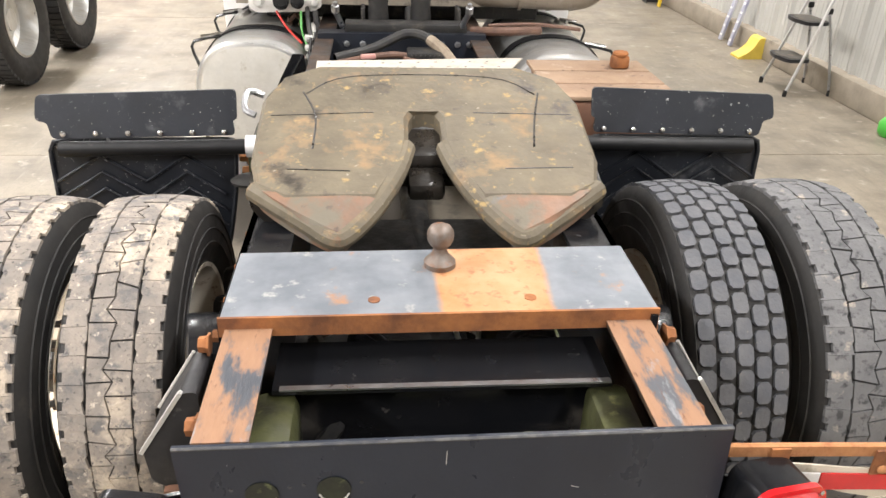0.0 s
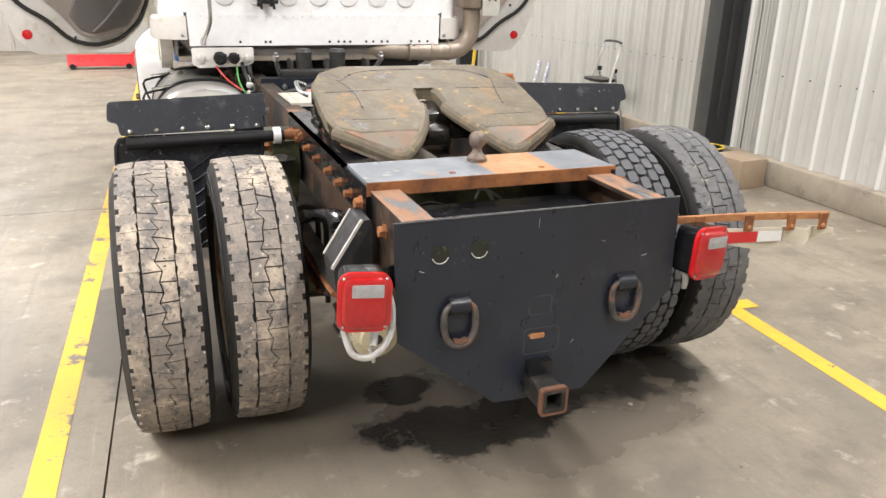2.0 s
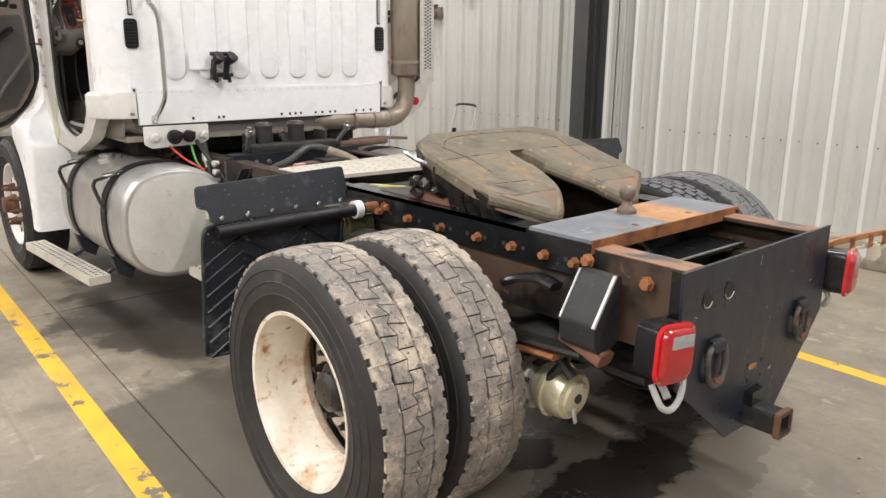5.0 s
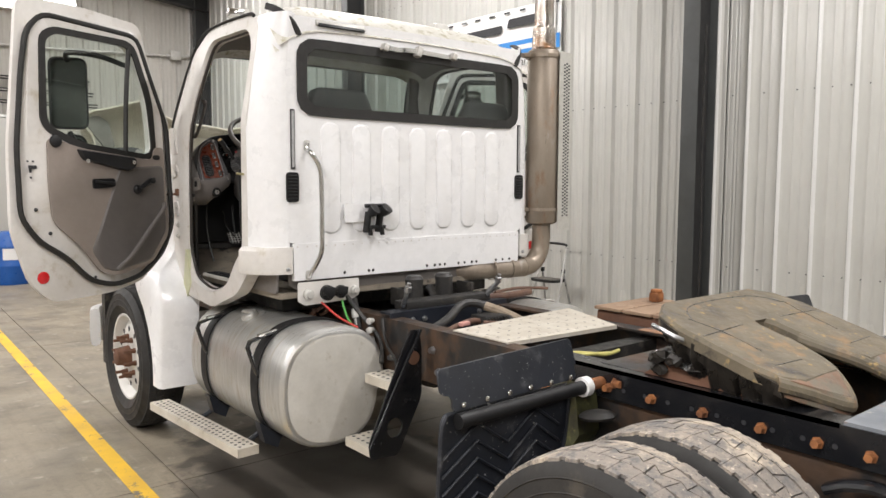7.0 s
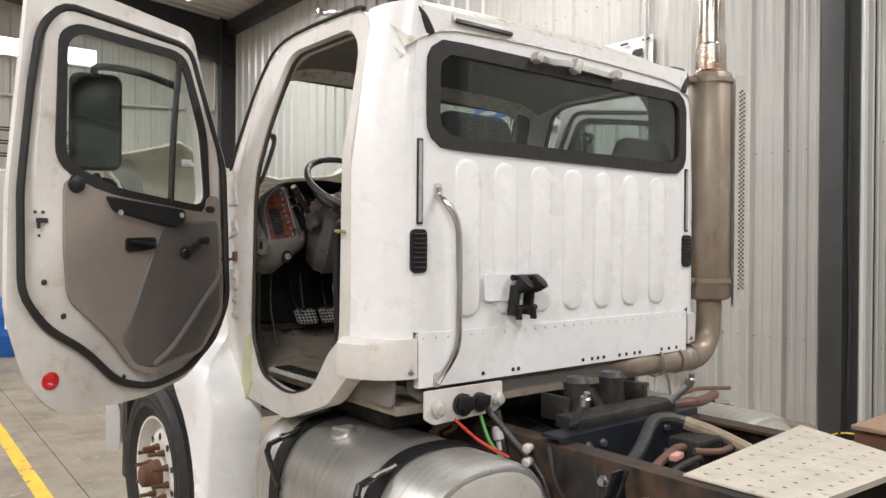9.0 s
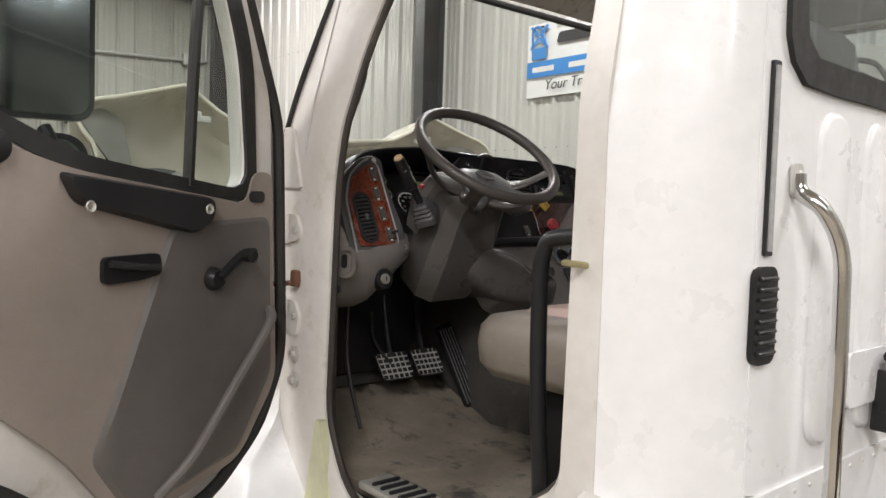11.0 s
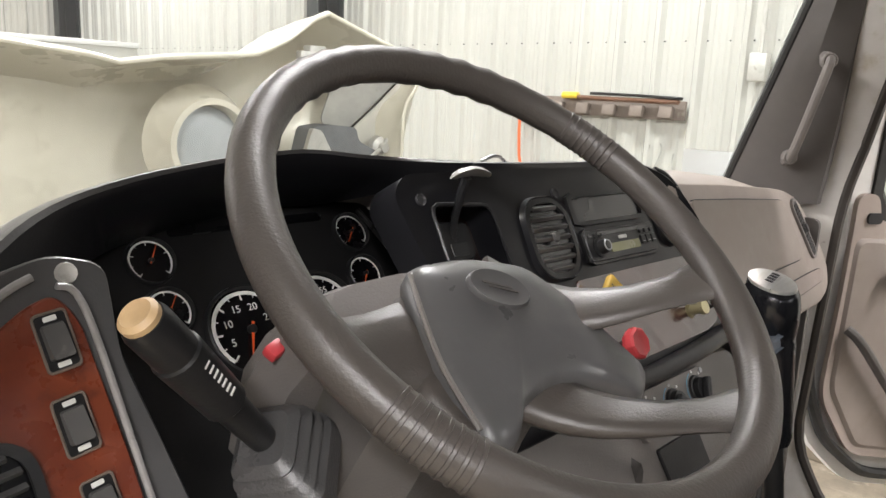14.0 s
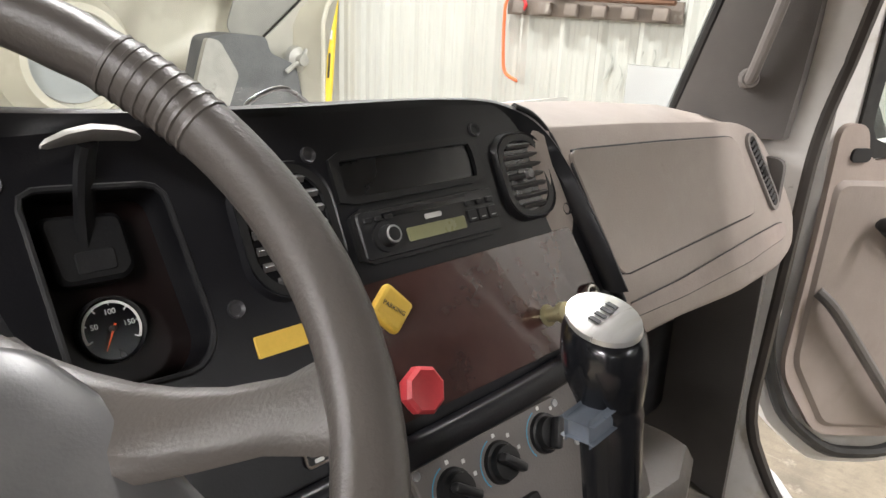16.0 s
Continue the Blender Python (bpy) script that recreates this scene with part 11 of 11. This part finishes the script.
mB = basis((3.925, 7.05, 3.19), (0, -1, 0), (0, 0.0, 1)) @ Matrix.Shear("XZ", 4, (0.0, 0.0)) @ Matrix(((1, 0.22, 0, 0), (0, 1, 0, 0), (0, 0, 1, 0), (0, 0, 0, 1)))
text_part("Your Trucks & Parts Headquarters", 0.150, mB, ink, ban, 0.001, "slogan")
bm = B()
tube(bm, [(3.922, 8.30, 3.62), (3.922, 8.30, 3.78), (3.922, 8.20, 3.80), (3.922, 8.12, 3.62)], 0.012, 6, 3)
for a in range(4):
    q = radians(45 + 90 * a)
    box(bm, (3.922, 8.21 + 0.09 * math.cos(q), 3.70 + 0.09 * math.sin(q)), (0.004, 0.15, 0.035), (math.degrees(q), 0, 0))
box(bm, (3.922, 8.21, 3.53), (0.004, 0.20, 0.12))
part("logo_shape", bm, banner_blue, ban, "plain blue logo shape")
for k, (y, w, z, h) in enumerate(((7.72, 0.50, 3.66, 0.11), (7.02, 0.72, 3.62, 0.10), (6.30, 0.56, 3.67, 0.11), (5.88, 0.16, 3.68, 0.09))):
    bm = B()
    prism(bm, rounded([(y + w / 2, z - h / 2), (y - w / 2 + 0.03, z - h / 2), (y - w / 2, z + h / 2), (y + w / 2 - 0.03, z + h / 2)], 0.03), yz(3.924), (0.002, 0, 0))
    part("name_bar", bm, ink, ban, "black printed bar")
for y, w in ((8.15, 0.30), (7.55, 0.5), (6.9, 0.6), (6.25, 0.5)):
    bm = B()
    prism(bm, rrect(y, 3.365, w, 0.055, 0.01), yz(3.9265), (0.001, 0, 0))
    part("white_bar", bm, mark_white, ban)
for k in range(10):
    bm = B()
    prism(bm, rrect(8.2 - 0.27 * k, 3.805, 0.10, 0.022, 0.004), yz(3.924), (0.002, 0, 0))
    part("small_bar", bm, ink, ban)

# tool rail with tools
brown_board = mat("brown_board", (0.20, 0.16, 0.135), (0.13, 0.105, 0.09), 6, 0.75, 0.1, bump=0.3, bscale=60, spots=[((0.32, 0.28, 0.25), 12, 0.58, 0.72, 0.8)])
rail = thing("tool_rail", "brown-grey wooden tool rail screwed to the wall", "tool rail", (3.93, 6.9, 2.02))
bm = B()
box(bm, (3.955, 6.915, 2.09), (0.03, 1.35, 0.13), bev=0.004)
part("board", bm, brown_board, rail)
for k in range(6):
    bm = B()
    box(bm, (3.915, 6.36 + 0.22 * k, 2.075), (0.05, 0.10, 0.085), (0, 12, 0), bev=0.01)
    part("clip", bm, brown_board, rail, "brown holder block")
bm = B()
tube(bm, [(3.90, 7.18, 2.155), (3.90, 6.75, 2.15), (3.90, 6.27, 2.148)], 0.017, 10, 2)
solo("pry_bar", bm, rust_box, "dark rusty pry bar lying on the tool rail", "pry bar")
bm = B()
tube(bm, [(3.89, 6.95, 2.185), (3.89, 6.55, 2.18), (3.89, 6.24, 2.17)], 0.011, 8, 2)
solo("long_chisel", bm, plastic_black, "thin black bar lying on the tool rail", "bar")
bm = B()
tube(bm, [(3.90, 7.19, 2.165), (3.90, 7.06, 2.165)], 0.026, 12, 1)
solo("tape_roll", bm, yellow_tool, "yellow handled tool resting on the tool rail", "hand tool")
saw = thing("hacksaw", "orange-framed hacksaw hanging from the tool rail", "hacksaw", (3.90, 7.5, 1.57))
bm = B()
tube(bm, [(3.91, 7.44, 2.16), (3.905, 7.56, 2.13), (3.905, 7.585, 2.02), (3.905, 7.575, 1.75), (3.905, 7.545, 1.62), (3.905, 7.43, 1.57)], 0.012, 10, 6)
part("saw_frame", bm, orange_tool, saw)
bm = B()
box(bm, (3.905, 7.425, 1.83), (0.003, 0.016, 0.52), bev=0.001)
part("saw_blade", bm, alu_dull, saw, "dull grey blade")
bm = B()
tube(bm, [(3.905, 7.45, 2.165), (3.905, 7.40, 2.10), (3.905, 7.42, 2.06)], 0.012, 8, 4)
part("saw_handle", bm, red_tool, saw)
# grease and scrape marks on the sheet beside the rail
mk = random.Random(5)
smear = mat("wall_smear", (0.30, 0.31, 0.28), (0.45, 0.45, 0.42), 20, 0.7, 0.1)
for k in range(9):
    y = 6.72 - 0.05 * k + mk.uniform(-0.02, 0.02)
    z = 1.78 + mk.uniform(-0.14, 0.10)
    bm = B()
    tube(bm, [(3.974, y, z), (3.974, y - mk.uniform(-0.03, 0.03), z - 0.06), (3.974, y + mk.uniform(-0.04, 0.04), z - 0.12 - mk.uniform(0, 0.08))], 0.003, 6, 4, flat=(mk.uniform(0.008, 0.022), 0.004), up=(0, 1, 0))
    solo("scrape_mark", bm, smear, "grey scrape mark on the white wall sheet", "scrape mark", "scrape marks under the tool rail", "structure")

# leaning yellow level
lvl = thing("spirit_level", "long yellow spirit level leaning on the wall", "spirit level", (3.86, 9.55, 0.0))
bm = B()
lm = Matrix.Translation((3.84, 9.56, 1.04)) @ Matrix.Rotation(radians(5), 4, "Y")
box(bm, (0, 0, 0), (0.03, 0.075, 2.08), bev=0.004, m=lm)
part("level_body", bm, yellow_tool, lvl)
for z in (0.72, 0.0, -0.72):
    bm = B()
    box(bm, (0, 0, 0), (0.034, 0.045, 0.09), bev=0.008, m=lm @ Matrix.Translation((0, 0, z)))
    part("vial_window", bm, banner_white, lvl, "pale vial window")
for z in (0.45, -0.3):
    bm = B()
    box(bm, (0, 0, 0), (0.032, 0.03, 0.22), m=lm @ Matrix.Translation((-0.001, 0, z)))
    part("dark_print", bm, ink, lvl)

# conduit and switch box on the wall
bm = B()
tube(bm, [(3.93, 5.78, 2.45), (3.93, 5.78, 3.5), (3.93, 5.78, 6.0)], 0.016, 8, 1)
cdt = thing("wall_conduit", "grey electrical conduit with a box on the wall", "conduit", (3.93, 5.78, 2.3))
part("pipe", bm, alu_dull, cdt)
bm = B()
box(bm, (3.93, 5.78, 2.38), (0.08, 0.11, 0.17), bev=0.008)
part("switch_box", bm, alu_dull, cdt)

# folding stepladder
def stepladder():
    lad = thing("stepladder", "grey folding stepladder with two dark treads by the wall", "stepladder", (3.70, 5.55, 0.0))
    fl, fr, rl, rr_ = Vv((3.46, 5.80, 0)), Vv((3.46, 5.34, 0)), Vv((3.88, 5.80, 0)), Vv((3.88, 5.36, 0))
    tops = {}
    for nm, f in (("l", fl), ("r", fr)):
        y = f.y + (-0.06 if nm == "l" else 0.06)
        bm = B()
        tube(bm, [f + Vv((0, 0, 0.02)), Vv((3.62, (f.y + y) / 2, 0.5)), Vv((3.76, y, 0.95)), Vv((3.77, y, 1.00))], 0.013, 10, 3)
        part("front_leg", bm, alu, lad, "bright tubular leg")
        bm = B()
        lathe(bm, f, (0, 0, 1), [(0, 0.019), (0.05, 0.018), (0.055, 0.014)], 12)
        part("foot", bm, plastic_black, lad)
    for f, y in ((rl, 5.74), (rr_, 5.42)):
        bm = B()
        tube(bm, [f + Vv((0, 0, 0.02)), Vv((3.82, (f.y + y) / 2, 0.35)), Vv((3.735, y, 0.70))], 0.012, 10, 3)
        part("rear_leg", bm, steel, lad)
        bm = B()
        lathe(bm, f, (0, 0, 1), [(0, 0.018), (0.05, 0.017), (0.055, 0.013)], 12)
        part("foot", bm, plastic_black, lad)
        bm = B()
        box(bm, (3.735, y, 0.72), (0.05, 0.025, 0.05), bev=0.008)
        part("hinge_block", bm, plastic_black, lad)
    bm = B()
    tube(bm, [(3.77, 5.74, 0.98), (3.78, 5.73, 1.02), (3.78, 5.58, 1.03), (3.78, 5.43, 1.02), (3.77, 5.40, 0.98)], 0.014, 10, 4)
    part("top_hoop", bm, plastic_dark, lad, "dark padded hoop")
    for z, x in ((0.30, 3.57), (0.62, 3.66)):
        bm = B()
        loft(bm, [[Vv((u, v, zz)) for u, v in rounded([(x - 0.12, 5.76), (x + 0.09, 5.75), (x + 0.09, 5.39), (x - 0.12, 5.38), (x - 0.16, 5.57)], 0.05)] for zz in (z - 0.016, z + 0.014)])
        td = part("tread", bm, plastic_dark, lad, "dark tread with a dusty mat", smooth=30)
        bm = B()
        prism(bm, rounded([(x - 0.10, 5.73), (x + 0.075, 5.72), (x + 0.075, 5.42), (x - 0.10, 5.41), (x - 0.13, 5.57)], 0.04), xy(z + 0.014), (0, 0, 0.003))
        part("tread_mat", bm, mat_floor, td)


stepladder()

# yellow wheel chock
bm = B()
prof = [(3.62, 0.0), (3.62, 0.02), (3.70, 0.055), (3.77, 0.12), (3.81, 0.20), (3.83, 0.215), (3.90, 0.215), (3.91, 0.20), (3.91, 0.0)]
prism(bm, prof, lambda u, v: (u, 6.66 + 0.05 * (u - 3.62), v), (0, 0.20, 0))
solo("wheel_chock", bm, mat("chock_yellow", (0.78, 0.60, 0.10), (0.68, 0.50, 0.08), 10, 0.5, 0.1, spots=[((0.35, 0.27, 0.12), 12, 0.62, 0.8, 0.8)]), "scuffed yellow wheel chock on the floor", "wheel chock", smooth=25)
# two wrapped strips leaning by the wall
stripe_m = mat("wrapped_strip", (0.55, 0.56, 0.60), (0.30, 0.31, 0.42), 30, 0.5, stretch=(1, 1, 0.2))
for y, x in ((7.25, 3.78), (7.55, 3.80)):
    t = thing("wrapped_strip", "pale printed strip leaning on the wall", "strip", (x, y, 0), "wrapped strips by the wall")
    bm = B()
    box(bm, (0, 0, 0), (0.03, 0.07, 0.62), bev=0.004, m=Matrix.Translation((x + 0.055, y, 0.312)) @ Matrix.Rotation(radians(12), 4, "Y"))
    part("strip_body", bm, stripe_m, t)
    for k in range(6):
        bm = B()
        box(bm, (0, 0, 0), (0.031, 0.05, 0.022), m=Matrix.Translation((x + 0.055, y, 0.312)) @ Matrix.Rotation(radians(12), 4, "Y") @ Matrix.Translation((-0.001, 0, -0.25 + 0.1 * k)))
        part("print_bar", bm, banner_white, t)
# green jug with a bright handle
jug = thing("green_jug", "small green jug with a bright wire handle", "jug", (3.78, 4.30, 0))
bm = B()
lathe(bm, (3.78, 4.30, 0), (0, 0, 1), [(0, 0.06), (0.03, 0.085), (0.10, 0.09), (0.14, 0.06), (0.15, 0.04)], 20)
part("jug_body", bm, green_tool, jug, smooth=50)
bm = B()
tube(bm, [(3.78, 4.24, 0.12), (3.78, 4.23, 0.20), (3.78, 4.30, 0.25), (3.78, 4.37, 0.20), (3.78, 4.36, 0.12)], 0.009, 8, 5)
part("jug_handle", bm, chrome, jug)
# bucket and cardboard box by the column foot
bk = thing("bucket", "black bucket with a yellow rim beside the column", "bucket", (3.62, 3.62, 0))
bm = B()
lathe(bm, (3.62, 3.62, 0), (0, 0, 1), [(0, 0.11), (0.26, 0.135), (0.26, 0.128), (0.02, 0.10)], 24, (True, True))
part("bucket_body", bm, plastic_black, bk, smooth=40)
bm = B()
tube(bm, [(3.62 + 0.136 * math.cos(a), 3.62 + 0.136 * math.sin(a), 0.262) for a in [2 * math.pi * k / 24 for k in range(24)]], 0.008, 6, 1, closed=True)
part("bucket_rim", bm, yellow_tool, bk)
card = mat("cardboard", (0.34, 0.26, 0.18), (0.28, 0.21, 0.145), 5, 0.85, 0.05, bump=0.2)
bm = B()
box(bm, (3.66, 3.26, 0.125), (0.30, 0.36, 0.25), (0, 0, 6), bev=0.004)
solo("cardboard_box", bm, card, "plain brown cardboard box on the floor", "box")


# second truck's rear wheels
def plain_wheel(parent, c, r=0.52, w=0.27):
    c = Vv(c)
    e = w / 2
    bm = B()
    lathe(bm, c, (1, 0, 0), [(-e * .75, r * .56), (-e, r * .75), (-e * .95, r * .9), (-e * .8, r * .96), (0, r * .97), (e * .8, r * .96), (e * .95, r * .9), (e, r * .75), (e * .75, r * .56)], 48, (False, False))
    ty = part("tyre", bm, rubber_side, parent, "black dusty tyre", smooth=50)
    for k in range(56):
        a = 2 * math.pi * k / 56
        bm = B()
        for s in (-1, 1):
            box(bm, (0, 0, 0), (w * .40, .042, .03), (0, 0, 0), m=Matrix.Translation(c + Vv((s * w * .22, r * .965 * math.cos(a + s * .02), r * .965 * math.sin(a + s * .02)))) @ Matrix.Rotation(a - math.pi / 2, 4, "X"))
        part("tread_block", bm, rubber, ty)
    bm = B()
    lathe(bm, c, (1, 0, 0), [(e * .80, r * .575), (e * .85, r * .54), (e * .6, r * .50), (-.02, r * .47), (-.05, r * .40), (-.03, r * .33), (-.03, r * .18), (.03, r * .17), (.035, .01)], 40, (False, True))
    part("rim", bm, alu, parent, "bright aluminium rim", smooth=40)


ot = thing("parked_truck", "rear axle of another truck parked beside, black tyres on bright rims", "truck", (-3.3, 6.3, 0))
for y in (5.62, 6.90):
    plain_wheel(ot, (-3.12, y, 0.52))
bm = B()
box(bm, (-3.95, 6.3, 0.95), (0.10, 3.4, 0.26), bev=0.01)
part("frame_rail", bm, black_dirty, ot)
for y in (5.62, 6.90):
    bm = B()
    tube(bm, [(-3.2, y, 0.52), (-3.9, y, 0.52), (-4.9, y, 0.52)], 0.09, 12, 2)
    part("axle", bm, black_dirty, ot)
    bm = B()
    box(bm, (-3.95, y, 0.70), (0.12, 0.3, 0.30), bev=0.02)
    part("spring_pack", bm, black_dirty, ot)

# far end of the shop
jk = thing("floor_jack", "red floor jack standing by the front of the shop", "floor jack", (-2.1, 12.9, 0))
bm = B()
prism(bm, rounded([(12.75, 0.05), (13.05, 0.05), (13.02, 0.20), (12.85, 0.25)], 0.02), lambda u, v: (-2.40, u, v), (1.08, 0, 0))
part("jack_body", bm, red_tool, jk)
bm = B()
tube(bm, [(-1.42, 12.88, 0.18), (-1.30, 12.9, 0.30), (-1.20, 12.92, 0.42)], 0.018, 8, 2)
part("jack_handle", bm, red_tool, jk)
for x in (-2.32, -1.42):
    bm = B()
    lathe(bm, (x, 12.74, 0.05), (0, 1, 0), [(0, 0.05), (0.32, 0.05)], 16)
    part("jack_wheel", bm, plastic_black, jk)
om = thing("floor_machine", "orange wheeled machine parked far down the shop", "machine", (-5.0, 14.9, 0))
bm = B()
box(bm, (-5.1, 14.9, 0.55), (1.5, 0.9, 0.75), bev=0.08)
part("machine_body", bm, orange_tool, om)
for x in (-4.35, -5.7):
    bm = B()
    lathe(bm, (x, 14.40, 0.20), (0, 1, 0), [(0, 0.20), (0.12, 0.20)], 24)
    wh = part("machine_wheel", bm, rubber_side, om)
    bm = B()
    lathe(bm, (x, 14.395, 0.20), (0, -1, 0), [(0, 0.13), (0.02, 0.11), (0.015, 0.04)], 20)
    part("wheel_disc", bm, banner_white, om)
br = thing("plastic_drum", "blue plastic drum with a paper label on the floor", "drum", (-0.33, 14.1, 0))
bm = B()
lathe(bm, (-0.33, 14.1, 0), (0, 0, 1), [(0, 0.27), (0.04, 0.29), (0.28, 0.29), (0.30, 0.30), (0.33, 0.30), (0.35, 0.29), (0.60, 0.29), (0.62, 0.30), (0.65, 0.30), (0.67, 0.29), (0.84, 0.29), (0.88, 0.26), (0.86, 0.05)], 36)
part("drum_body", bm, barrel_blue, br, smooth=40)
bm = B()
loft(bm, [[Vv((-0.33 + 0.295 * math.cos(a), 14.1 + 0.295 * math.sin(a), z)) for a in [radians(235 + 6 * k) for k in range(9)]] for z in (0.42, 0.62)], (False, False), closed=False)
part("paper_label", bm, banner_white, br)
# white partition, rack and pipes in front of the far wall
pt = thing("partition", "white-topped low panel partition at the end of the shop", "partition", (2.3, 13.0, 0))
bm = B()
box(bm, (2.2, 13.0, 1.25), (2.4, 0.08, 2.50), bev=0.004)
part("panel", bm, wall_sheet, pt)
bm = B()
box(bm, (2.2, 13.0, 2.53), (2.44, 0.12, 0.06), bev=0.004)
part("cap_rail", bm, banner_white, pt)
pt2 = thing("partition", "white low panel partition with a pale cap", "partition", (-1.2, 15.7, 0))
bm = B()
box(bm, (-1.6, 15.9, 1.45), (3.2, 0.08, 2.90), bev=0.004)
part("panel", bm, wall_sheet, pt2)
bm = B()
box(bm, (-1.6, 15.9, 2.93), (3.24, 0.12, 0.05), bev=0.004)
part("cap_rail", bm, banner_white, pt2)
rk = thing("stock_rack", "dark steel rack with long bars on the front wall", "rack", (0.6, 16.1, 0))
for z in (3.2, 3.42, 3.65):
    for dz in (0.0, 0.05):
        bm = B()
        tube(bm, [(-1.8, 16.1 - dz, z + dz), (0.5, 16.1 - dz, z + dz * 0.8), (2.6 - z * 0.3, 16.1 - dz, z + dz)], 0.014, 6, 1)
        part("bar", bm, plastic_dark, rk)
for x in (-1.5, 0.2, 1.3):
    bm = B()
    box(bm, (x, 16.2, 3.45), (0.06, 0.20, 0.70), bev=0.006)
    part("upright", bm, plastic_dark, rk)
pp = thing("wall_pipe", "grey pipe running along the front wall", "pipe", (0, 16.2, 4.35))
bm = B()
tube(bm, [(-6, 16.22, 4.24), (-0.07, 16.22, 4.29), (3.2, 16.22, 4.42), (3.55, 16.22, 4.45), (3.62, 16.20, 4.6), (3.62, 16.2, 5.9)], 0.03, 10, 4)
part("pipe_run", bm, alu_dull, pp)
bm = B()
box(bm, (3.3, 16.2, 4.43), (0.22, 0.12, 0.20), bev=0.01)
part("junction_box", bm, alu_dull, pp)
wl = thing("wall_light", "wide glowing strip light high on the front wall", "wall light", (-0.2, 16.1, 5.13))
bm = B()
box(bm, (-0.3, 16.22, 5.13), (3.3, 0.12, 0.34), bev=0.02)
part("light_housing", bm, white_paint, wl)
bm = B()
box(bm, (-0.3, 16.145, 5.13), (3.24, 0.03, 0.28), bev=0.008)
part("diffuser", bm, lamp_glow, wl, "glowing white diffuser")
# fallen grit near the tow end
for x, y, r in ((0.67, 0.385, 0.012), (0.55, -0.20, 0.009), (-0.35, -0.50, 0.008), (0.30, -0.62, 0.010), (-0.62, -0.18, 0.007), (0.82, -0.1, 0.008)):
    bm = B()
    lathe(bm, (x, y, 0), (0.1, 0.2, 1), [(0, r * .7), (r * .5, r), (r * .9, r * .6), (r * 1.1, r * .1)], 7)
    solo("stone", bm, concrete, "small pale stone lying on the concrete floor", "stone", "stones fallen from the tyres")
